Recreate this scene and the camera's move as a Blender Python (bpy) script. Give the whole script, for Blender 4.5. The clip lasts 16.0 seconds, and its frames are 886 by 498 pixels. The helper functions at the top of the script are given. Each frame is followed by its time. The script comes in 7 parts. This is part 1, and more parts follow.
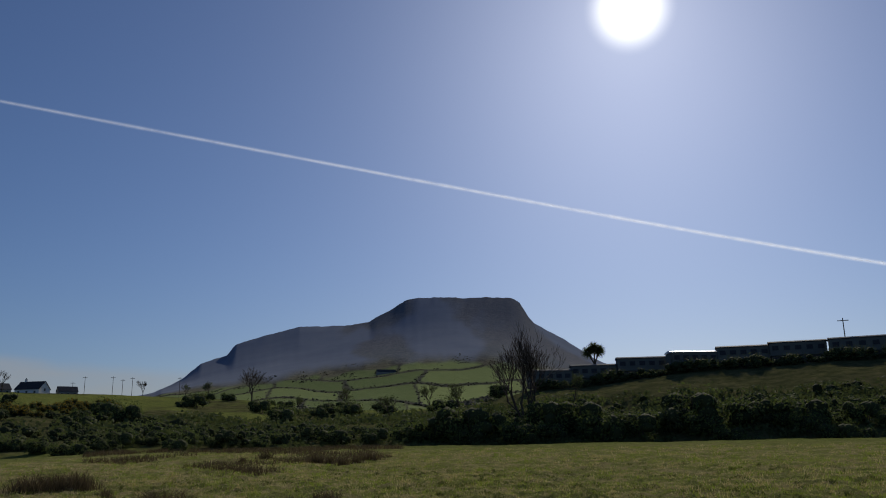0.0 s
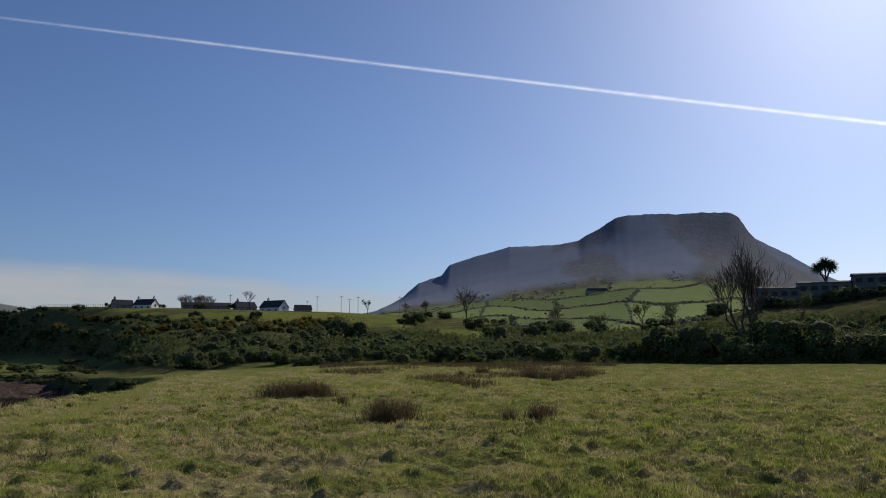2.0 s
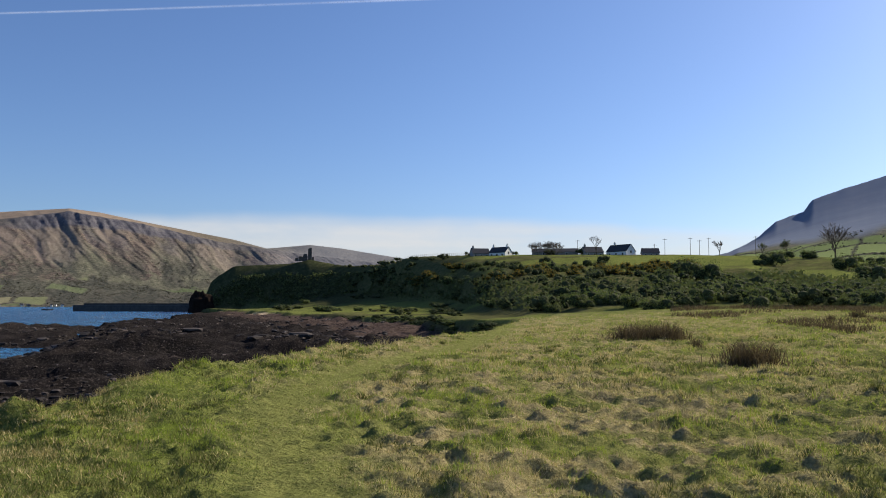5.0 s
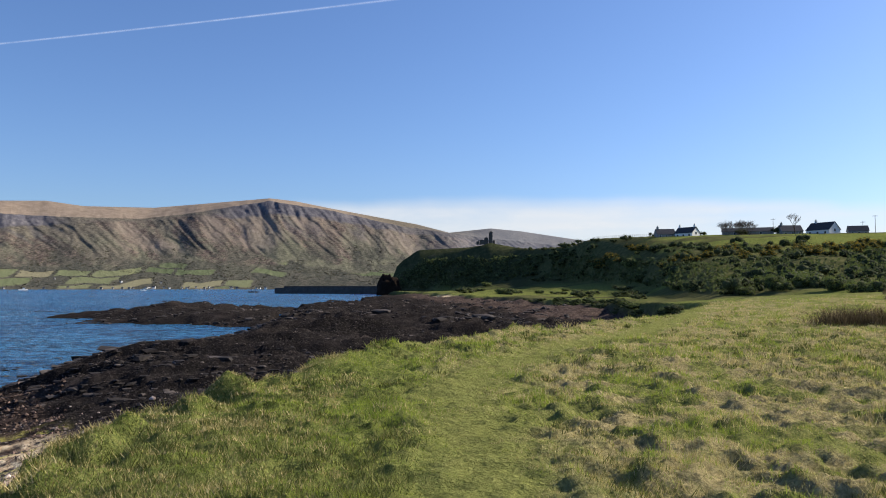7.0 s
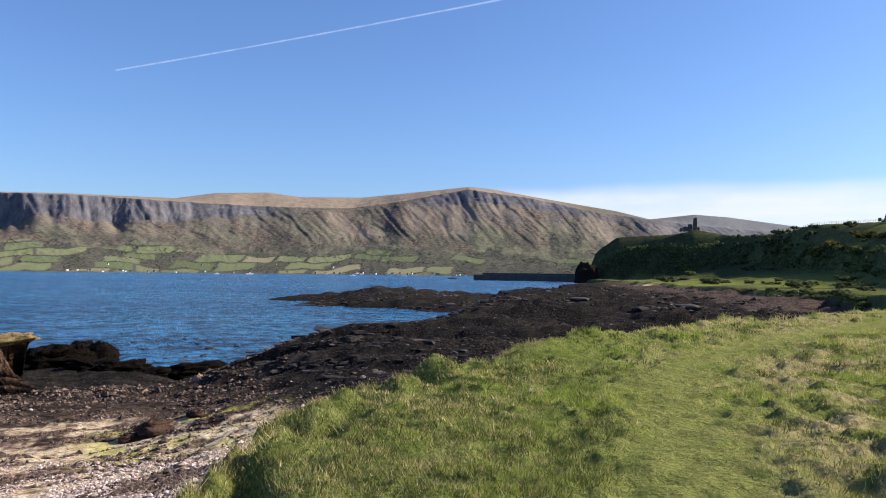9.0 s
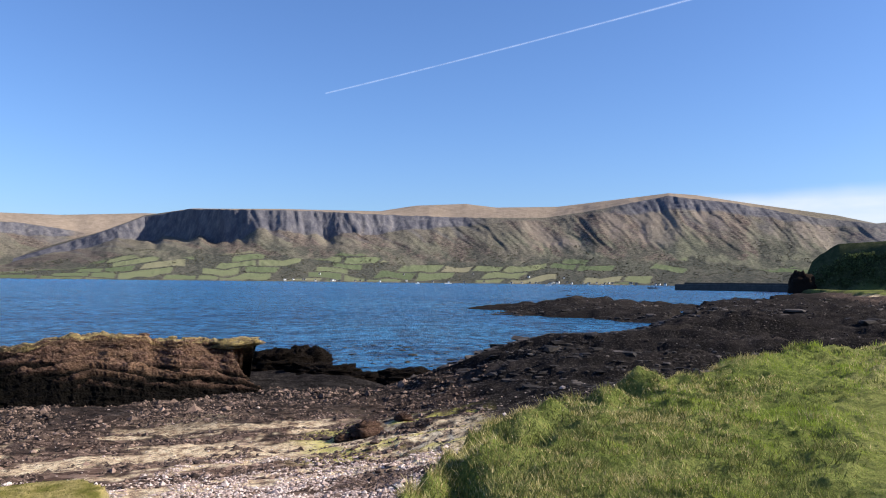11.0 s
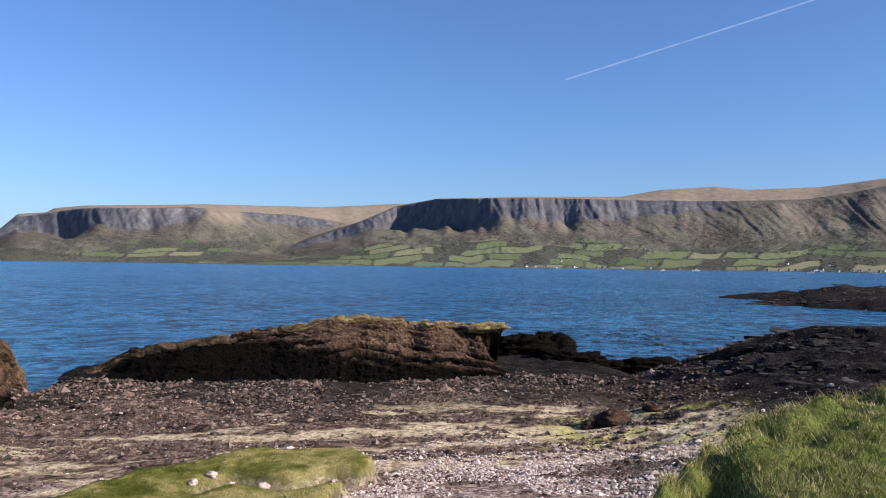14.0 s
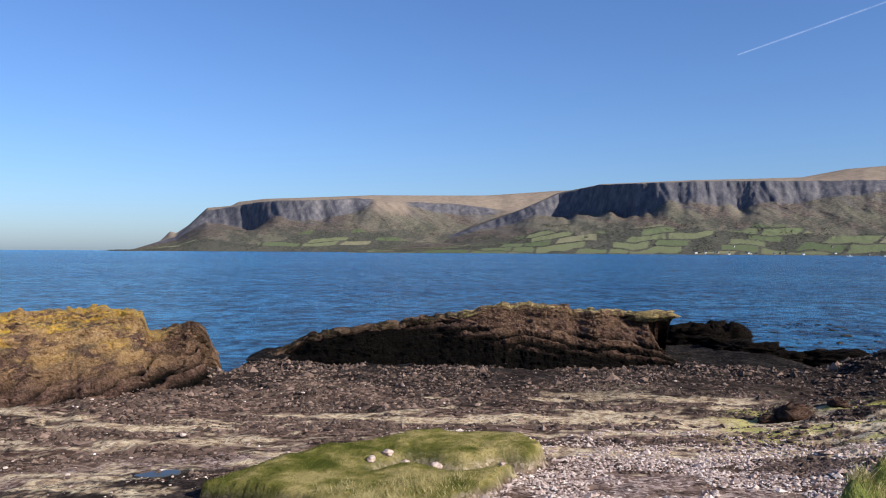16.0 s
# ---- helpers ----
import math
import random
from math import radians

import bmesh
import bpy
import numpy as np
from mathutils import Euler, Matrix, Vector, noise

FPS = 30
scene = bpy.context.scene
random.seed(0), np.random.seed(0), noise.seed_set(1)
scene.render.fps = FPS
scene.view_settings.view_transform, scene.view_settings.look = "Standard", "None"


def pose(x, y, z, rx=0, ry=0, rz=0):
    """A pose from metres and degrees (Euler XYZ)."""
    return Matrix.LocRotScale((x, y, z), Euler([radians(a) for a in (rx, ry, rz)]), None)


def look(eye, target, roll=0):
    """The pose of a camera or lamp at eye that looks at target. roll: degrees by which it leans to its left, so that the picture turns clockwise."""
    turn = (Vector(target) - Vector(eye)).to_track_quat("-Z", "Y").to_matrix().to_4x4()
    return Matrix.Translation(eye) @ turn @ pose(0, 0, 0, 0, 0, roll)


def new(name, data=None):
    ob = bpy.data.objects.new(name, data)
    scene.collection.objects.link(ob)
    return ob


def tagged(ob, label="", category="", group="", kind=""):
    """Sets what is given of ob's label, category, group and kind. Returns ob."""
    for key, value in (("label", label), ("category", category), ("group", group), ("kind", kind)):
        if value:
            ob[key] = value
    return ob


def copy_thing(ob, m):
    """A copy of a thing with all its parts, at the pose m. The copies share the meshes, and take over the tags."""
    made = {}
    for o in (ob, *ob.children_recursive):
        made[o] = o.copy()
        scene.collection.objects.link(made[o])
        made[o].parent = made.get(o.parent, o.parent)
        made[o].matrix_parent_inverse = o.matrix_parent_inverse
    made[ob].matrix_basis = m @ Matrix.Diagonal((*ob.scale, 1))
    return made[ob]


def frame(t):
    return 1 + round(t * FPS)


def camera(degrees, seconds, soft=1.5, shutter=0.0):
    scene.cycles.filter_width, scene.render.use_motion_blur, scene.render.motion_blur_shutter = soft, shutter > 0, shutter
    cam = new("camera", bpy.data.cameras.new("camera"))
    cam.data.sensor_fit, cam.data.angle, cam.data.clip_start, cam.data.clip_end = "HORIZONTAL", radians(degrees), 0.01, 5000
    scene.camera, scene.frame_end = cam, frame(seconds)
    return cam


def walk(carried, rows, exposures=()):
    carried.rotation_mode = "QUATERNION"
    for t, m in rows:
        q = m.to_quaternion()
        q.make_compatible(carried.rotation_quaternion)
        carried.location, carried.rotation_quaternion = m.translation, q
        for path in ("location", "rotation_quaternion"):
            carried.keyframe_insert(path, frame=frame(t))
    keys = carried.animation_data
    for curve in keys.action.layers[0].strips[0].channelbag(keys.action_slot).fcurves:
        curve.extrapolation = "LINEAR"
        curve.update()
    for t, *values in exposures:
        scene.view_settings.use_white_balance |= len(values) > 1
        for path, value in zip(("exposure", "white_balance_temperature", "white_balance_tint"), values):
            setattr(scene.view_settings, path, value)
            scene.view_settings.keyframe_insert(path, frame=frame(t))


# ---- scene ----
cam = camera(58.35, 16.0, soft=1.0)
# seconds, x, y, z, yaw, pitch, roll
ROWS = [
    (0.0, 0.050, 0.088, 1.684, 0.08, 13.71, -1.04),
    (0.5, 0.042, 0.113, 1.675, 3.14, 11.80, -0.84),
    (1.0, 0.025, 0.161, 1.656, 6.70, 10.36, -0.51),
    (1.5, 0.003, 0.165, 1.634, 11.18, 9.13, -0.21),
    (2.0, -0.002, 0.157, 1.637, 15.30, 8.05, 0.04),
    (2.5, -0.009, 0.161, 1.615, 19.24, 7.13, 0.16),
    (3.0, -0.032, 0.197, 1.606, 23.94, 6.15, 0.18),
    (3.5, -0.030, 0.211, 1.597, 28.45, 5.43, 0.15),
    (4.0, -0.032, 0.176, 1.590, 33.09, 4.77, 0.04),
    (6.5, -0.106, 0.127, 1.573, 48.88, 3.22, 0.16),
    (7.0, -0.114, 0.138, 1.577, 52.94, 2.77, 0.03),
    (7.5, -0.158, 0.129, 1.578, 56.77, 2.47, 0.08),
    (8.0, -0.192, 0.110, 1.576, 60.14, 2.25, 0.17),
    (8.5, -0.210, 0.095, 1.563, 63.83, 2.09, 0.35),
    (9.0, -0.187, 0.085, 1.562, 67.12, 1.78, 0.63),
    (9.5, -0.164, 0.066, 1.563, 70.65, 1.63, 0.71),
    (10.0, -0.142, 0.028, 1.570, 74.66, 1.98, 0.57),
    (12.5, -0.013, -0.150, 1.589, 88.85, 1.65, 1.07),
    (13.0, -0.003, -0.159, 1.586, 91.72, 1.39, 1.07),
    (13.5, -0.015, -0.148, 1.578, 95.17, 1.31, 0.95),
    (14.0, -0.010, -0.176, 1.585, 98.47, 1.15, 0.74),
    (14.5, 0.030, -0.195, 1.580, 101.06, 0.97, 0.68),
    (15.0, 0.083, -0.217, 1.578, 103.76, 0.64, 0.67),
    (15.5, 0.132, -0.225, 1.587, 106.84, 0.23, 0.46),
    (16.0, 0.196, -0.219, 1.584, 110.12, 0.15, 0.31),
]
EXPOSURES = [(0.0, -0.90, 6550, 10), (1.0, -0.78, 6600, 10), (2.0, -0.33, 6700, 10), (3.0, 0.08, 6800, 10), (4.0, 0.32, 6850, 10), (6.5, 0.60, 6700, 10), (9.0, 0.86, 6500, 10),
             (12.5, 0.76, 6200, 10), (16.0, 0.50, 6150, 10)]
walk(cam, [(t, pose(x, y, z, 90 + pitch, 0, yaw) @ pose(0, 0, 0, 0, 0, roll)) for t, x, y, z, yaw, pitch, roll in ROWS], EXPOSURES)

# ---- world and sun ----
SUN_AZ, SUN_EL = -14.9, 29.5          # degrees to the left of +y, degrees above the horizon
world = bpy.data.worlds.new("world")
scene.world = world
world.use_nodes = True
wn, wl = world.node_tree.nodes, world.node_tree.links
sky = wn.new("ShaderNodeTexSky")
sky.sky_type, sky.sun_disc = "NISHITA", False
sky.sun_elevation, sky.sun_rotation = radians(SUN_EL), radians(-SUN_AZ)
sky.altitude, sky.air_density, sky.dust_density, sky.ozone_density = 5.0, 1.0, 0.7, 5.0
tint = wn.new("ShaderNodeMix")
tint.data_type, tint.blend_type = "RGBA", "MULTIPLY"
tint.inputs[0].default_value, tint.inputs[7].default_value = 1.0, (0.87, 0.96, 1.17, 1.0)
wl.new(sky.outputs[0], tint.inputs[6])
wl.new(tint.outputs[2], wn["Background"].inputs[0])
wn["Background"].inputs[1].default_value = 0.085

sun_data = bpy.data.lights.new("sun", "SUN")
sun_data.energy, sun_data.angle, sun_data.color = 5.0, radians(0.53), (1.0, 0.92, 0.78)
sun = new("sun", sun_data)


def way(az, el=0.0):
    a, e = radians(az), radians(el)
    return Vector((-math.sin(a) * math.cos(e), math.cos(a) * math.cos(e), math.sin(e)))


sun.matrix_world = look(way(SUN_AZ, SUN_EL) * 900, (0, 0, 0))
SEA = -4.2                            # height of the water; the turf by the camera lies at 0
EYE = 1.6

# ---- small tools ----
rng = np.random.default_rng(7)


def hash2(ix, iy, seed):
    h = (ix * 374761393 + iy * 668265263 + seed * 974634777) & 0xFFFFFFFF
    h = ((h ^ (h >> 13)) * 1274126177) & 0xFFFFFFFF
    return ((h ^ (h >> 16)) & 0xFFFF) / 65535.0


def vnoise(x, y, seed=0):
    """Value noise in 0..1 for numpy arrays."""
    x, y = np.asarray(x, float), np.asarray(y, float)
    ix, iy = np.floor(x).astype(np.int64), np.floor(y).astype(np.int64)
    fx, fy = x - ix, y - iy
    fx, fy = fx * fx * (3 - 2 * fx), fy * fy * (3 - 2 * fy)
    a, b = hash2(ix, iy, seed), hash2(ix + 1, iy, seed)
    c, d = hash2(ix, iy + 1, seed), hash2(ix + 1, iy + 1, seed)
    return (a * (1 - fx) + b * fx) * (1 - fy) + (c * (1 - fx) + d * fx) * fy


def fbm(x, y, seed=0, octaves=4, gain=0.5):
    total, amp, norm = 0.0, 1.0, 0.0
    for k in range(octaves):
        total = total + amp * vnoise(x * 2.03 ** k + 17.3 * k, y * 2.03 ** k - 9.1 * k, seed + k)
        norm, amp = norm + amp, amp * gain
    return total / norm


def smooth(a, b, x):
    t = np.clip((x - a) / (b - a), 0, 1)
    return t * t * (3 - 2 * t)


def along(x, pairs):
    """Piecewise linear curve through (x, y) pairs."""
    xs, ys = zip(*pairs)
    return np.interp(x, xs, ys)


def raw_mesh(name, verts, faces, material=None, shade=True):
    """A mesh from numpy arrays: verts (n, 3), faces (m, 3 or 4)."""
    me = bpy.data.meshes.new(name)
    verts, faces = np.asarray(verts, np.float32), np.asarray(faces, np.int32)
    k = faces.shape[1]
    me.vertices.add(len(verts))
    me.vertices.foreach_set("co", verts.ravel())
    me.loops.add(faces.size)
    me.loops.foreach_set("vertex_index", faces.ravel())
    me.polygons.add(len(faces))
    me.polygons.foreach_set("loop_start", np.arange(0, faces.size, k, dtype=np.int32))
    me.polygons.foreach_set("use_smooth", np.full(len(faces), shade))
    me.update(calc_edges=True)
    if material:
        me.materials.append(material)
    return me


def add_attr(me, name, values):
    at = me.attributes.new(name, "FLOAT", "POINT")
    at.data.foreach_set("value", np.asarray(values, np.float32).ravel())


def grid_faces(rows, cols):
    i = np.arange(rows - 1)[:, None] * cols + np.arange(cols - 1)[None, :]
    return np.stack([i, i + cols, i + cols + 1, i + 1], -1).reshape(-1, 4)


def part(name, bm, material, parent=None, label="", smooth_shade=False):
    me = bpy.data.meshes.new(name)
    bm.normal_update()
    bm.to_mesh(me)
    bm.free()
    me.materials.append(material)
    if smooth_shade:
        for p in me.polygons:
            p.use_smooth = True
    ob = new(name, me)
    if parent is not None:
        ob.parent = parent
    if label:
        ob["label"] = label
    return ob


def mesh_part(name, me, parent=None, label=""):
    ob = new(name, me)
    if parent is not None:
        ob.parent = parent
    if label:
        ob["label"] = label
    return ob


def thing(name, label, category, m=None, group="", kind=""):
    """An Empty that carries the parts of a thing."""
    ob = new(name)
    ob.empty_display_size = 0.2
    if m is not None:
        ob.matrix_world = m
    return tagged(ob, label, category, group, kind)


# ---- materials ----
class Nodes:
    """A short way to write node trees."""

    def __init__(self, name):
        self.mat = bpy.data.materials.new(name)
        self.mat.use_nodes = True
        self.t = self.mat.node_tree
        self.bsdf = self.t.nodes["Principled BSDF"]
        self.out = self.t.nodes["Material Output"]
        self.coords = None

    def n(self, kind, **ins):
        node = self.t.nodes.new("ShaderNode" + kind)
        for k, v in ins.items():
            self.set(node.inputs[k.replace("_", " ")], v)
        return node

    def set(self, socket, v):
        if isinstance(v, bpy.types.NodeSocket):
            self.t.links.new(v, socket)
        else:
            socket.default_value = (*v, 1.0) if isinstance(v, tuple) and len(v) == 3 and socket.type == "RGBA" else v

    def co(self, scale=(1, 1, 1), object_space=False):
        if object_space:
            src = self.n("TexCoord").outputs["Object"]
        else:
            src = self.n("NewGeometry").outputs["Position"]
        if scale == (1, 1, 1):
            return src
        m = self.n("VectorMath")
        m.operation = "MULTIPLY"
        self.set(m.inputs[0], src)
        m.inputs[1].default_value = scale
        return m.outputs[0]

    def noise(self, scale, detail=4.0, rough=0.55, stretch=(1, 1, 1), distortion=0.0, object_space=False):
        node = self.n("TexNoise", Scale=scale, Detail=detail, Roughness=rough, Distortion=distortion)
        self.set(node.inputs["Vector"], self.co(stretch, object_space))
        return node.outputs["Fac"]

    def voronoi(self, scale, stretch=(1, 1, 1), out="Distance", feature="F1"):
        node = self.n("TexVoronoi", Scale=scale)
        node.feature = feature
        self.set(node.inputs["Vector"], self.co(stretch))
        return node.outputs[out]

    def ramp(self, fac, *stops):
        node = self.n("ValToRGB", Fac=fac)
        el = node.color_ramp.elements
        while len(el) < len(stops):
            el.new(0.5)
        for e, (p, c) in zip(el, stops):
            e.position, e.color = p, (*c, 1.0) if isinstance(c, tuple) else (c, c, c, 1.0)
        return node.outputs["Color"]

    def mix(self, fac, a, b, blend="MIX"):
        node = self.n("Mix")
        node.data_type, node.blend_type = "RGBA", blend
        self.set(node.inputs[0], fac)
        self.set(node.inputs[6], a)
        self.set(node.inputs[7], b)
        return node.outputs[2]

    def math(self, op, a, b=0.0, clamp=False):
        node = self.n("Math")
        node.operation, node.use_clamp = op, clamp
        self.set(node.inputs[0], a)
        self.set(node.inputs[1], b)
        return node.outputs[0]

    def attr(self, name):
        node = self.n("Attribute")
        node.attribute_name = name
        return node.outputs["Fac"]

    def random(self):
        return self.n("ObjectInfo").outputs["Random"]

    def island(self):
        return self.n("NewGeometry").outputs["Random Per Island"]

    def bump(self, height, strength=0.5, distance=0.05, normal=None):
        node = self.n("Bump", Height=height, Strength=strength, Distance=distance)
        if normal is not None:
            self.set(node.inputs["Normal"], normal)
        return node.outputs["Normal"]

    def done(self, color, rough=0.8, normal=None, **more):
        self.set(self.bsdf.inputs["Base Color"], color)
        self.set(self.bsdf.inputs["Roughness"], rough)
        if normal is not None:
            self.set(self.bsdf.inputs["Normal"], normal)
        for k, v in more.items():
            self.set(self.bsdf.inputs[k.replace("_", " ")], v)
        return self.mat


def mat_ground():
    m = Nodes("ground")
    turf, rock, dry, sand, weed, scrub = (m.attr(k) for k in ("turf", "rock", "dry", "sand", "weed", "scrub"))
    n2, n3 = m.noise(2.6, 6, 0.65), m.noise(17.0, 5, 0.75)
    grass = m.ramp(n2, (0.28, (0.060, 0.088, 0.024)), (0.5, (0.140, 0.174, 0.052)), (0.72, (0.27, 0.28, 0.10)))
    grass = m.mix(0.45, grass, m.ramp(n3, (0.34, (0.026, 0.036, 0.008)), (0.66, (0.35, 0.345, 0.092))))
    grass = m.mix(m.ramp(m.noise(1.0, 5, 0.65), (0.42, 0.3), (0.56, 0.0)), grass, (0.06, 0.085, 0.016))
    straw = m.ramp(n3, (0.3, (0.17, 0.14, 0.065)), (0.7, (0.47, 0.39, 0.20)))
    grass = m.mix(m.math("MULTIPLY", dry, m.ramp(n2, (0.3, 0.35), (0.55, 0.95))), grass, straw)
    grass = m.mix(m.math("MULTIPLY", m.attr("trod"), 0.6), grass, m.ramp(n3, (0.3, (0.15, 0.16, 0.045)), (0.7, (0.33, 0.32, 0.11))))
    grass = m.mix(m.attr("moss"), grass, m.ramp(m.noise(1.3, 5, 0.6), (0.35, (0.085, 0.095, 0.018)), (0.48, (0.19, 0.17, 0.045)), (0.62, (0.42, 0.33, 0.13))))
    rough = m.ramp(m.noise(0.45, 7, 0.7), (0.3, (0.045, 0.052, 0.022)), (0.5, (0.092, 0.094, 0.040)), (0.72, (0.17, 0.15, 0.072)))
    grass = m.mix(scrub, grass, rough)
    # shaded face of the headland, darkened in the ground colour
    grass = m.mix(m.attr("headland_shade"), grass, m.ramp(m.noise(0.3, 7, 0.7), (0.3, (0.030, 0.036, 0.018)), (0.55, (0.058, 0.064, 0.030)), (0.75, (0.115, 0.090, 0.058))))
    peb = m.ramp(m.voronoi(13.0, out="Color"), (0.1, (0.08, 0.05, 0.042)), (0.45, (0.30, 0.20, 0.165)), (0.9, (0.70, 0.54, 0.46)))
    cob = m.ramp(m.voronoi(4.5, out="Color"), (0.15, (0.022, 0.016, 0.014)), (0.5, (0.105, 0.064, 0.047)), (0.9, (0.30, 0.20, 0.15)))
    shingle = m.mix(m.math("MULTIPLY", m.ramp(m.noise(1.6, 5, 0.7), (0.42, 0.1), (0.6, 0.95)), m.attr("pebbly")), cob, peb)
    chips = m.ramp(m.noise(9.0, 6, 0.8), (0.40, (0.006, 0.0055, 0.0055)), (0.55, (0.022, 0.019, 0.018)), (0.70, (0.24, 0.19, 0.17)))
    dark = m.mix(0.5, chips, m.ramp(m.noise(3.2, 7, 0.78), (0.40, (0.005, 0.0048, 0.0048)), (0.60, (0.018, 0.016, 0.0155)), (0.80, (0.14, 0.11, 0.095))))
    dark = m.mix(m.ramp(m.noise(0.22, 6, 0.72, (1.6, 0.7, 1)), (0.56, 0.0), (0.68, 0.3)), dark, m.ramp(m.noise(4.0, 6, 0.75), (0.35, (0.026, 0.021, 0.019)), (0.65, (0.17, 0.135, 0.12))))
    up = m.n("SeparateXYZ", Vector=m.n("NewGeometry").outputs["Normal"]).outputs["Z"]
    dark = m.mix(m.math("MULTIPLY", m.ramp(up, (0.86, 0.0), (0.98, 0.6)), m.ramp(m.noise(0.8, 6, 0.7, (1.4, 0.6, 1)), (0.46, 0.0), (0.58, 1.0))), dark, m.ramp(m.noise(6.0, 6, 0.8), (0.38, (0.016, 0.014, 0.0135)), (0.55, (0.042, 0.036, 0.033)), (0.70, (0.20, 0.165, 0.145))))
    pale = m.ramp(m.noise(2.6, 7, 0.75), (0.36, (0.22, 0.135, 0.088)), (0.49, (0.62, 0.46, 0.29)), (0.63, (0.86, 0.72, 0.49)))
    shore = m.mix(rock, shingle, dark)
    grit = m.ramp(m.noise(5.5, 9, 0.85, (1, 1, 1), 0.5), (0.42, 0.0), (0.50, 1.0))
    shore = m.mix(m.math("MULTIPLY", sand, grit), shore, pale)
    shore = m.mix(m.math("MULTIPLY", weed, grit), shore, m.ramp(n3, (0.3, (0.42, 0.38, 0.06)), (0.7, (0.70, 0.62, 0.20))))
    col = m.mix(turf, shore, grass)
    bump = m.bump(n3, 0.8, 0.06, m.bump(m.math("MULTIPLY", n2, m.math("ADD", m.math("MULTIPLY", turf, 0.75), 0.25)), 0.8, 0.3))
    return m.done(col, 0.9, bump, Specular_IOR_Level=0.0)


def mat_water():
    m = Nodes("sea_water")
    far = m.noise(0.012, 4, 0.6, (1, 1, 1))
    swell = m.noise(0.16, 3, 0.55, (1.0, 1.0, 1.0), 0.8)
    chop = m.noise(0.75, 5, 0.68, (1.0, 1.0, 1.0), 0.5)
    roll = m.noise(0.045, 4, 0.6, (1, 1, 1), 0.6)
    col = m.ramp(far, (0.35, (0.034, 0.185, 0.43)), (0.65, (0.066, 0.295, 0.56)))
    # light and dark sides of the ripples, put into the water's colour
    ripple_shade = m.math("ADD", m.math("MULTIPLY", m.noise(0.75, 2, 0.5, (1, 1, 1), 0.6), 0.55), m.math("MULTIPLY", m.noise(0.22, 4, 0.6, (1, 1, 1), 0.9), 0.45))
    col = m.mix(m.ramp(ripple_shade, (0.43, 0.0), (0.56, 1.0)), m.mix(0.85, col, (0.003, 0.030, 0.100)), col)
    nrm = m.bump(m.noise(2.6, 4, 0.7, (1, 1, 1), 0.4), 1.0, 0.45, m.bump(chop, 1.0, 1.7, m.bump(swell, 1.0, 4.5, m.bump(roll, 1.0, 10.0))))
    return m.done(col, 0.2, nrm, IOR=1.33)


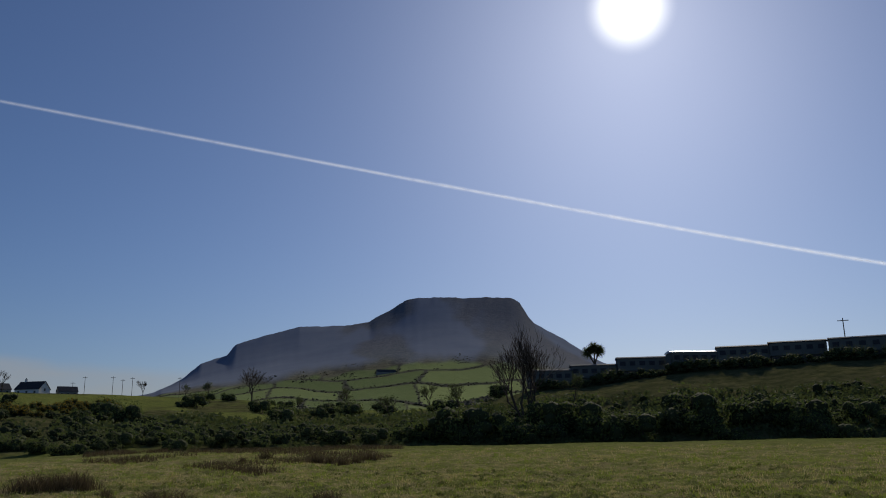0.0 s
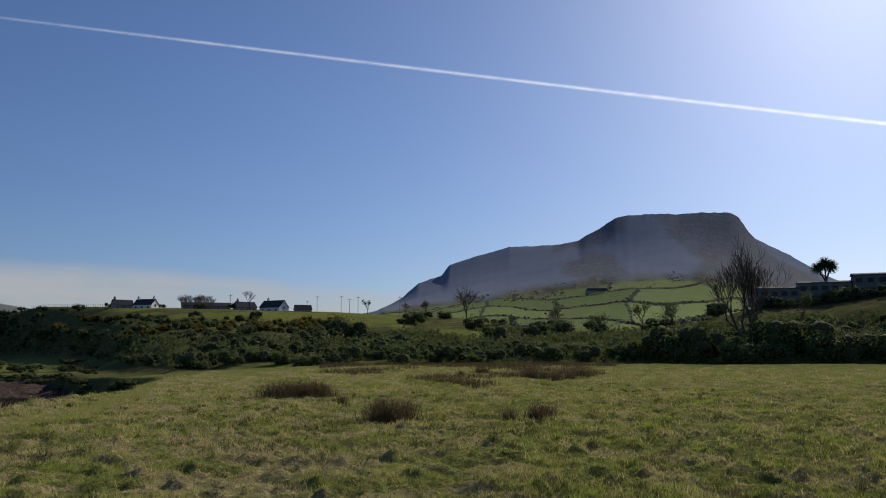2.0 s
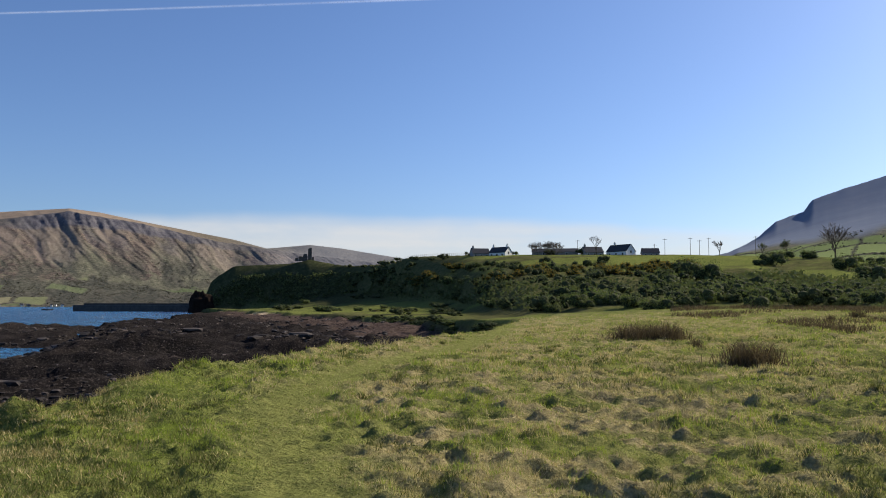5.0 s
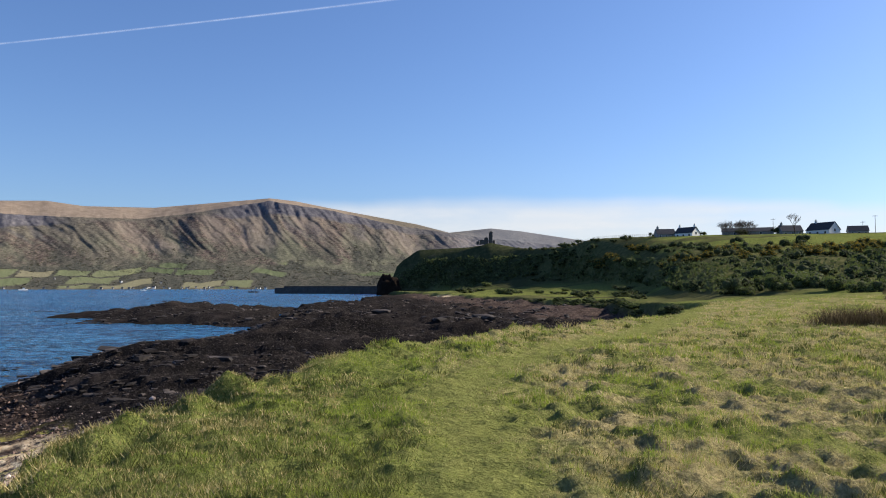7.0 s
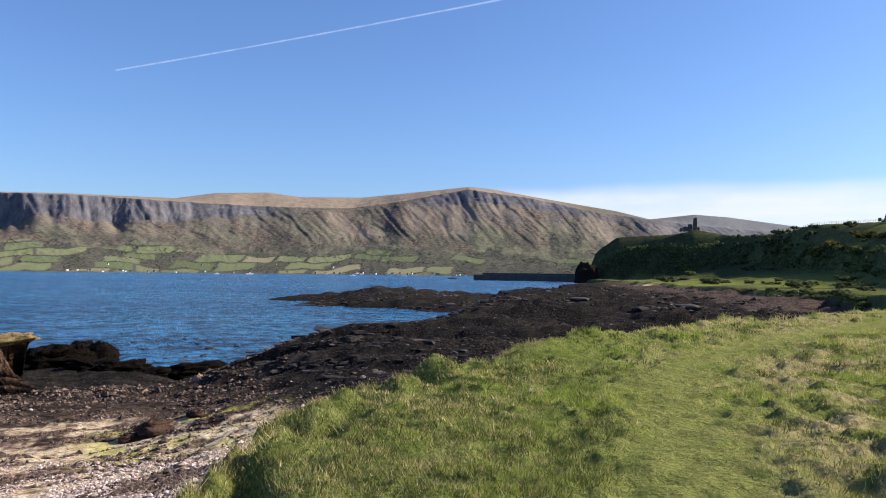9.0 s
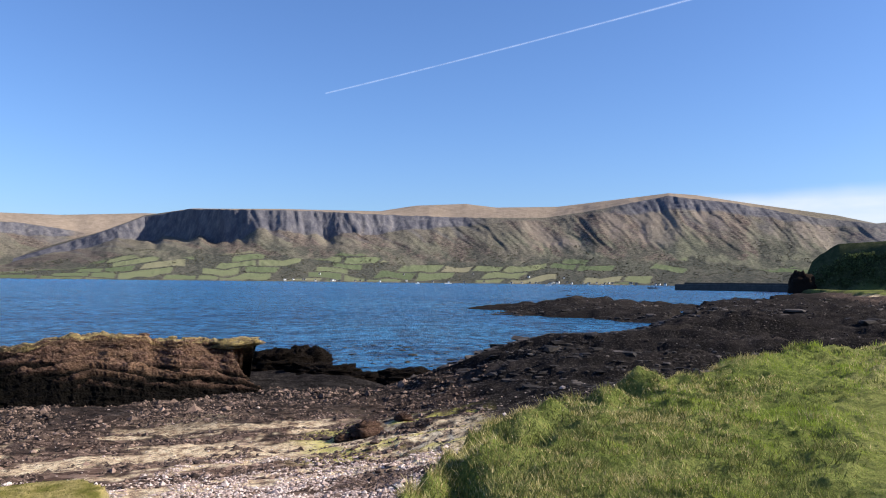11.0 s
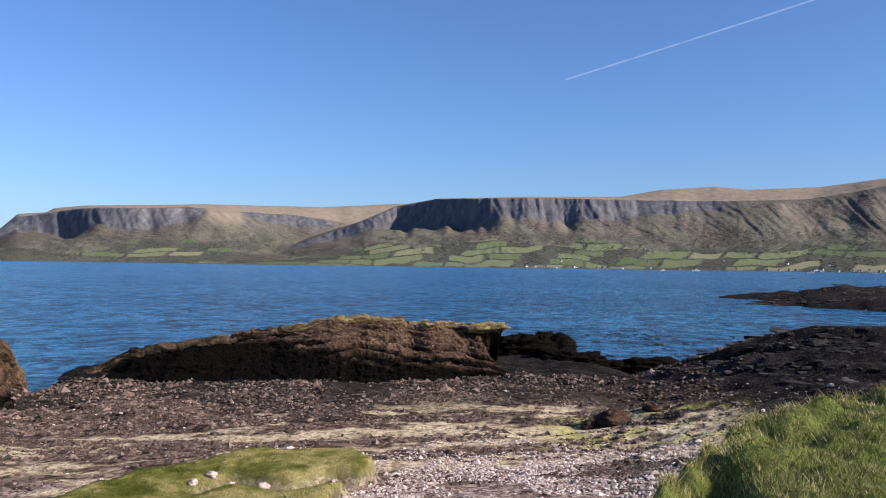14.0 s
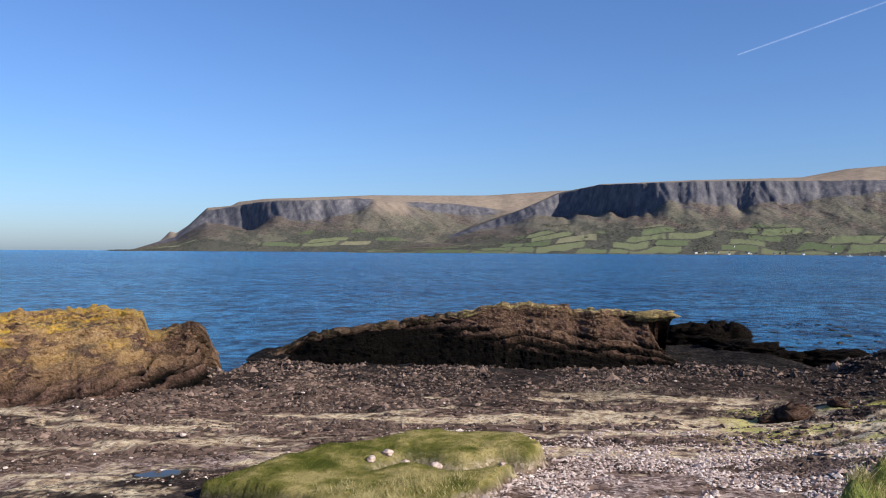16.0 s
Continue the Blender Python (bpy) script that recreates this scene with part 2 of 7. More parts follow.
def mat_hill():
    m = Nodes("hillside")
    field, crag, moor, wood, heath, olive = (m.attr(k) for k in ("field", "crag", "moor", "wood", "heath", "olive"))
    n1, n2, n3 = m.noise(0.006, 6, 0.6), m.noise(0.03, 6, 0.65), m.noise(0.10, 6, 0.72)
    base = m.ramp(n1, (0.3, (0.105, 0.092, 0.062)), (0.5, (0.145, 0.126, 0.085)), (0.7, (0.175, 0.150, 0.100)))
    base = m.mix(m.math("MULTIPLY", olive, 0.6), base, m.ramp(n2, (0.3, (0.095, 0.108, 0.058)), (0.7, (0.185, 0.20, 0.105))))
    base = m.mix(m.math("MULTIPLY", heath, m.ramp(n2, (0.38, 0.25), (0.58, 1.0))), base, m.ramp(n3, (0.34, (0.052, 0.038, 0.036)), (0.54, (0.096, 0.066, 0.054)), (0.72, (0.25, 0.145, 0.075))))
    base = m.mix(0.45, base, m.ramp(n3, (0.40, (0.030, 0.028, 0.024)), (0.60, (0.20, 0.165, 0.120))))
    base = m.mix(m.attr("scree"), base, m.ramp(n2, (0.3, (0.17, 0.135, 0.10)), (0.7, (0.26, 0.205, 0.15))))
    base = m.mix(moor, base, m.ramp(n2, (0.3, (0.20, 0.152, 0.105)), (0.7, (0.29, 0.222, 0.155))))
    base = m.mix(wood, base, m.ramp(n3, (0.32, (0.030, 0.032, 0.024)), (0.5, (0.066, 0.064, 0.048)), (0.7, (0.125, 0.115, 0.082))))
    fcol = m.ramp(m.attr("fieldtone"), (0.0, (0.085, 0.108, 0.050)), (0.4, (0.125, 0.145, 0.068)), (0.75, (0.175, 0.18, 0.088)), (1.0, (0.25, 0.21, 0.125)))
    fcol = m.mix(m.attr("lush"), fcol, m.ramp(m.attr("fieldtone"), (0.3, (0.135, 0.175, 0.062)), (0.9, (0.24, 0.285, 0.10))))
    base = m.mix(field, base, m.mix(0.22, fcol, m.ramp(n3, (0.3, (0.06, 0.07, 0.035)), (0.7, (0.20, 0.19, 0.10)))))
    # blue-grey of distant haze, put into the mountain's base colour
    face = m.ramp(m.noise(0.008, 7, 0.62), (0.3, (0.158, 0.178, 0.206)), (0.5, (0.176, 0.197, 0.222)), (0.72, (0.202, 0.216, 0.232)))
    base = m.mix(m.attr("haze_tint"), base, face)
    rock = m.ramp(m.noise(0.035, 6, 0.68, (1, 1, 0.45)), (0.34, (0.070, 0.067, 0.074)), (0.52, (0.112, 0.104, 0.104)), (0.68, (0.17, 0.150, 0.134)))
    base = m.mix(crag, base, rock)
    # bluish lift of the air in between, painted over every hill colour
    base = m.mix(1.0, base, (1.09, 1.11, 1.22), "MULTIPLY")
    return m.done(base, 0.95, m.bump(n3, m.math("SUBTRACT", 0.5, m.math("MULTIPLY", m.attr("haze_tint"), 0.45)), 5.0, m.bump(n2, m.math("SUBTRACT", 0.5, m.math("MULTIPLY", m.attr("haze_tint"), 0.4)), 8.0)), Specular_IOR_Level=0.0)


MAT_GROUND, MAT_WATER, MAT_HILL = mat_ground(), mat_water(), mat_hill()

# ---- the ground: one sheet round the camera, out to the ridge ----
EDGE = [(-180, 95), (31, 95), (34, 66), (37, 46), (41, 37), (44, 32), (46, 30.5), (50.6, 23.5), (56, 19.5),
        (60, 16.8), (63.5, 15.3), (66, 15.2), (70, 13.4), (73.5, 12.4), (75, 10.9), (78, 10.4), (81, 8.3), (85.8, 6.3), (90, 4.9), (100, 3.4), (120, 3.0), (148, 3.2), (160, 8), (168, 40), (174, 95), (180, 95)]
BANK = [(-180, 95), (31, 95), (33, 78), (35, 80), (37, 88), (40, 112), (42, 135), (46, 175), (49, 225), (51, 260), (53, 330), (55.5, 480), (57, 590), (58, 1500), (160, 1500), (172, 95), (180, 95)]
BANK_Z = [(-180, 1.3), (26, 1.0), (31, 0.5), (36, 0.0), (42, -0.9), (60, -1.2), (150, -1.2), (178, 1.3)]
RIDGE_R = [(-180, 170), (-40, 170), (-5, 160), (-2, 200), (3, 300), (10, 350), (18, 380), (38, 400), (43, 450), (44.2, 520), (48, 590), (60, 610), (150, 610), (178, 170)]
RIDGE_EL = [(-180, 2), (-60, 5), (-29, 5.35), (-25, 5.25), (-20, 5.05), (-17, 4.9), (-13.5, 4.5), (-10.5, 4.1), (-7, 3.8), (-5, 3.3), (-2, 2.6), (3, 2.3), (10, 2.4), (14, 3.1),
            (18.6, 3.3), (24, 3.5), (31, 3.6), (37.9, 3.6), (42, 3.5), (43, 3.3), (44.2, 2.95), (46.5, 2.8), (48, 2.95), (49.5, 3.2), (51, 2.93), (54.7, 2.68), (55.8, 2.0), (56.3, 1.5),
            (56.7, 0.2), (57.3, -0.8), (60, -1.0), (150, -1), (178, 2)]
FOOT_R = [(-180, 96), (30, 97), (34, 108), (36, 140), (38, 225), (40, 330), (42, 390), (44, 465), (47, 540), (50, 562), (56, 592), (60, 602), (150, 602), (178, 96)]
FOOT_Z = [(-180, 1.35), (18, 1.2), (30, 0.7), (36, 0.8), (40, 3.0), (42, 4.0), (44, 5.0), (46.6, 8.0), (48, 6.5), (50, 3.0), (52, -1.0), (56, -2.5), (58, -6.0), (150, -6.0), (178, 1.35)]
WATER_IN = [(-180, 40), (-100, 60), (46, 900), (50, 600), (54, 520), (57, 430), (58.6, 300), (59.4, 245), (62, 225), (63.2, 190), (64.6, 140), (66, 110), (67, 100), (69, 92), (73.7, 88), (76, 75), (80, 56), (82.4, 49.5), (85.2, 43.8),
            (88, 48), (95, 55), (110, 56), (122, 49), (126, 41), (128, 48), (145, 60), (180, 40)]
MOSS = [(99, 0), (102.8, 14.6), (103.4, 17.2), (105.4, 18.3), (109.5, 18.4), (113.5, 18.0), (117.6, 17.2), (121.5, 16.6), (125.4, 15.8), (128, 15.0), (129.2, 0), (140, 0)]
MOSS_END = [(12.2, 116), (13.3, 111), (14.3, 106.8), (15.2, 105.8), (16.4, 103.9), (17.4, 103.2), (18.4, 103)]


TUSSOCK = 0.06                        # height of the bumps in the sward


def dryness(x, y, az, r):
    return smooth(-178, -130, az) * (smooth(0.45, 0.62, fbm(x * 1.25, y * 1.25, 61, 4, 0.6) + 0.04 * smooth(15, 30, az)) * (1 - smooth(47, 58, az)) * (1 - smooth(60, 96, r)) * (0.75 + 0.25 * smooth(14, 28, az)) + 0.18 * (1 - smooth(44, 52, az)) * (1 - smooth(60, 96, r)))


def mound(x, y, az0, r0, az1, r1, width, high):
    """A long low ridge of rock between two places, steeper on one side."""
    a, b = way(az0) * r0, way(az1) * r1
    vx, vy = b.x - a.x, b.y - a.y
    n = math.hypot(vx, vy)
    t = np.clip(((x - a.x) * vx + (y - a.y) * vy) / n ** 2, 0, 1)
    off = ((x - a.x) * vy - (y - a.y) * vx) / n
    dist = np.hypot(x - a.x - t * vx, y - a.y - t * vy)
    w = np.where(off > 0, width, width * 0.55)
    return high * np.exp(-(dist / w) ** 2)


def moss_mask(az, r, n):
    """Where the turf terrace lies on the beach: two lobes with a stony gap between them."""
    out = along(az, MOSS) * (1 + (n - 0.5) * 0.07)
    m = smooth(0.0, 0.18, out - r) * smooth(0.0, 0.4, r - 11.0)
    m = m * smooth(-0.25, 0.5, az - along(r, MOSS_END) + (n - 0.5) * 2.0)
    m = m * (1 - smooth(0.0, 0.8, az - along(r, [(12, 117), (13.6, 121.5), (14.4, 125), (15, 129)]) + (n - 0.5) * 3))
    gully = np.exp(-((r - (15.75 + 0.3 * np.sin(az * 0.9))) / 0.34) ** 2) * smooth(103, 104.5, az) * (1 - smooth(114.5, 117.5, az))
    return np.clip(m - gully * 0.95, 0, 1)


def ground_height(x, y):
    r = np.hypot(x, y)
    az = np.degrees(np.arctan2(-x, y))
    n1 = fbm(x * 0.5, y * 0.5, 5, 3)
    azw = az + 1.2 * (fbm(x * 0.35, y * 0.35, 3, 3) - 0.5) * np.clip(20 / np.maximum(r, 1), 0.1, 2)
    edge = along(azw, EDGE) * (1 + 0.06 * (n1 - 0.5))
    bank = along(azw, BANK) * (1 + 0.05 * (fbm(x * 0.1, y * 0.1, 6, 3) - 0.5))
    # turf of the near field, with tussocks
    field = 1.35 * smooth(28, 96, r) * (1 - smooth(18, 36, az) * (1 - smooth(150, 176, az)) * 0.6)
    trod = np.exp(-((az - along(r, [(0, 48.5), (6, 48.5), (12, 52), (17, 47.5), (26, 40), (40, 36)])) * r * 0.01745 / 0.75) ** 2)
    lumps = (fbm(x * 1.1, y * 1.1, 11, 4) - 0.5) * 0.15 + (np.abs(fbm(x * 2.3, y * 2.3, 14, 3) - 0.5) * -0.36 + 0.05) * (1 - 0.5 * smooth(50, 62, az)) * (1 - smooth(60, 90, r)) + 0.035 * smooth(0.60, 0.76, fbm(x * 2.4, y * 2.4, 15, 3)) * smooth(5, 9, r) * (1 - 0.6 * smooth(48, 60, az)) * (1 - smooth(40, 80, r)) + (fbm(x * 0.12, y * 0.12, 12, 2) - 0.5) * 0.22
    lumps = lumps + TUSSOCK * (smooth(0.45, 0.80, vnoise(x * 3.1, y * 3.1, 17)) + 0.9 * smooth(0.42, 0.80, vnoise(x * 5.6 + 5, y * 5.6, 18)) - 0.5) * (1 - 0.35 * smooth(48, 60, az)) * (1 - smooth(45, 85, r))
    rim = np.exp(-((r - edge + 0.8) / 1.2) ** 2) * ((0.10 + 0.35 * (n1 - 0.5)) * (1 - smooth(70, 80, az)) - (0.12 + 0.5 * (fbm(x * 1.3, y * 1.3, 16, 2) - 0.5)) * smooth(62, 72, az)) * smooth(35, 50, az)
    rim = rim + ((fbm(x * 0.95, y * 0.95, 13, 3) - 0.5) * 1.25 - 0.24) * smooth(-4.5, -1.5, r - edge) * smooth(58, 68, az)
    field = field + lumps * smooth(3, 6, r) * (1 - 0.7 * trod) + rim
    # slope up to the ridge
    fr, fz, rr = along(az, FOOT_R), along(az, FOOT_Z), along(az, RIDGE_R)
    rz = EYE + rr * np.tan(np.radians(along(az, RIDGE_EL)))
    u = np.clip((r - fr) / np.maximum(rr - fr, 1), 0, 1.0)
    rough = (fbm(x * 0.03, y * 0.03, 21, 4) - 0.5) * 5 * smooth(0, 0.3, u) * (1 - smooth(0.6, 0.95, u))
    rough = rough + (fbm(x * 0.11, y * 0.11, 23, 4) - 0.5) * 4.0 * smooth(38, 46, az) * smooth(0.0, 0.3, u) * (1 - smooth(0.75, 1.0, u))
    slope = fz + (rz - fz) * u ** 0.92 + rough - np.clip(r - rr, 0, None) * 0.02
    bz = along(az, BANK_Z)
    flats = np.where(r < fr, bz + (fz - bz) * smooth(0.45, 1.05, (r - bank) / np.maximum(fr - bank, 1)), slope) + lumps
    flats = flats + (fbm(x * 0.05, y * 0.05, 25, 4, 0.6) - 0.5) * 1.9 * smooth(36, 41, az) * smooth(2, 14, r - bank) * (1 - smooth(-12, 4, r - fr))
    # beach and reef: strata run across the view towards the sea
    wat = along(az, WATER_IN)
    d = r - edge
    s = -x * 0.94 + y * 0.34
    q = x * 0.34 + y * 0.94
    reefy = smooth(8, 26, d)
    wide = smooth(0, 1, np.clip(d / np.maximum(wat - edge, 1), 0, 1))
    beach = -1.75 - 0.55 * smooth(60, 90, az) - 1.0 * smooth(0, 24, d) * (1 - 0.45 * (1 - smooth(66, 92, az))) - 0.55 * wide
    ridges = (fbm(s * 0.11, q * 0.035, 31, 4, 0.6) - 0.5) * 2.8 + (0.5 - np.abs(fbm(s * 0.33, q * 0.10, 34, 4) - 0.5) * 4) * 0.55
    saw = (s * 0.15 + fbm(q * 0.06, s * 0.02, 39, 3) * 2.2) % 1
    ridges = ridges * 0.75 + 1.1 * smooth(0.0, 0.10, saw) * (1 - saw) * smooth(0.35, 0.6, fbm(s * 0.07, q * 0.03, 40, 3) + 0.1)
    ridges = ridges * (1 - smooth(84, 92, az) * 0.75) * (1 - smooth(48, 62, 100 - az) * 0.7)
    bumps = mound(x, y, 79, 56, 66, 82, 5.0, 1.4) + mound(x, y, 82, 44, 72, 40, 4.0, 0.9) + mound(x, y, 68, 52, 55, 62, 5.0, 1.0) + mound(x, y, 60, 34, 52, 40, 3.0, 0.7)
    beach = beach + ridges * 0.55 * reefy + 0.7 * bumps * (0.8 + 0.5 * fbm(x * 0.3, y * 0.3, 37, 3))
    calm = smooth(78, 90, az) * (1 - smooth(20, 30, d))
    small = (fbm(x * 1.7, y * 1.7, 33, 5, 0.6) - 0.5) * (0.26 - 0.12 * calm) * smooth(3, 10, d) + (fbm(s * 0.9, q * 0.35, 35, 4, 0.6) - 0.5) * (0.4 - 0.2 * calm) * reefy
    lev = fbm(s * 0.17, q * 0.045, 45, 4, 0.55) * 11
    fine = fbm(s * 0.6, q * 0.15, 46, 4, 0.6) * 7
    ledges = (np.floor(lev) + smooth(0.70, 0.95, lev % 1) - 5.5) * 0.30 - (lev % 1) * 0.16 + (np.floor(fine) + smooth(0.6, 0.95, fine % 1) - 3.5) * 0.13
    small = small + ledges * reefy * (1 - smooth(84, 90, az)) * (0.55 + 0.45 * smooth(26, 45, r))
    shelf = np.maximum(beach + small, SEA + 0.15 + small * 0.4)
    sink = smooth(-5, 3, r - wat + (fbm(x * 0.18, y * 0.18, 36, 3) - 0.5) * 9)
    beach = shelf * (1 - sink) + (SEA - 1.0 - np.clip(r - wat, 0, 50) * 0.06) * sink
    mid = along(r, [(105, 56), (120, 62), (135, 68), (155, 71.5), (200, 67), (300, 60)])
    da = (az - mid) * r * 0.01745
    outer = SEA - 1.1 + 2.6 * np.exp(-(da / 19) ** 2) * smooth(112, 128, r) * (1 - smooth(150, 225, r)) + ridges * 0.45 + small + mound(x, y, 72.5, 165, 66, 200, 7.0, 0.9)
    beach = np.where((r > 104) & (az > 57), np.maximum(beach, outer), beach)
    lid = EYE + r * (SEA - EYE) / wat + 0.12 * (fbm(x * 0.4, y * 0.4, 38, 3) - 0.3)
    low = smooth(60, 67, az) * (1 - smooth(96, 100, az)) * (r < wat) * smooth(10, 22, d)
    over = np.clip(beach - lid, 0, None) * low
    beach = beach - over * 0.92
    moss = moss_mask(az, r, n1)
    beach = beach * (1 - moss) + (np.maximum(beach, -2.66) + 0.11 + (fbm(x * 1.3, y * 1.3, 48, 3) - 0.5) * 0.14) * moss
    # field, then beach, then the second bank
    lap = smooth(72, 78, az) * (1 - smooth(98, 104, az))
    tb = smooth(-0.25 - 0.35 * lap, 0.9 + 1.0 * lap, d)
    bare = smooth(-0.25 + 0.8 * lap, 0.9 + 0.8 * lap, d)
    t2 = smooth(-1.5, 4.0, r - bank)
    z = field * (1 - tb) + beach * tb
    z = z * (1 - t2) + flats * t2
    land = np.maximum(1 - bare, t2)
    return z, land, d, az, r, moss, trod, reefy


def build_ground():
    ring = np.r_[np.arange(-180, -32, 3.0), np.arange(-32, 44, 0.33), np.arange(44, 142, 0.25), np.arange(142, 179, 3.0), 180.0]
    radii = np.r_[0.0, 1.0, np.geomspace(2.0, 6, 40), np.geomspace(6.05, 60, 270), np.geomspace(61, 900, 175)]
    a, r = np.meshgrid(np.radians(ring), radii)
    x, y = -np.sin(a) * r, np.cos(a) * r
    z, turf, d, az, rr, moss, trod, reefy = ground_height(x, y)
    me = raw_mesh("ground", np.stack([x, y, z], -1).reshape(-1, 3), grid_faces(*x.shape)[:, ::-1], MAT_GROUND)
    n = fbm(x * 0.15, y * 0.15, 41, 4)
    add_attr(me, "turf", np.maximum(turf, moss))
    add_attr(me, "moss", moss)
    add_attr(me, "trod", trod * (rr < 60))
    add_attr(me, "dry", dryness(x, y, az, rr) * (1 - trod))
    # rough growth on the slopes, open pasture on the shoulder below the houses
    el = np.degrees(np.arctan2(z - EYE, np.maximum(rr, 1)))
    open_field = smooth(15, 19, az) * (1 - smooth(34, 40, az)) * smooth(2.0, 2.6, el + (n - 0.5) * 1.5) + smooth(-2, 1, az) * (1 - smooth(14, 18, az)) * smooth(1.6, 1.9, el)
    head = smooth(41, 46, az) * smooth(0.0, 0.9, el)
    # dark strips on the flats: scrub, and shadow stripes put into the colour
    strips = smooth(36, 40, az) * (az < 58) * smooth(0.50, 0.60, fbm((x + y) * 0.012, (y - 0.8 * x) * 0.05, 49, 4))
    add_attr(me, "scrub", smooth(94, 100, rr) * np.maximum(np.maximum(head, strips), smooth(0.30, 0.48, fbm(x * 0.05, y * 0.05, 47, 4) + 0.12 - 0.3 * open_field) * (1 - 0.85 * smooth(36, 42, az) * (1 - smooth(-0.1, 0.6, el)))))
    # where the headland's steep side is painted as shaded
    add_attr(me, "headland_shade", smooth(44, 48, az) * (1 - smooth(60, 62, az)) * smooth(-0.35, 0.05, el + (n - 0.5) * 0.8) * (rr > 300))
    noisy = fbm(x * 0.3, y * 0.3, 42, 5, 0.6)
    start = 9.0 + 10.0 * smooth(76, 90, az) + 6 * smooth(100, 120, az)
    rock = smooth(-2, 3, d - start + (noisy - 0.5) * 26) * (0.62 + 0.25 * smooth(20, 32, d) + 0.13 * (1 - smooth(78, 88, az)))
    rock = np.maximum(rock, (1 - smooth(78, 85, az)) * smooth(2.5, 6, d))
    near_bank = (along(az, BANK) - rr) / along(az, BANK) + (fbm(x * 0.06, y * 0.06, 52, 4) - 0.5) * 0.35
    rock = rock * (1 - 0.22 * (1 - smooth(0.28, 0.48, near_bank)) * (1 - smooth(54, 57, az)) * smooth(36, 60, rr))
    rock = np.maximum(rock, smooth(33, 37, rr + (noisy - 0.5) * 6) * smooth(80, 86, az))
    rock = np.maximum(rock, 0.9 * smooth(121, 125, az + (noisy - 0.5) * 8) * (1 - smooth(16.8, 18.2, rr + (noisy - 0.5) * 3)) * (az < 150) * (d > 2))
    add_attr(me, "rock", rock)
    streak = fbm(x * 0.95 + 0.25 * y, y * 0.24 + 3, 43, 6, 0.7)
    add_attr(me, "pebbly", 1 - 0.9 * smooth(18.2, 20.0, rr + (noisy - 0.5) * 5) * (az > 60))
    band = (0.11 + 0.06 * (1 - smooth(96, 102, az))) * np.exp(-((rr - 23.6) / 1.3) ** 2) + 0.13 * np.exp(-((rr - 19.8) / 0.8) ** 2) * (1 - 1.3 * smooth(110, 120, az)) - 0.055
    shore_sand = smooth(0.51, 0.58, streak + band + 0.07 * (1 - smooth(88, 97, az)) - 0.02 * smooth(98, 106, az)) * smooth(5 + 3 * smooth(90, 96, az), 9 + 5 * smooth(90, 96, az), d) * (1 - smooth(23, 29, d)) * smooth(76.5, 80.5, az) * (1 - smooth(25.5, 27.5, rr) * (1 - smooth(86, 90, az)))
    far_sand = smooth(0.5, 0.6, fbm(x * 0.03, y * 0.08, 53, 4)) * smooth(49, 51, az) * (1 - smooth(55, 56, az)) * smooth(250, 300, rr) * (1 - smooth(0.2, 0.3, near_bank))
    add_attr(me, "sand", shore_sand + far_sand)
    add_attr(me, "weed", 0.8 * smooth(0.49, 0.57, fbm(x * 0.9, y * 0.6, 44, 4)) * smooth(77, 80, az) * (1 - smooth(89, 93, az)) * smooth(20.5, 22, rr) * (1 - smooth(26, 28.5, rr)))
    return tagged(new("ground", me), "grassy coastal field sloping to a dark rocky shore", "ground", kind="structure")


build_ground()


def on_ground(x, y):
    return float(ground_height(np.array([float(x)]), np.array([float(y)]))[0][0])


def spot(az, r, sink=0.0):
    """A place on the ground r metres off in the direction az."""
    v = way(az) * r
    return Vector((v.x, v.y, on_ground(v.x, v.y) - sink))


def facing(az, r, turn=0.0, sink=0.0):
    """A pose on the ground whose -y side looks back at the field, then turned."""
    p = spot(az, r, sink)
    return pose(p.x, p.y, p.z, 0, 0, az + turn)

# ---- the sea ----
def build_sea():
    a, r = np.meshgrid(np.radians(np.r_[np.arange(-180, 180.1, 2.0)]), np.r_[6.0 * 1.06 ** np.arange(0, 116), 4950.0])
    x, y = -np.sin(a) * r, np.cos(a) * r
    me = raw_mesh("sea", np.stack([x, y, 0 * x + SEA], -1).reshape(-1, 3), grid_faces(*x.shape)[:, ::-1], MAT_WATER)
    return tagged(new("sea", me), "rippled blue sea of a wide bay", "sea", kind="structure")


build_sea()

# ---- far hills across the bay ----
TOP_NEAR = [(30, 1.5), (36, 2.4), (43.4, 3.41), (47.3, 4.03), (49.5, 4.25), (52.5, 3.95), (54.8, 4.54), (60.8, 5.6), (63.5, 6.1), (65.3, 6.27), (68.1, 5.96), (73, 5.39),
            (77.4, 5.33), (79.6, 5.58), (83.2, 5.41), (85.8, 4.97), (92.6, 4.97), (98.8, 4.80), (101.9, 4.2), (104, 3.2), (107, 2.2), (110, 1.2), (114, 0.4), (117, -0.3)]
CRAG_NEAR = [(30, 1.4), (50, 3.6), (56, 4.4), (60.8, 5.45), (65.3, 6.1), (68, 5.6), (71, 5.0), (74, 4.6), (80, 4.6), (86, 4.75), (92, 4.9), (99, 4.75), (102, 4.1), (105, 2.8), (110, 1.0), (117, -0.4)]
TOP_FAR = [(84, 4.6), (101.9, 4.35), (107, 4.02), (112, 4.0), (115.3, 3.98), (122.8, 3.61), (124.6, 3.36), (125.1, 3.07), (126.7, 2.9), (127.9, 1.7), (128.7, 1.13), (129.1, 1.25), (129.8, 0.55), (131.2, 0.05), (133, -0.4)]
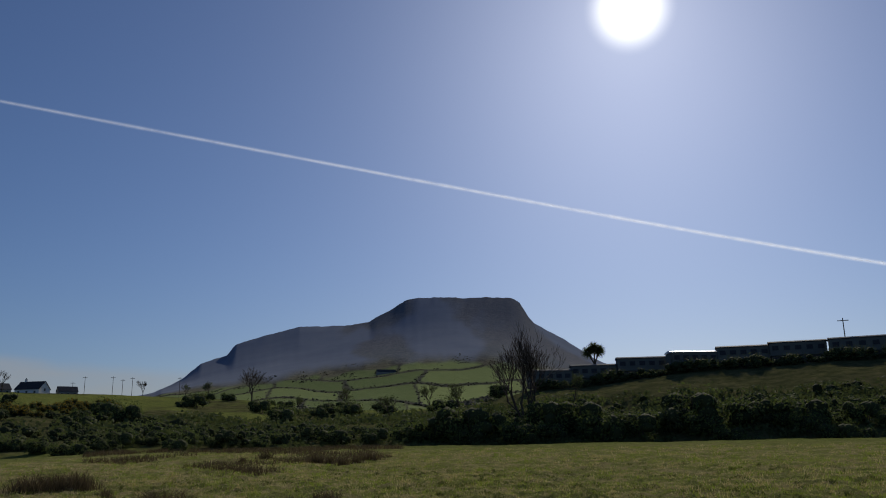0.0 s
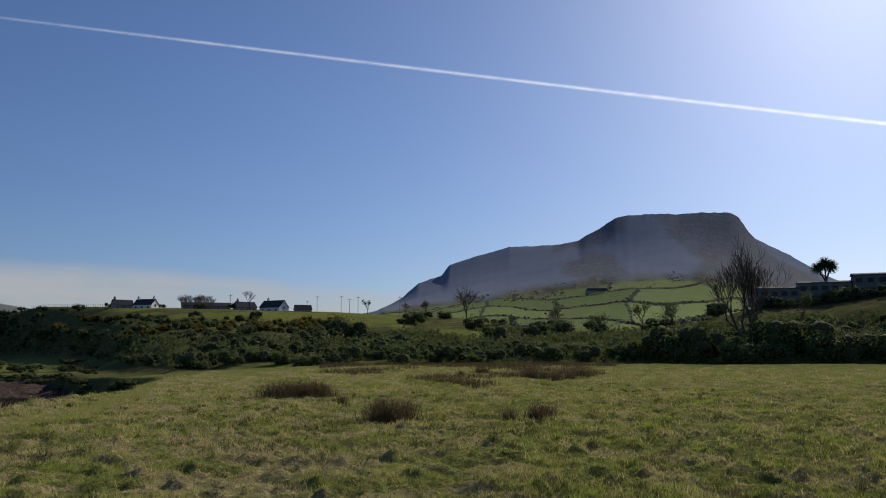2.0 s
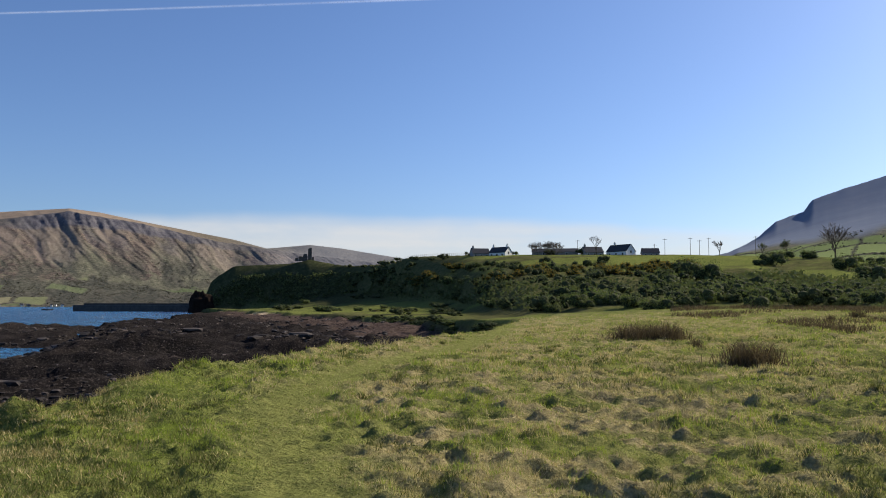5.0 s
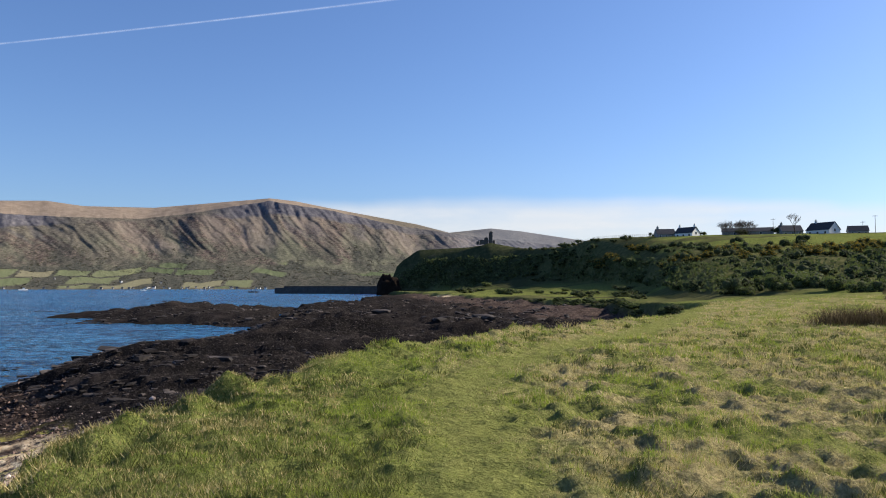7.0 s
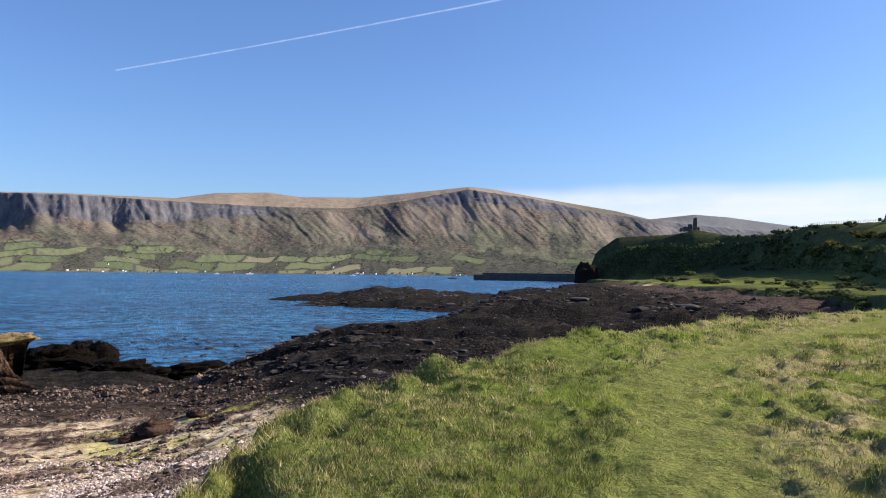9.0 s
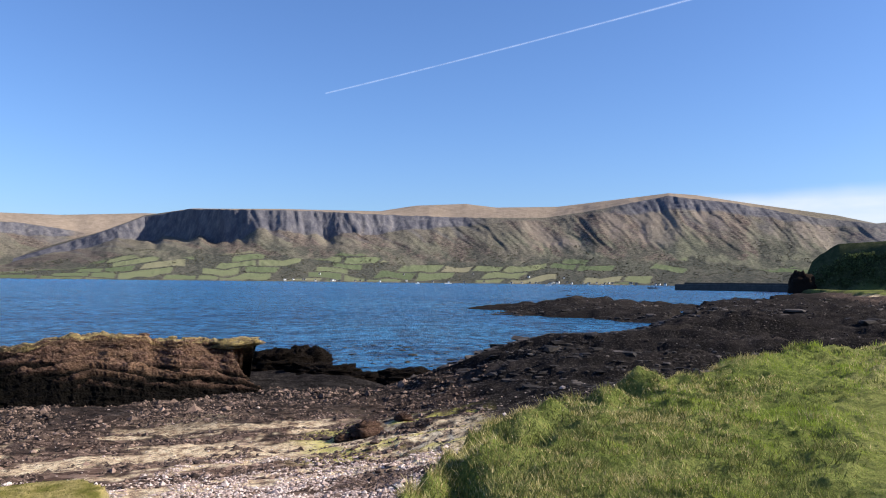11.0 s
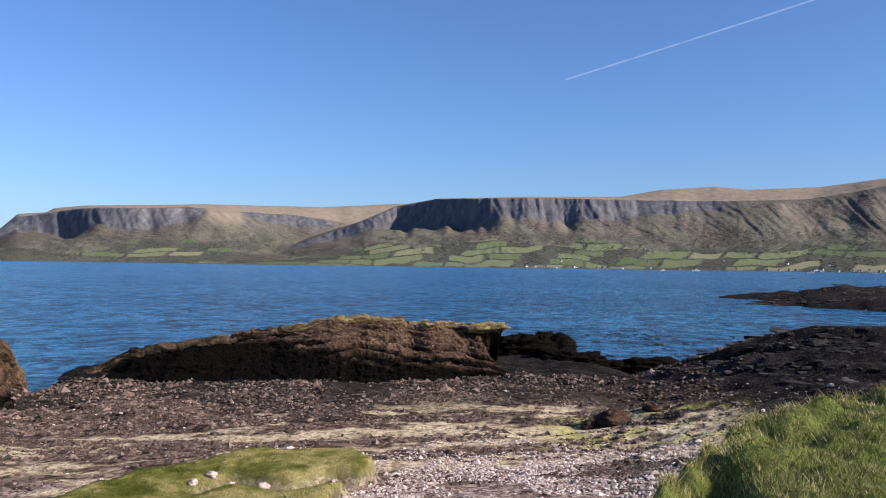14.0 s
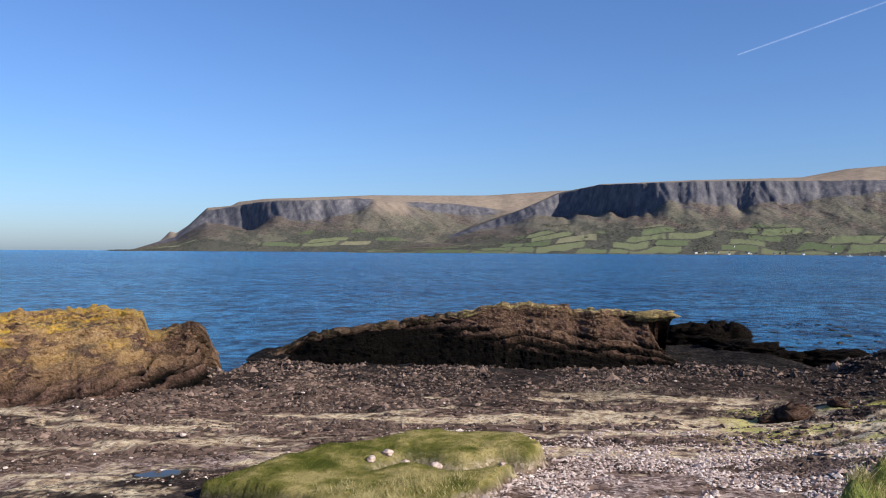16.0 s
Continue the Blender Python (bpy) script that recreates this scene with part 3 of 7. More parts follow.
CRAG_FAR = [(84, 3.0), (106, 3.0), (109, 3.4), (112, 3.5), (116, 3.75), (122.8, 3.45), (126.7, 2.7), (128.7, 0.9), (133, -0.5)]


HEDGES = {}


def field_cells(fa, fu, seed, gap_a=0.045, gap_u=0.07):
    """Parcels of land laid like courses of stone: a number for each, and how far inside its hedges a place lies."""
    row = np.floor(fu)
    fa = fa + 0.37 * row + 0.5 * hash2(row.astype(np.int64), 0 * row.astype(np.int64), seed + 3)
    cell = hash2(np.floor(fa).astype(np.int64), row.astype(np.int64), seed)
    inside = smooth(0.0, 0.03, 0.5 - gap_a - np.abs(fa % 1 - 0.5)) * smooth(0, 0.05, 0.5 - gap_u - np.abs(fu % 1 - 0.5))
    return cell, inside


def build_hills(name, label, az0, az1, top, crag, face, shore, depth, bare, corner, step=0.115, seed=50):
    """A range of hills seen over the water: fields by the shore, rough slopes with gullies, a crag, then moor."""
    az, u = np.meshgrid(np.arange(az0, az1, step), np.r_[np.linspace(0, 0.45, 64), np.linspace(0.455, 0.80, 84), np.linspace(0.82, 1, 14)])
    t, c = along(az, top), along(az, crag)
    t = np.maximum(t, c + 0.02)
    slant = az - (u - 0.75) * 8.0 + (fbm(az * 0.3, u * 3, seed + 27, 3) - 0.5) * 1.2
    gul = fbm(slant * 0.55, u * 0.9, seed, 4, 0.55)
    fine = fbm(slant * 1.9, u * 2.2, seed + 21, 4, 0.6)
    ragged = fbm(az * 1.7 + u * 2.5, u * 5.0, seed + 5, 5, 0.65)
    cols = np.abs(fbm(az * 1.5, u * 1.2, seed + 22, 4, 0.6) - 0.5) * 2
    wav = fbm(az * 0.25, u * 0 + 2, seed + 6, 3)
    bluff = smooth(0.05, 0.14, along(az, face))
    c = c + (ragged - 0.5) * 0.16 * np.minimum(c / 4, 1)
    cb = c * (1 - along(az, face) * (0.75 + 0.9 * (fbm(az * 0.5, u * 0, seed + 9, 3) - 0.3)))      # foot of the crag
    lo = np.minimum(c * 0.42, 2.1)
    el = np.where(u < 0.40, lo * (u / 0.40) ** 1.1,
                  np.where(u < 0.70, lo + (cb - lo) * (u - 0.40) / 0.30,
                           np.where(u < 0.76, cb + (c - cb) * (u - 0.70) / 0.06, c + (t - c) * smooth(0.76, 1.0, u))))
    ravine = np.abs(gul - 0.5) * 2
    spur = (smooth(0.0, 0.30, ravine) - 0.7) * smooth(0.28, 0.5, u) * (1 - 0.5 * smooth(0.66, 0.74, u)) * (1 - smooth(0.76, 0.88, u))
    rills = (smooth(0.0, 0.22, np.abs(fine - 0.5) * 2) - 0.7) * smooth(0.35, 0.5, u) * (1 - smooth(0.74, 0.80, u))
    flutes = (smooth(0.0, 0.35, cols) - 0.6) * smooth(0.62, 0.71, u) * (1 - smooth(0.765, 0.80, u)) * bluff
    r = shore + depth * (u - spur * 0.009 - rills * 0.006 - flutes * 0.005 + (ragged - 0.5) * 0.012 * smooth(0.6, 0.7, u) + (wav - 0.5) * 0.10 * smooth(0.1, 0.4, u)
                         + 0.42 * smooth(*corner, az) * smooth(0.42, 0.72, u))
    el = el + (fbm(az * 3.4, u * 26, seed + 3, 6, 0.62) - 0.5) * 0.10 * smooth(0.04, 0.2, u) * (1 - smooth(0.68, 0.75, u))
    x, y = -np.sin(np.radians(az)) * r, np.cos(np.radians(az)) * r
    z = EYE + r * np.tan(np.radians(el)) - (EYE - SEA + 0.4) * (1 - smooth(0, 0.1, u))
    me = raw_mesh(name, np.stack([x, y, z], -1).reshape(-1, 3), grid_faces(*x.shape)[:, ::-1], MAT_HILL)
    low = 1 - smooth(0.27, 0.31, u + (wav - 0.5) * 0.25 + (fbm(az * 0.5, u * 2, seed + 40, 3) - 0.5) * 0.25)
    # patchwork of small fields
    fa = az * 0.40 + (fbm(az * 0.35, u * 2, seed + 12, 3) - 0.5) * 0.9 + u * 1.5
    fu = u * 12 + (fbm(az * 0.30, u * 2, seed + 13, 3) - 0.5) * 2.2
    cell, inside = field_cells(fa, fu, seed)
    kept = cell > along(az, bare)
    add_attr(me, "field", low * inside * kept * smooth(0.012, 0.025, u))
    hedge = (low > 0.5) & (((inside < 0.3) & (fbm(az * 3, u * 30, seed + 30, 2) > 0.42)) | (~kept & (fbm(az * 2, u * 14, seed + 31, 2) > 0.55))) & (u > 0.015)
    hedge |= (u > 0.2) & (u < 0.52) & (fbm(az * 1.2, u * 9, seed + 33, 4) > 0.65)
    HEDGES[name] = np.stack([x, y, z], -1)[hedge]
    add_attr(me, "fieldtone", (cell * 7.3) % 1)
    scrub = smooth(0.46, 0.60, fbm(az * 0.9, u * 7, seed + 8, 5, 0.6))
    add_attr(me, "wood", np.clip(low * (1 - inside * kept) * 0.75 + scrub * (1 - smooth(0.42, 0.60, u)) * 0.75, 0, 1))
    # painted haze on the hills behind the headland
    add_attr(me, "haze_tint", 0.45 * (1 - smooth(48, 56, az)))
    add_attr(me, "crag", bluff * np.clip(smooth(0.685, 0.71, u) * (1 - smooth(0.757, 0.768, u)) * smooth(0.2, 0.45, ragged + 0.14) + 0.4 * (1 - smooth(0.0, 0.12, ravine)) * smooth(0.48, 0.62, u) * (1 - smooth(0.75, 0.8, u)), 0, 1))
    add_attr(me, "moor", np.maximum(smooth(0.752, 0.785, u + (ragged - 0.5) * 0.05), (1 - bluff) * smooth(0.52, 0.66, u) * (az > 86)) * (1 - smooth(99.5, 101, az) * (seed == 50)) * (0.08 + 0.92 * smooth(55, 64, az)))
    add_attr(me, "scree", smooth(0.50, 0.66, fbm(slant * 0.6, u * 3, seed + 20, 5, 0.6)) * 0.65 * smooth(0.40, 0.5, u) * (1 - smooth(0.69, 0.72, u)) * (1 - 0.7 * smooth(72, 80, az)))
    add_attr(me, "heath", smooth(0.49, 0.54, fbm(slant * 0.42, u * 2.2, seed + 24, 5, 0.6) + 0.03 * smooth(72, 82, az)) * smooth(0.26, 0.34, u) * (1 - smooth(0.70, 0.74, u)))
    add_attr(me, "olive", smooth(0.40, 0.58, fbm(slant * 0.5, u * 2.5, seed + 26, 5, 0.6) + 0.10 * (1 - smooth(62, 74, az))) * smooth(0.1, 0.2, u) * (1 - smooth(0.50, 0.64, u)) * (1 - 0.45 * smooth(72, 80, az)))
    return tagged(new(name, me), label, "hill", kind="structure")


FACE_NEAR = [(30, 0.05), (55, 0.10), (60, 0.13), (67, 0.14), (70, 0.065), (78, 0.07), (82, 0.20), (85, 0.30), (92, 0.40), (99, 0.45), (104, 0.3), (117, 0.1)]
FACE_FAR = [(84, 0.03), (105.5, 0.04), (107, 0.16), (111, 0.22), (113, 0.07), (115, 0.05), (116.3, 0.30), (118, 0.42), (124, 0.48), (128, 0.3), (133, 0.1)]
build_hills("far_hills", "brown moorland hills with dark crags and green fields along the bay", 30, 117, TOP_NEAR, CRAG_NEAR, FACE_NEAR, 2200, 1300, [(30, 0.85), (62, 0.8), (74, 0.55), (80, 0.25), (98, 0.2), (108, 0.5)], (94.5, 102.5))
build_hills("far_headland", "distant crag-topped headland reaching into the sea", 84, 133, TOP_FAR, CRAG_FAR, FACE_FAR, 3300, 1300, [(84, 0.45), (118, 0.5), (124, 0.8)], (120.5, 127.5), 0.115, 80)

# ---- the flat-topped mountain inland ----
MOUNTAIN = [(-34, 2.5), (-22, 3), (-16, 3.6), (-12.5, 4.77), (-10.8, 5.4), (-8.4, 7.04), (-6.4, 8.2), (-6.0, 8.7), (-5.4, 9.75), (-4.8, 10.05), (-2.9, 10.18), (-1.5, 10.12), (-0.1, 10.24), (2.2, 10.2), (2.9, 10.05),
            (3.9, 9.4), (5, 8.89), (5.5, 8.5), (6.8, 8.3), (10.5, 8.15), (13, 7.5), (14.9, 6.85), (15.4, 6.15), (17.1, 5.55), (18.3, 4.48), (20, 3.6), (24, 2.8), (30, 2.2)]


def build_mountain():
    az, u = np.meshgrid(np.arange(-34, 30, 0.14), np.r_[np.linspace(0, 0.8, 90), np.linspace(0.81, 1, 40)])
    top = along(az, MOUNTAIN)
    gul = fbm(az * 0.35, u * 1.2, 101, 4)
    soft = sum(along(az + k, MOUNTAIN) for k in np.linspace(-4.5, 4.5, 13)) / 13
    lower = np.minimum(top * 0.90, along(az, [(-34, 3.0), (-10, 4.3), (-4, 5.3), (2, 5.5), (7, 4.9), (12, 4.3), (20, 3.4), (30, 2.4)]))
    el = np.where(u < 0.45, 2.0 + (lower - 2.0) * u / 0.45, lower + (soft * 0.96 * (1 - smooth(0.7, 0.98, u)) + top * smooth(0.7, 0.98, u) - lower) * np.clip((u - 0.45) / 0.53, 0, 1) ** 1.1)
    el = np.minimum(el, top) + (gul - 0.5) * 0.25 * smooth(0.1, 0.4, u) * (1 - smooth(0.45, 0.6, u))
    el = el + (fbm(az * 2.6, u * 0 + 4, 104, 4) - 0.5) * 0.10 * smooth(0.9, 1.0, u)
    spur = fbm(az * 0.12, u * 1.5, 102, 3)
    r = 420 + 1700 * u + (gul - 0.5) * 60 * smooth(0.2, 0.45, u) * (1 - smooth(0.5, 0.7, u)) + (spur - 0.4) * 60 * smooth(0.5, 0.7, u)
    x, y = -np.sin(np.radians(az)) * r, np.cos(np.radians(az)) * r
    z = EYE + r * np.tan(np.radians(el))
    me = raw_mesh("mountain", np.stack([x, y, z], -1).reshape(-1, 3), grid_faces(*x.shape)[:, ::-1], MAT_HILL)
    low = 1 - smooth(0.43, 0.48, u + (fbm(az * 0.35, u * 1.5, 108, 3) - 0.5) * 0.22)
    fa = az * 0.17 + (fbm(az * 0.2, u * 2, 110, 3) - 0.5) * 0.9
    fu = u * 7 + (fbm(az * 0.16, u * 2, 105, 2) - 0.5) * 2.4 + az * 0.03
    cell, inside = field_cells(fa, fu, 106, 0.012, 0.045)
    add_attr(me, "field", low * inside * (cell > 0.05))
    HEDGES["mountain"] = np.stack([x, y, z], -1)[((low > 0.5) & (inside < 0.35)) | ((u > 0.40) & (u < 0.56) & (fbm(az * 0.8, u * 8, 111, 3) > 0.60))]
    add_attr(me, "fieldtone", 0.3 + (cell * 7.3) % 1 * 0.6)
    add_attr(me, "wood", np.clip(low * (1 - inside) + smooth(0.5, 0.6, fbm(az * 0.6, u * 6, 107, 4)) * (1 - smooth(0.5, 0.7, u)) * 0.7, 0, 1))
    add_attr(me, "crag", 0.04 * smooth(0.80, 0.87, u) * (1 - smooth(0.97, 0.99, u)) * smooth(0.35, 0.6, fbm(az * 1.5, u * 3, 109, 3)))
    add_attr(me, "lush", 1 + 0 * u)
    # painted haze over the mountain's upper face
    add_attr(me, "haze_tint", smooth(0.46, 0.60, u + (gul - 0.5) * 0.25) * (1 - 0.5 * smooth(0.52, 0.66, fbm(az * 0.22, u * 3, 112, 4))))
    add_attr(me, "olive", smooth(0.40, 0.46, u) * (1 - smooth(0.6, 0.75, u)))
    return tagged(new("mountain", me), "flat-topped mountain with crags above hedged green fields", "mountain", kind="structure")


build_mountain()

# ---- materials of the things ----
def mat_leaf(name, c0, c1, c2, gloss=0.7, through_light=0.28, soft=False, patchy=False):
    """Leaves: colour by island, light passing through them."""
    m = Nodes(name)
    col = m.ramp(m.island(), (0.0, tuple((a + b) / 2 for a, b in zip(c0, c1))) if soft else (0.0, c0), (0.55, c1), (1.0, tuple((a + b) / 2 for a, b in zip(c2, c1))) if soft else (1.0, c2))
    col = m.mix(m.math("MULTIPLY", m.random(), 0.35), col, c0)
    if patchy:
        col = m.mix(m.ramp(m.noise(1.6, 5, 0.65), (0.42, 0.5), (0.55, 0.0)), col, tuple(v * 1.05 for v in c0))
        col = m.mix(m.ramp(m.noise(6.5, 3, 0.6), (0.40, 0.55), (0.54, 0.0)), col, tuple(v * 0.9 for v in c0))
    m.done(col, gloss, Specular_IOR_Level=0.04)
    tr = m.n("BsdfTranslucent", Color=m.mix(0.5, col, (c1[0] * 1.6, c1[1] * 1.7, c1[2] * 1.0)))
    mix = m.n("MixShader", Fac=through_light)
    m.set(mix.inputs[1], m.bsdf.outputs[0])
    m.set(mix.inputs[2], tr.outputs[0])
    m.set(m.out.inputs["Surface"], mix.outputs[0])
    return m.mat


def mat_plain(name, color, rough=0.7, vary=0.25, scale=3.0, bump=0.3, metal=0.0, spec=0.25):
    m = Nodes(name)
    n = m.noise(scale, 6, 0.65)
    lo, hi = tuple(c * (1 - vary) for c in color), tuple(min(1, c * (1 + vary)) for c in color)
    col = m.ramp(n, (0.3, lo), (0.7, hi))
    return m.done(col, rough, m.bump(m.noise(scale * 6, 4), bump, 0.02), Metallic=metal, Specular_IOR_Level=spec)


def mat_stone(name, c0, c1, c2, rough=0.85):
    m = Nodes(name)
    n = m.noise(6.0, 6, 0.7)
    col = m.mix(0.35, m.ramp(m.island(), (0.0, c0), (0.6, c1), (1.0, c2)), m.ramp(n, (0.3, c0), (0.7, c2)))
    return m.done(col, rough, m.bump(n, 0.5, 0.03), Specular_IOR_Level=0.06)


def mat_outcrop():
    """Layered reddish rock, black below with weed and painted shade, and lichen on the cap."""
    m = Nodes("outcrop_rock")
    weed_shade, lich = m.attr("weed_shade"), m.attr("lichen")
    n = m.noise(1.1, 8, 0.75, (0.8, 0.8, 4.5))
    red = m.ramp(n, (0.28, (0.055, 0.035, 0.028)), (0.48, (0.17, 0.098, 0.072)), (0.68, (0.45, 0.275, 0.195)))
    black = m.ramp(m.noise(4.0, 7, 0.75), (0.3, (0.004, 0.0035, 0.003)), (0.6, (0.012, 0.010, 0.008)), (0.78, (0.07, 0.05, 0.037)))
    spots = m.noise(5.0, 5, 0.7)
    gold = m.mix(m.attr("buff"), m.ramp(spots, (0.34, (0.12, 0.09, 0.06)), (0.45, (0.48, 0.37, 0.20)), (0.62, (0.80, 0.60, 0.22))), m.ramp(spots, (0.34, (0.20, 0.11, 0.05)), (0.46, (0.62, 0.38, 0.12)), (0.62, (0.85, 0.52, 0.06))))
    buff = m.ramp(m.noise(3.0, 7, 0.75), (0.32, (0.16, 0.085, 0.04)), (0.48, (0.50, 0.30, 0.14)), (0.66, (0.74, 0.50, 0.25)))
    red = m.mix(0.45, red, m.ramp(m.noise(6.0, 7, 0.8), (0.40, (0.014, 0.010, 0.008)), (0.50, (0.13, 0.075, 0.053)), (0.62, (0.46, 0.29, 0.205))))
    red = m.mix(m.attr("buff"), red, buff)
    col = m.mix(lich, m.mix(weed_shade, red, black), gold)
    h = m.noise(1.8, 8, 0.78, (0.8, 0.8, 5.0))
    return m.done(col, 0.9, m.bump(h, 1.0, 0.45, m.bump(m.noise(5.5, 7, 0.75), 1.0, 0.16)), Specular_IOR_Level=0.03)


MAT_BUSH = [mat_leaf("bramble_leaf", (0.054, 0.066, 0.028), (0.105, 0.125, 0.052), (0.165, 0.18, 0.08), 0.8, 0.22, True),
            mat_leaf("hawthorn_leaf", (0.058, 0.076, 0.026), (0.125, 0.155, 0.054), (0.20, 0.22, 0.09), 0.8, 0.26, True),
            mat_leaf("gorse_leaf", (0.038, 0.046, 0.014), (0.075, 0.086, 0.028), (0.12, 0.13, 0.045), 0.8, 0.3, True)]
# bush hearts are darker than the leaves: inner shade painted in the colour
MAT_HEART = mat_leaf("shaded_growth", (0.026, 0.032, 0.015), (0.048, 0.056, 0.025), (0.07, 0.078, 0.035), 0.9, 0.05)
MAT_GORSE_FLOWER = mat_leaf("gorse_flower", (0.20, 0.12, 0.02), (0.32, 0.205, 0.03), (0.42, 0.28, 0.05), 0.7, 0.25)
MAT_GRASS = mat_leaf("grass_blade", (0.100, 0.145, 0.030), (0.315, 0.375, 0.064), (0.66, 0.63, 0.18), 0.6, 0.28, True, True)
MAT_TUSSOCK = mat_leaf("tussock_blade", (0.065, 0.075, 0.024), (0.135, 0.145, 0.045), (0.32, 0.28, 0.12), 0.7, 0.18)
MAT_EDGE = mat_leaf("edge_grass", (0.20, 0.17, 0.065), (0.44, 0.36, 0.16), (0.74, 0.62, 0.34), 0.7, 0.15)
MAT_TURF = mat_leaf("salt_turf", (0.07, 0.085, 0.02), (0.15, 0.145, 0.04), (0.34, 0.28, 0.11), 0.7, 0.2)
MAT_STRAW = mat_leaf("dry_grass", (0.24, 0.19, 0.08), (0.48, 0.395, 0.20), (0.70, 0.59, 0.34), 0.7, 0.25)
MAT_RUSH = mat_leaf("rush_stem", (0.034, 0.027, 0.019), (0.085, 0.062, 0.040), (0.20, 0.15, 0.095))
MAT_BARK = mat_plain("bark", (0.075, 0.06, 0.048), 0.9, 0.4, 8)
MAT_PEBBLE = mat_stone("pebble", (0.17, 0.11, 0.095), (0.47, 0.34, 0.29), (0.78, 0.66, 0.59))
MAT_DARKSTONE = mat_stone("shore_stone", (0.016, 0.012, 0.0105), (0.066, 0.046, 0.036), (0.30, 0.205, 0.16), 0.75)
MAT_REEFSTONE = mat_stone("reef_stone", (0.010, 0.009, 0.0085), (0.024, 0.020, 0.019), (0.23, 0.185, 0.16), 0.6)
MAT_REEFSLAB = mat_stone("reef_slab", (0.008, 0.0075, 0.007), (0.018, 0.016, 0.0155), (0.12, 0.10, 0.09), 0.7)
MAT_POOL = mat_plain("pool_water", (0.05, 0.06, 0.07), 0.3, 0.2, 1.5, 0.3, 0.0, 0.3)
MAT_OUTCROP = mat_outcrop()
MAT_RUIN = mat_plain("ruin_stone", (0.10, 0.085, 0.07), 0.95, 0.4, 1.2)
MAT_WHITE = mat_plain("white_render", (0.74, 0.73, 0.70), 0.85, 0.06, 0.8)
MAT_GREYWALL = mat_plain("grey_render", (0.27, 0.26, 0.24), 0.9, 0.12, 0.8)
MAT_SLATE = mat_plain("roof_slate", (0.06, 0.06, 0.066), 0.8, 0.3, 2.5, 0.3, 0.0, 0.05)
MAT_GLASS = mat_plain("window_glass", (0.03, 0.035, 0.04), 0.08, 0.1, 1.0, 0.0)
MAT_CARAVAN = mat_plain("caravan_panel", (0.15, 0.155, 0.14), 0.8, 0.06, 1.0, 0.3, 0.0, 0.03)
MAT_METALROOF = mat_plain("caravan_roof", (0.62, 0.63, 0.64), 0.35, 0.08, 1.0, 0.1)
MAT_FELT = mat_plain("grey_roof", (0.13, 0.135, 0.14), 0.9, 0.15, 1.0, 0.1, 0.0, 0.02)
MAT_CONCRETE = mat_plain("quay_concrete", (0.07, 0.066, 0.062), 0.9, 0.3, 0.3)
MAT_POLE = mat_plain("weathered_pole", (0.11, 0.09, 0.075), 0.9, 0.2, 3)
MAT_FARTREE = mat_leaf("far_tree", (0.070, 0.070, 0.052), (0.115, 0.110, 0.078), (0.17, 0.155, 0.105))
MAT_WEEDROCK = mat_stone("wet_weed", (0.011, 0.009, 0.007), (0.022, 0.018, 0.012), (0.05, 0.038, 0.022), 0.45)


# ---- mesh makers ----
def box(bm, size, at=(0, 0, 0), turn=0.0):
    m = Matrix.Translation(at) @ Matrix.Rotation(turn, 4, "Z") @ Matrix.Diagonal((*size, 1))
    return bmesh.ops.create_cube(bm, size=1.0, matrix=m)["verts"]


def box_part(name, size, at, material, parent, label="", turn=0.0, bevel=0.0):
    bm = bmesh.new()
    box(bm, size, at, turn)
    if bevel:
        bmesh.ops.bevel(bm, geom=bm.edges[:], offset=bevel, segments=1, affect="EDGES")
    return part(name, bm, material, parent, label)


ICO_V = np.array([[0, 0, 1]] + [[0.894 * math.cos(math.radians(72 * k)), 0.894 * math.sin(math.radians(72 * k)), 0.447] for k in range(5)]
                 + [[0.894 * math.cos(math.radians(72 * k + 36)), 0.894 * math.sin(math.radians(72 * k + 36)), -0.447] for k in range(5)] + [[0, 0, -1]])
ICO_F = np.array([[0, k + 1, (k + 1) % 5 + 1] for k in range(5)] + [[k + 1, k + 6, (k + 1) % 5 + 1] for k in range(5)]
                 + [[(k + 1) % 5 + 1, k + 6, (k + 1) % 5 + 6] for k in range(5)] + [[11, (k + 1) % 5 + 6, k + 6] for k in range(5)])


OCT_V = np.array([[1, 0, 0], [0, 1, 0], [-1, 0, 0], [0, -1, 0], [0, 0, 1], [0, 0, -1.0]])
OCT_F = np.array([[0, 1, 4], [1, 2, 4], [2, 3, 4], [3, 0, 4], [1, 0, 5], [2, 1, 5], [3, 2, 5], [0, 3, 5]])


def stones_mesh(name, centres, sizes, material, flat=0.6, jitter=0.28, shade=False, small=False):
    """Many uneven stones in one mesh."""
    n = len(centres)
    V, F = (OCT_V, OCT_F) if small else (ICO_V, ICO_F)
    k = len(V)
    v = V[None] * (1 + rng.uniform(-jitter, jitter, (n, k, 1)))
    sc = sizes[:, None] * np.stack([rng.uniform(0.8, 1.3, n), rng.uniform(0.7, 1.1, n), rng.uniform(0.6, 1.0, n) * flat], -1)
    v = v * sc[:, None, :]
    a = rng.uniform(0, 6.28, n)
    c, s = np.cos(a)[:, None], np.sin(a)[:, None]
    v = np.stack([v[..., 0] * c - v[..., 1] * s, v[..., 0] * s + v[..., 1] * c, v[..., 2]], -1) + centres[:, None, :]
    f = F[None] + k * np.arange(n)[:, None, None]
    return raw_mesh(name, v.reshape(-1, 3), f.reshape(-1, 3), material, shade)


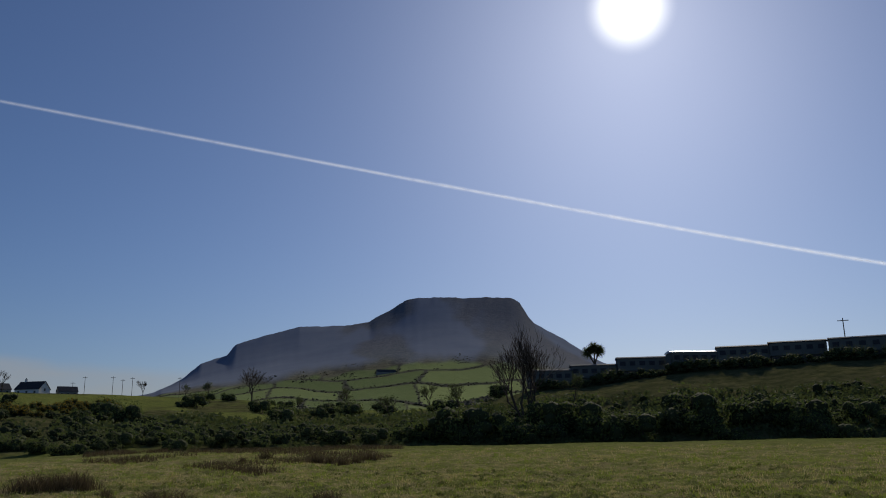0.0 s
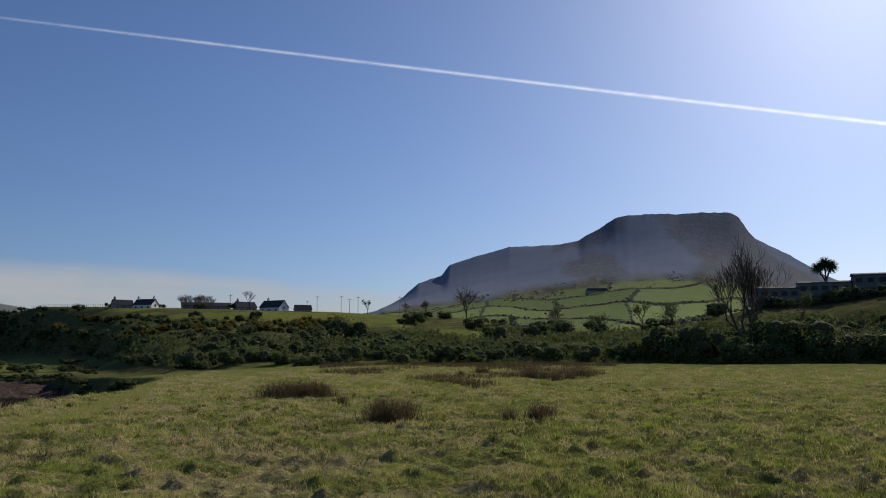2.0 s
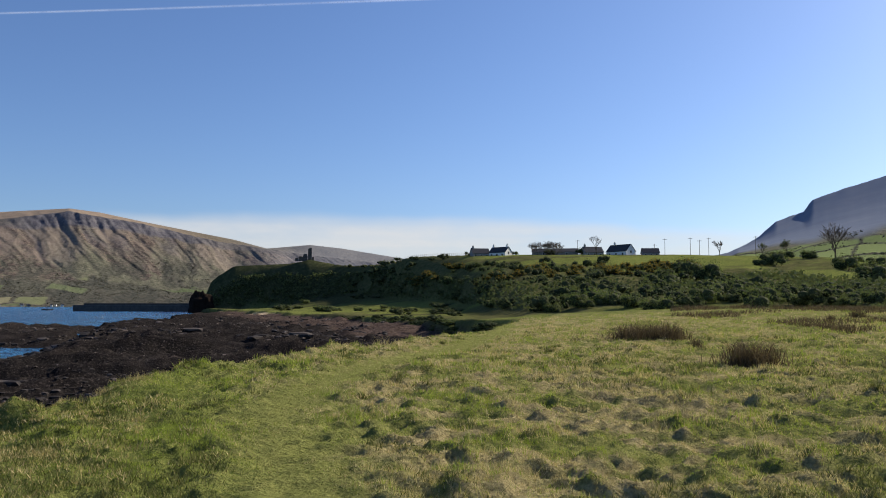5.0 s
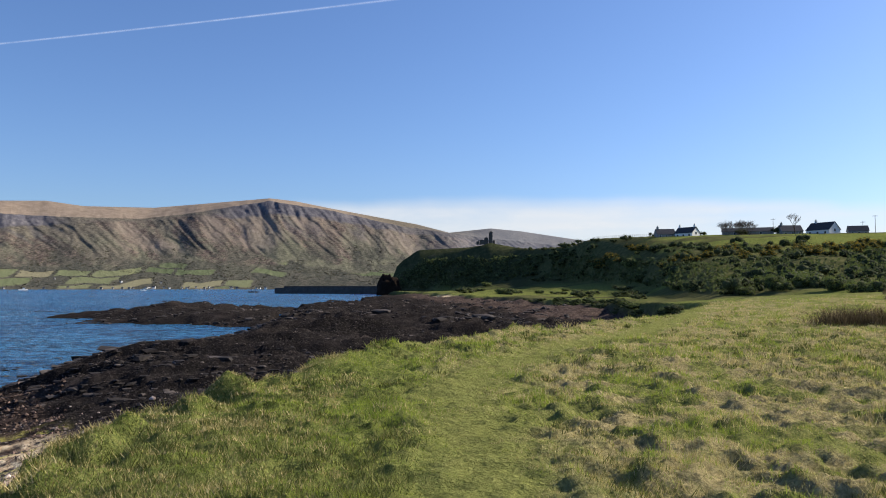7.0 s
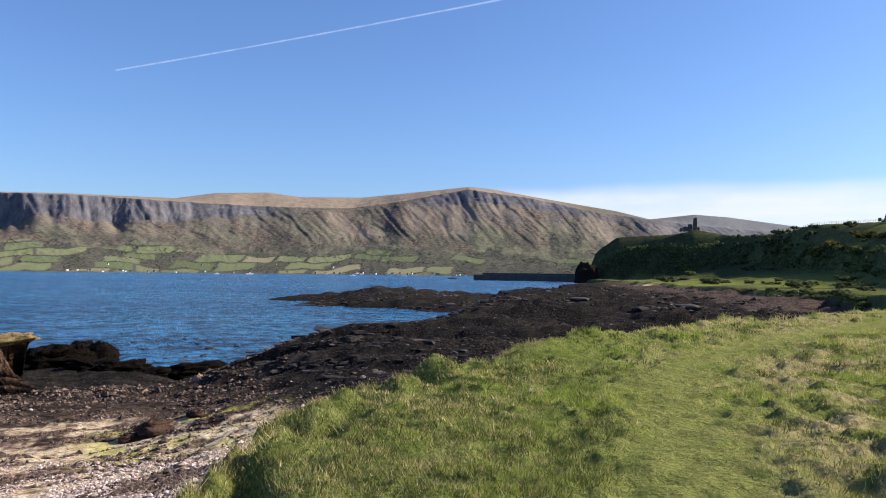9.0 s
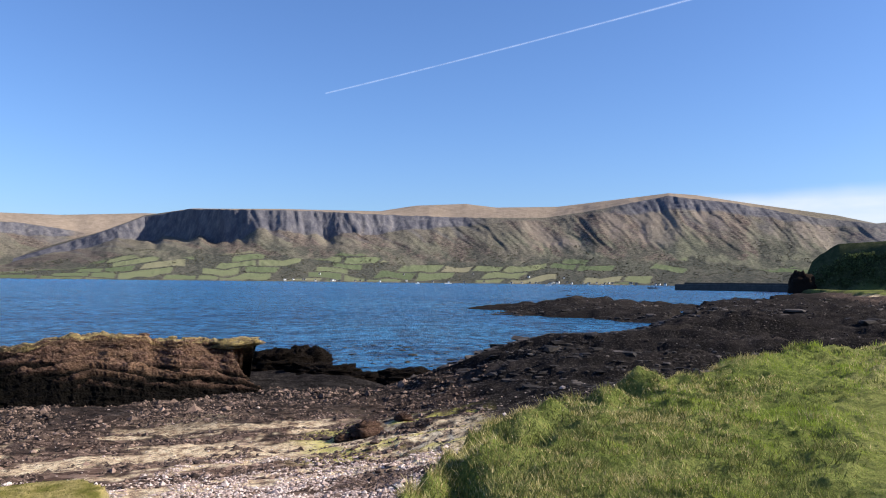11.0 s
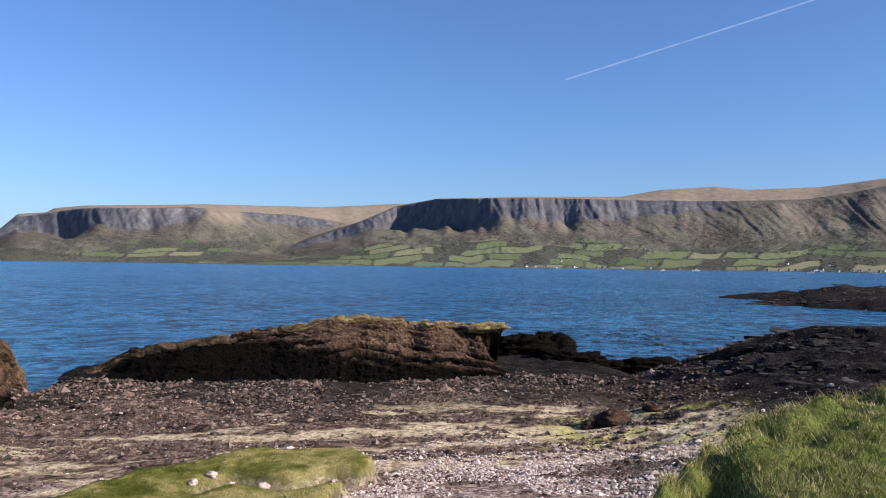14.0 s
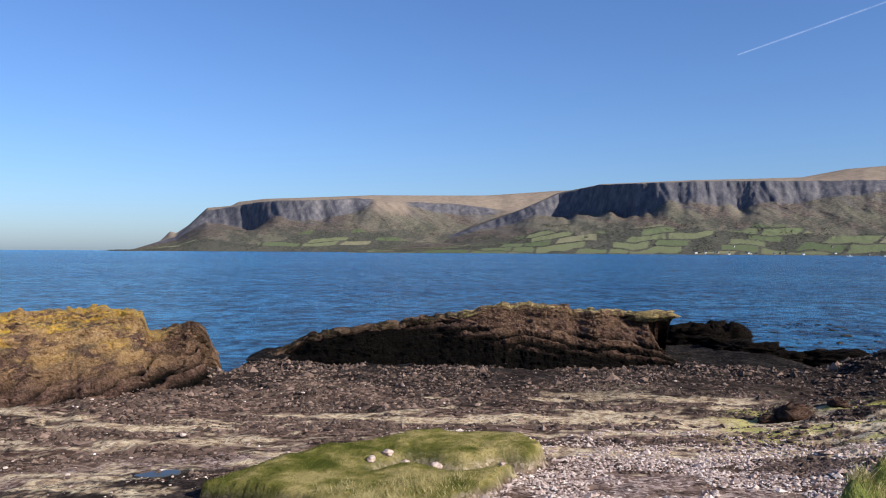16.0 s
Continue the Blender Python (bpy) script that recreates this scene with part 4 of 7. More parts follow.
def rock_mesh(name, size, seed, material, rings=34, segs=52, rough=0.5, weed=None):
    """One weathered rock: a squared-off dome with layers and cracks."""
    th, ph = np.meshgrid(np.linspace(0.0, math.pi * 0.98, rings), np.linspace(0, 2 * math.pi, segs, endpoint=False), indexing="ij")
    d = np.stack([np.sin(th) * np.cos(ph), np.sin(th) * np.sin(ph), np.cos(th)], -1)
    d = np.sign(d) * np.abs(d) ** 0.8
    k = 1 + rough * (fbm(d[..., 0] * 2.2 + 9, d[..., 1] * 2.2 + d[..., 2] * 3, seed, 5, 0.65) - 0.5) * 2
    k = k + rough * 0.9 * (0.35 - np.abs(fbm(d[..., 0] * 3 - d[..., 1] + 4, d[..., 2] * 4 + d[..., 1], seed + 50, 4) - 0.5) * 2)
    v = d * k[..., None] * np.array(size)
    i = np.arange(rings - 1)[:, None] * segs + np.arange(segs)[None]
    j = np.arange(rings - 1)[:, None] * segs + (np.arange(segs)[None] + 1) % segs
    f = np.stack([i, i + segs, j + segs, j], -1).reshape(-1, 4)
    me = raw_mesh(name, v.reshape(-1, 3), f, material)
    zz = v[..., 2].ravel() / size[2]
    add_attr(me, "weed_shade", np.clip(0.9 - smooth(-0.2, 0.8, zz), 0, 1) if weed is None else np.full(zz.shape, weed))
    add_attr(me, "lichen", np.zeros(zz.shape))
    add_attr(me, "buff", np.zeros(zz.shape))
    return me


def leaf_mesh(name, centres, normals, size, material, narrow=0.6):
    """Loose leaves: one bent quad for each centre."""
    n = len(centres)
    nrm = normals / (np.linalg.norm(normals, axis=1, keepdims=True) + 1e-9)
    t = np.cross(nrm, rng.normal(size=(n, 3)))
    t /= np.linalg.norm(t, axis=1, keepdims=True) + 1e-9
    b = np.cross(nrm, t)
    s = size * rng.uniform(0.6, 1.3, (n, 1))
    v = np.stack([centres - t * s, centres + b * s * narrow, centres + t * s, centres - b * s * narrow], 1)
    f = np.arange(4 * n).reshape(n, 4)
    return raw_mesh(name, v.reshape(-1, 3), f, material, False)


def bush_points(seed, n, lobes, spread, height):
    r = np.random.default_rng(seed)
    c = np.stack([r.uniform(-spread, spread, lobes), r.uniform(-spread * 0.6, spread * 0.6, lobes), r.uniform(0.14, 0.64, lobes) * height], -1)
    rad = r.uniform(0.28, 0.46, lobes) * height
    k = r.integers(0, lobes, n)
    d = r.normal(size=(n, 3))
    d /= np.linalg.norm(d, axis=1, keepdims=True)
    p = c[k] + d * (rad[k] * r.uniform(0.70, 1.14, n))[:, None]
    p[:, 2] = np.abs(p[:, 2]) + 0.02
    return p, d + r.normal(size=(n, 3)) * 0.6


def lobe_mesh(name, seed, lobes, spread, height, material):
    """The closed heart of a bush under its outer leaves, coloured dark for the shade inside."""
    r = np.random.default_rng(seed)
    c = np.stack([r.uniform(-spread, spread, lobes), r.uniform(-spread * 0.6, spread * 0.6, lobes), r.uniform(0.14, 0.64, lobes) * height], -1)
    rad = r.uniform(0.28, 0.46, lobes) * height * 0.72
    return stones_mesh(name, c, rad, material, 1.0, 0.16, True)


def make_bush(kind, seed, label, flowers=0, leaves=1100, size=0.17, spread=1.5, height=2.6, group="bushes of the slope"):
    base = thing("bush", label, "bush", group=group)
    p, d = bush_points(seed, leaves, 9, spread, height)
    tagged(mesh_part("foliage", leaf_mesh("foliage", p, d, size, MAT_BUSH[kind]), base), kind="stuff")
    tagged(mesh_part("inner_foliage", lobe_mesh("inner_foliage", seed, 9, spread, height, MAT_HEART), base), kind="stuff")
    stems = []
    for k in range(7):
        a = k * 0.9 + seed
        stems.append(((0.1 * math.cos(a), 0.1 * math.sin(a), -0.2), (spread * 0.6 * math.cos(a), spread * 0.4 * math.sin(a), height * 0.7), 0.05, 0.015))
    mesh_part("woody_base", tubes_mesh("woody_base", stems, MAT_BARK, 4), base)
    if flowers:
        q, e = bush_points(seed, flowers, 9, spread, height)
        q[:, 2] = np.maximum(q[:, 2], height * 0.35)
        tagged(mesh_part("blossom", leaf_mesh("blossom", q + e * 0.07, e, 0.11, MAT_GORSE_FLOWER), base, "yellow gorse flowers"), kind="stuff")
    return base


def tubes_mesh(name, segs, material, sides=5):
    """Tapered limbs from (start, end, radius, radius) rows."""
    verts, faces = [], []
    for a, b, r0, r1 in segs:
        a, b = Vector(a), Vector(b)
        z = (b - a).normalized()
        x = z.orthogonal().normalized()
        y = z.cross(x)
        k = len(verts)
        for c, r in ((a, r0), (b, r1)):
            for i in range(sides):
                t = 2 * math.pi * i / sides
                verts.append(c + x * (r * math.cos(t)) + y * (r * math.sin(t)))
        for i in range(sides):
            j = (i + 1) % sides
            faces.append((k + i, k + j, k + sides + j, k + sides + i))
    return raw_mesh(name, np.array([tuple(v) for v in verts]), np.array(faces), material)


def tree_limbs(seed, height, spread, depth=6, forks=3, lean=0.0, first=0.28, stems=0):
    """Limbs of a bare tree, thick ones and twigs apart."""
    r = random.Random(seed)
    thick, twigs = [], []

    def grow(p, d, length, rad, k):
        q = p + d * length
        (thick if k < 3 else twigs).append((tuple(p), tuple(q), rad, rad * 0.68))
        if k >= depth:
            return
        for i in range(forks if k < depth - 1 else 2):
            nd = d + Vector((r.uniform(-1, 1) * spread, r.uniform(-1, 1) * spread, r.uniform(-0.1, 0.6)))
            if r.random() < 0.92:
                grow(p.lerp(q, r.uniform(0.6, 1.0)), nd.normalized(), length * r.uniform(0.70, 0.92), rad * 0.62, k + 1)

    if stems:
        for k in range(stems):
            grow(Vector((r.uniform(-0.3, 0.3), r.uniform(-0.3, 0.3), -0.3)), Vector(((k / (stems - 1) - 0.5) * 1.5, r.uniform(-0.3, 0.3), 1)).normalized(), height * first, height * 0.014, 1)
        return thick, twigs
    grow(Vector((0, 0, -0.3)), Vector((lean, 0, 1)).normalized(), height * first, height * 0.026, 0)
    return thick, twigs


def make_tree(seed, height, m, label, spread=0.62, depth=6, forks=3, leaves=0, leaf_mat=None, first=0.28, lean=0.0, wide=0.0, twig=0.02, stems=0):
    base = thing("tree", label, "tree", m)
    thick, twigs = tree_limbs(seed, height, spread, depth, forks, lean, first, stems)
    high = max(t[1][2] for t in twigs)
    broad = max(abs(t[1][0]) for t in twigs)
    kz, kx = height / high, (wide or broad * height / high) / broad
    thick, twigs = [[((a[0] * kx, a[1] * kx, a[2] * kz), (b[0] * kx, b[1] * kx, b[2] * kz), max(r0, twig), max(r1, twig * 0.8)) for a, b, r0, r1 in rows] for rows in (thick, twigs)]
    mesh_part("trunk", tubes_mesh("trunk", thick, MAT_BARK, 6), base)
    mesh_part("crown", tubes_mesh("crown", twigs, MAT_BARK, 3), base, "fine bare twigs")
    if leaves:
        ends = np.array([t[1] for t in twigs])
        p = ends[rng.integers(0, len(ends), leaves)] + rng.normal(size=(leaves, 3)) * height * 0.03
        mesh_part("leaves", leaf_mesh("leaves", p, rng.normal(size=(leaves, 3)), height * 0.016, leaf_mat), base)
    return base


# ---- sky: the vapour trail and the low cloud bank ----
TRAIL = [(-33, 9.5), (-29.6, 10.55), (-17, 14.28), (-0.7, 18.21), (7.7, 19.68), (16.2, 20.76), (27.8, 21.63), (38, 21.7), (48.1, 21.04), (60.5, 19.74), (72.2, 17.53), (82.5, 15.15), (89.8, 13.2)]


def mat_vapour(name, density, glow):
    m = Nodes(name)
    col = (0.95, 0.96, 0.98)
    m.t.nodes.remove(m.bsdf)
    em = m.n("Emission", Color=col, Strength=glow)
    tr = m.n("BsdfTransparent")
    mix = m.n("MixShader", Fac=density(m))
    m.set(mix.inputs[1], tr.outputs[0])
    m.set(mix.inputs[2], em.outputs[0])
    m.set(m.out.inputs["Surface"], mix.outputs[0])
    return m.mat


def build_trail():
    azs = np.linspace(-33, 89.8, 240)
    els = np.polyval(np.polyfit(*zip(*TRAIL), 6), azs)
    high = 700.0
    r = high / np.tan(np.radians(els))
    c = np.stack([-np.sin(np.radians(azs)) * r, np.cos(np.radians(azs)) * r, np.full_like(r, high)], -1)
    tan = np.gradient(c, axis=0)
    tan /= np.linalg.norm(tan, axis=1, keepdims=True)
    side = np.cross(tan, (0, 0, 1.0))
    side /= np.linalg.norm(side, axis=1, keepdims=True)
    up = np.cross(side, tan)
    age = np.linspace(1, 0, 240)
    dist = np.linalg.norm(c, axis=1)
    rad = (2.4 + 2.6 * smooth(0.0, 0.75, age)) * (0.9 + 0.25 * fbm(azs * 0.9, azs * 0, 5, 3)) * dist / 2300
    ang = np.linspace(0, 2 * math.pi, 10, endpoint=False)
    verts, faces, thick = [], [], []
    dens = 0.12 + 0.16 * smooth(0.55, 0.9, age) - 0.085 * (1 - smooth(0.1, 0.5, age)) - 0.06 * np.exp(-((azs - 47) / 14) ** 2)
    i = np.arange(239)[:, None] * 10 + np.arange(10)[None]
    j = np.arange(239)[:, None] * 10 + (np.arange(10)[None] + 1) % 10
    for k, (wide, share) in enumerate(((1.25, 0.22), (0.9, 0.3), (0.6, 0.45), (0.3, 0.4))):
        frayed = rad * wide * (1 + 0.35 * (fbm(azs * 2.5, azs * 0 + k, 6, 4, 0.65) - 0.5))
        verts.append((c[:, None] + frayed[:, None, None] * (side[:, None] * np.cos(ang)[None, :, None] + up[:, None] * np.sin(ang)[None, :, None])).reshape(-1, 3))
        faces.append(np.stack([i, i + 10, j + 10, j], -1).reshape(-1, 4) + 2400 * k)
        thick.append(np.repeat(dens * share, 10))
    # sunlight on the trail is put in as its own glow
    me = raw_mesh("vapour_trail", np.concatenate(verts), np.concatenate(faces),
                  mat_vapour("vapour", lambda m: m.math("MULTIPLY", m.attr("thick"), m.ramp(m.noise(0.02, 4), (0.3, 0.45), (0.6, 1.0))), 1.7))
    add_attr(me, "thick", np.concatenate(thick))
    ob = tagged(new("vapour_trail", me), "long thin white vapour trail across the blue sky", "vapour trail", kind="structure")
    ob.visible_shadow = False


def build_cloud():
    az, e = np.meshgrid(np.arange(-20, 100, 1.0), np.linspace(-0.5, 8.0, 40))
    r = 4700.0
    # daylight on the cloud is put in as its own glow
    me = raw_mesh("cloud_bank", np.stack([-np.sin(np.radians(az)) * r, np.cos(np.radians(az)) * r, r * np.tan(np.radians(e))], -1).reshape(-1, 3),
                  grid_faces(*az.shape), mat_vapour("cloud", lambda m: m.math("MULTIPLY", m.attr("thick"), m.ramp(m.noise(0.0016, 6, 0.55, (1, 1, 3)), (0.25, 0.55), (0.6, 1.0))), 0.58))
    top = along(az, [(-20, 2.0), (5, 3.8), (20, 5.2), (40, 6.6), (56, 6.3), (64, 6.0), (72, 5.2), (100, 3)]) + (fbm(az * 0.2, e * 0.2, 9, 4) - 0.5) * 0.9
    add_attr(me, "thick", (1 - smooth(-0.9, 0.25, e - top)) * (0.45 + 0.4 * fbm(az * 0.07, e * 1.6, 10, 4)) * 1.05 * smooth(-15, 30, az) * (1 - smooth(64, 80, az)))
    ob = tagged(new("cloud_bank", me), "low bank of thin white cloud over the land", "cloud", kind="structure")
    ob.visible_shadow = False


build_trail()
build_cloud()


def build_sun_disc():
    """The blinding sun with the bright air close round it."""
    c = way(SUN_AZ, SUN_EL) * 4600
    k = c.normalized()
    i = k.orthogonal().normalized()
    j = k.cross(i)
    rr, a = np.meshgrid(np.r_[0.0, np.linspace(0.4, 7.5, 40)], np.linspace(0, 2 * math.pi, 49))
    rad = 4600 * np.tan(np.radians(rr))
    v = np.array(c)[None, None] + rad[..., None] * (np.cos(a)[..., None] * np.array(i) + np.sin(a)[..., None] * np.array(j))
    me = raw_mesh("sun_disc", v.reshape(-1, 3), grid_faces(*rr.shape), mat_vapour("sunshine", lambda m: m.attr("thick"), 3.2))
    add_attr(me, "thick", 0.95 * (1 - smooth(0.6, 3.2, rr)) + 0.05 * (1 - smooth(0.5, 7.5, rr)) ** 1.5)
    ob = tagged(new("sun_disc", me), "dazzling white sun in a clear sky", "sun", kind="structure")
    ob.visible_shadow = False


build_sun_disc()

# ---- shore rocks ----
def build_ledge(name, label, az_left, az_right, tops, foot_r, crest_r, back_r, lich_at, weed_shade_z, seed, cap=0.26, low_end=False, low_lichen=lambda a: 0 * a, buff_at=lambda a: 0.15 * (1 - smooth(104, 109, a)), over=lambda a: 0.15 + 0.85 * (1 - smooth(96.0, 98.5, a)), dark_cap=lambda a: 0.9 * smooth(104, 110, a)):
    """A tilted layered rock with a harder, overhanging cap."""
    az = np.arange(az_right, az_left, 0.10)
    prof = np.r_[np.linspace(0, 0.54, 120), np.linspace(0.545, 0.74, 26), np.linspace(0.78, 1, 6)]
    A, Q = np.meshgrid(az, prof, indexing="ij")
    top_el = along(A, tops)
    cr = crest_r + (fbm(A * 0.35, A * 0, seed, 3) - 0.5) * 1.4
    top_z = EYE + cr * np.tan(np.radians(top_el)) + (fbm(A * 1.6, A * 0 + 3, seed + 1, 5, 0.6) - 0.5) * 0.26
    foot_r = foot_r(A)
    foot_z = np.minimum(EYE + foot_r * math.tan(math.radians(-8.15)), ground_height(-np.sin(np.radians(A)) * foot_r, np.cos(np.radians(A)) * foot_r)[0] + 0.05)
    cap_z = top_z - cap * (0.7 + 0.7 * fbm(A * 0.9, A * 0, seed + 2, 3))
    body_z = EYE + cr * np.tan(np.radians(top_el)) - cap
    # profile: buried foot, slope, under the cap, lip, crest, back
    knots = [0, 0.10, 0.42, 0.50, 0.54, 0.62, 0.72, 1.0]

    def curve(vals):
        out = np.zeros_like(Q)
        for k in range(len(knots) - 1):
            u = np.clip((Q - knots[k]) / (knots[k + 1] - knots[k]), 0, 1)
            w = (Q >= knots[k]) & (Q <= knots[k + 1])
            out = np.where(w, vals[k] * (1 - u) + vals[k + 1] * u, out)
        return out

    ov = over(A)
    rr = curve([foot_r - 2.0, foot_r, cr - 1.8, cr - 1.5 + 0.6 * ov, cr - 1.4 - 0.15 * ov, cr - 1.1 - 0.35 * ov, cr + 0.3, back_r])
    zz = curve([foot_z - 0.9, foot_z, body_z - 0.15 - 0.2 * ov, cap_z, cap_z + 0.05, top_z - 0.06, top_z, SEA - 1.2])
    # the slope steps out along its layers
    dip = 0.10 * np.abs(A - 105)
    lay = fbm(A * 0.4, (zz + dip) * 5.5, seed + 5, 5, 0.7) - 0.5
    big = fbm(A * 0.3, Q * 9, seed + 11, 3) - 0.5
    rough = fbm(A * 0.8, Q * 38, seed + 6, 6, 0.75) - 0.5
    step = ((zz + dip + 0.5 * (fbm(A * 0.5, Q * 2, seed + 17, 3) - 0.5)) * 2.4) % 1
    lay = lay + 0.75 * (smooth(0.0, 0.7, step) * (1 - smooth(0.82, 1.0, step)) - 0.45)
    on_slope = smooth(0.02, 0.15, Q) * (1 - smooth(0.42, 0.5, Q))
    rr = rr - (lay * 0.22 + rough * 0.14 + big * 0.35) * on_slope - rough * 0.25 * smooth(0.5, 0.54, Q)
    zz = zz + (rough * 0.20 + lay * 0.24) * on_slope + rough * 0.20 * smooth(0.5, 0.6, Q) * (1 - smooth(0.8, 1, Q)) + (fbm(A * 3.1, Q * 5, seed + 7, 3) - 0.5) * 0.18 * smooth(0.5, 0.6, Q)
    # treads and risers of the tilted beds
    warp = 0.9 * fbm(A * 0.55, Q * 7, seed + 18, 4)
    bed = (zz + dip) / 0.26 + warp
    treads = (np.floor(bed) + smooth(0.45, 1.0, bed % 1) - warp) * 0.26 - dip
    zz = zz + (treads - zz) * 0.8 * on_slope
    # the body ends short of the jutting cap; both ends close on themselves
    A2 = A + (1 - smooth(0, 3.0, A - az_right)) * curve([-1.2, -0.8, 0.9, 1.1, 0.2, 0.0, 0.0, 0.3])
    w = smooth(0, 0.45, A - az_right)
    body = Q < 0.5
    rr = np.where(body, rr, cr - 1.2 + (rr - cr + 1.2) * w)
    zz = np.where(body, zz - 1.2 * (1 - smooth(0, 1.2, A - az_right)) * smooth(0.1, 0.42, Q), cap_z + 0.15 + (zz - cap_z - 0.15) * w)
    w2 = smooth(0, 1.2, az_left - A)
    zz = foot_z - 1.0 + (zz - foot_z + 1.0) * w2
    if low_end:
        zz = np.where(Q < 0.5, zz - 1.6 * (1 - smooth(0, 1.6, A - az_right)), zz)
    grain = np.random.default_rng(seed).normal(size=A.shape)
    rr, zz = rr + 0.02 * grain, zz + 0.02 * (fbm(A * 9, Q * 160, seed + 41, 2) - 0.5) * 4
    x, y = -np.sin(np.radians(A2)) * rr, np.cos(np.radians(A2)) * rr
    base = thing(name, label, "rock")
    half = int(np.argmin(np.abs(prof - 0.505)))
    # weed colour low on the body, also painted for the overhang's shade at left
    weed_shade = np.clip((1 - smooth(-0.45, 0.45, zz - weed_shade_z(A) + lay * 0.9 + rough * 0.9)), 0, 1) * (Q < 0.5) + (Q > 0.78) + (Q >= 0.5) * (Q <= 0.78) * dark_cap(A) * smooth(0.3, 0.6, fbm(A * 1.4, Q * 10, seed + 15, 4))
    lich = smooth(0.52, 0.60, Q) * (1 - smooth(0.74, 0.8, Q)) * smooth(0.35, 0.6, fbm(A * 0.7, Q * 26, seed + 8, 4)) * lich_at(A)
    lich = np.maximum(lich, low_lichen(A) * smooth(0.45, 0.6, fbm(A * 0.5, Q * 30, seed + 9, 4)) * smooth(0.2, 0.4, Q) * (Q < 0.6))
    for pname, sl, tag in (("rock_body", slice(0, half + 1), "layered reddish rock, black below with weed and painted shade"), ("rock_cap", slice(half, None), "overhanging cap with yellow lichen")):
        p = np.stack([x[:, sl], y[:, sl], zz[:, sl]], -1)
        me = raw_mesh(pname, p.reshape(-1, 3), grid_faces(*p.shape[:2]), MAT_OUTCROP, False)
        add_attr(me, "weed_shade", weed_shade[:, sl])
        add_attr(me, "lichen", lich[:, sl])
        add_attr(me, "buff", (buff_at(A) * smooth(0.30, 0.55, fbm(A * 0.6, Q * 30, seed + 13, 4)) * smooth(0.12, 0.3, Q))[:, sl])
        mesh_part(pname, me, base, tag)
    g = np.random.default_rng(seed + 31)
    pick = np.nonzero(((Q > 0.10) & (Q < 0.72)).ravel())[0]
    pick = g.choice(pick, 1700)
    c = np.stack([x.ravel()[pick], y.ravel()[pick], zz.ravel()[pick]], -1)
    me = stones_mesh("rubble", c, g.gamma(1.4, 0.032, len(c)) + 0.03, MAT_OUTCROP, 0.6, 0.4)
    for key, val in (("weed_shade", weed_shade), ("lichen", lich), ("buff", buff_at(A) * smooth(0.12, 0.3, Q))):
        add_attr(me, key, np.repeat(val.ravel()[pick], len(ICO_V)))
    tagged(mesh_part("rubble", me, base), kind="stuff")
    return base


ledge = build_ledge("rock_ledge", "long tilted reddish rock ledge with overhanging lichen cap", 125.0, 94.2,
            [(93.8, -4.3), (94.9, -4.2), (98, -4.1), (101.2, -4.25), (101.6, -3.9), (104, -3.75), (106.2, -3.8), (109, -4.3), (113.5, -5.05), (117, -5.4), (119.9, -5.9), (122, -6.9), (125, -8.2)],
            lambda a: along(a, [(94, 38.0), (98, 37.0), (104, 35.4), (110, 36.4), (118, 38.0), (125, 40)]), 42.5, 47.5, lambda a: 0.12 + 0.78 * (1 - smooth(107, 112, a)), lambda a: along(a, [(94, -2.9), (100, -2.6), (106, -2.3), (110, -1.95), (113, -1.8), (120, -1.5)]), 200)
build_ledge("shore_outcrop", "broken red rock outcrop covered with orange lichen", 146.0, 125.9,
            [(125.9, -8.3), (126.7, -6.6), (127.1, -5.6), (127.6, -5.05), (128.3, -4.92), (129.0, -5.15), (129.8, -5.4), (130.9, -5.35), (131.25, -4.35), (132.2, -4.0), (133.7, -3.87), (136, -4.0), (139.3, -4.0), (146, -4.4)],
            lambda a: along(a, [(126, 34.5), (128, 32.5), (131, 30.0), (134, 29.0), (146, 29.0)]), 39.5, 45.0, lambda a: smooth(128, 132, a), lambda a: along(a, [(126, -3.0), (131, -3.2), (134, -3.6), (146, -3.6)]), 230, 0.35, True, lambda a: smooth(130.5, 134, a), lambda a: 0.25 + 0.75 * smooth(129, 132, a), lambda a: 0.0 * a, lambda a: 0.5 * (1 - smooth(129, 131, a)))

slab = rock_mesh("overhang", (1.15, 0.7, 0.22), 71, MAT_OUTCROP, 20, 34, 0.75, 0.25)
slab.attributes["lichen"].data.foreach_set("value", np.full(len(slab.vertices), 0.7, np.float32))
ob = mesh_part("overhang", slab, ledge, "jutting slab with yellow lichen")
v = way(95.8) * 41.3
ob.matrix_world = pose(v.x, v.y, -1.62, 0, -4, 95.8)

for az, r, sx, sy, sz, seed in [(91.0, 49.0, 1.45, 1.2, 1.30, 3), (92.1, 49.0, 1.0, 1.0, 1.0, 7), (92.8, 48.5, 1.7, 1.3, 0.80, 5), (88.9, 45.5, 1.5, 1.1, 0.55, 8), (87.2, 44.5, 1.4, 1.0, 0.42, 9), (90.3, 46.5, 1.5, 1.2, 0.62, 12), (83.6, 44.5, 1.9, 1.1, 0.50, 15)]:
    v = way(az) * r
    ob = new("shore_rock", rock_mesh("shore_rock", (sx, sy, sz), seed, MAT_OUTCROP, rough=0.5, weed=0.97))
    ob.matrix_world = pose(v.x, v.y, max(on_ground(v.x, v.y), SEA - 0.3) + sz * 0.35, 0, 0, az)
    tagged(ob, "black weed-covered rock at the water's edge", "rock", group="dark rocks by the water")

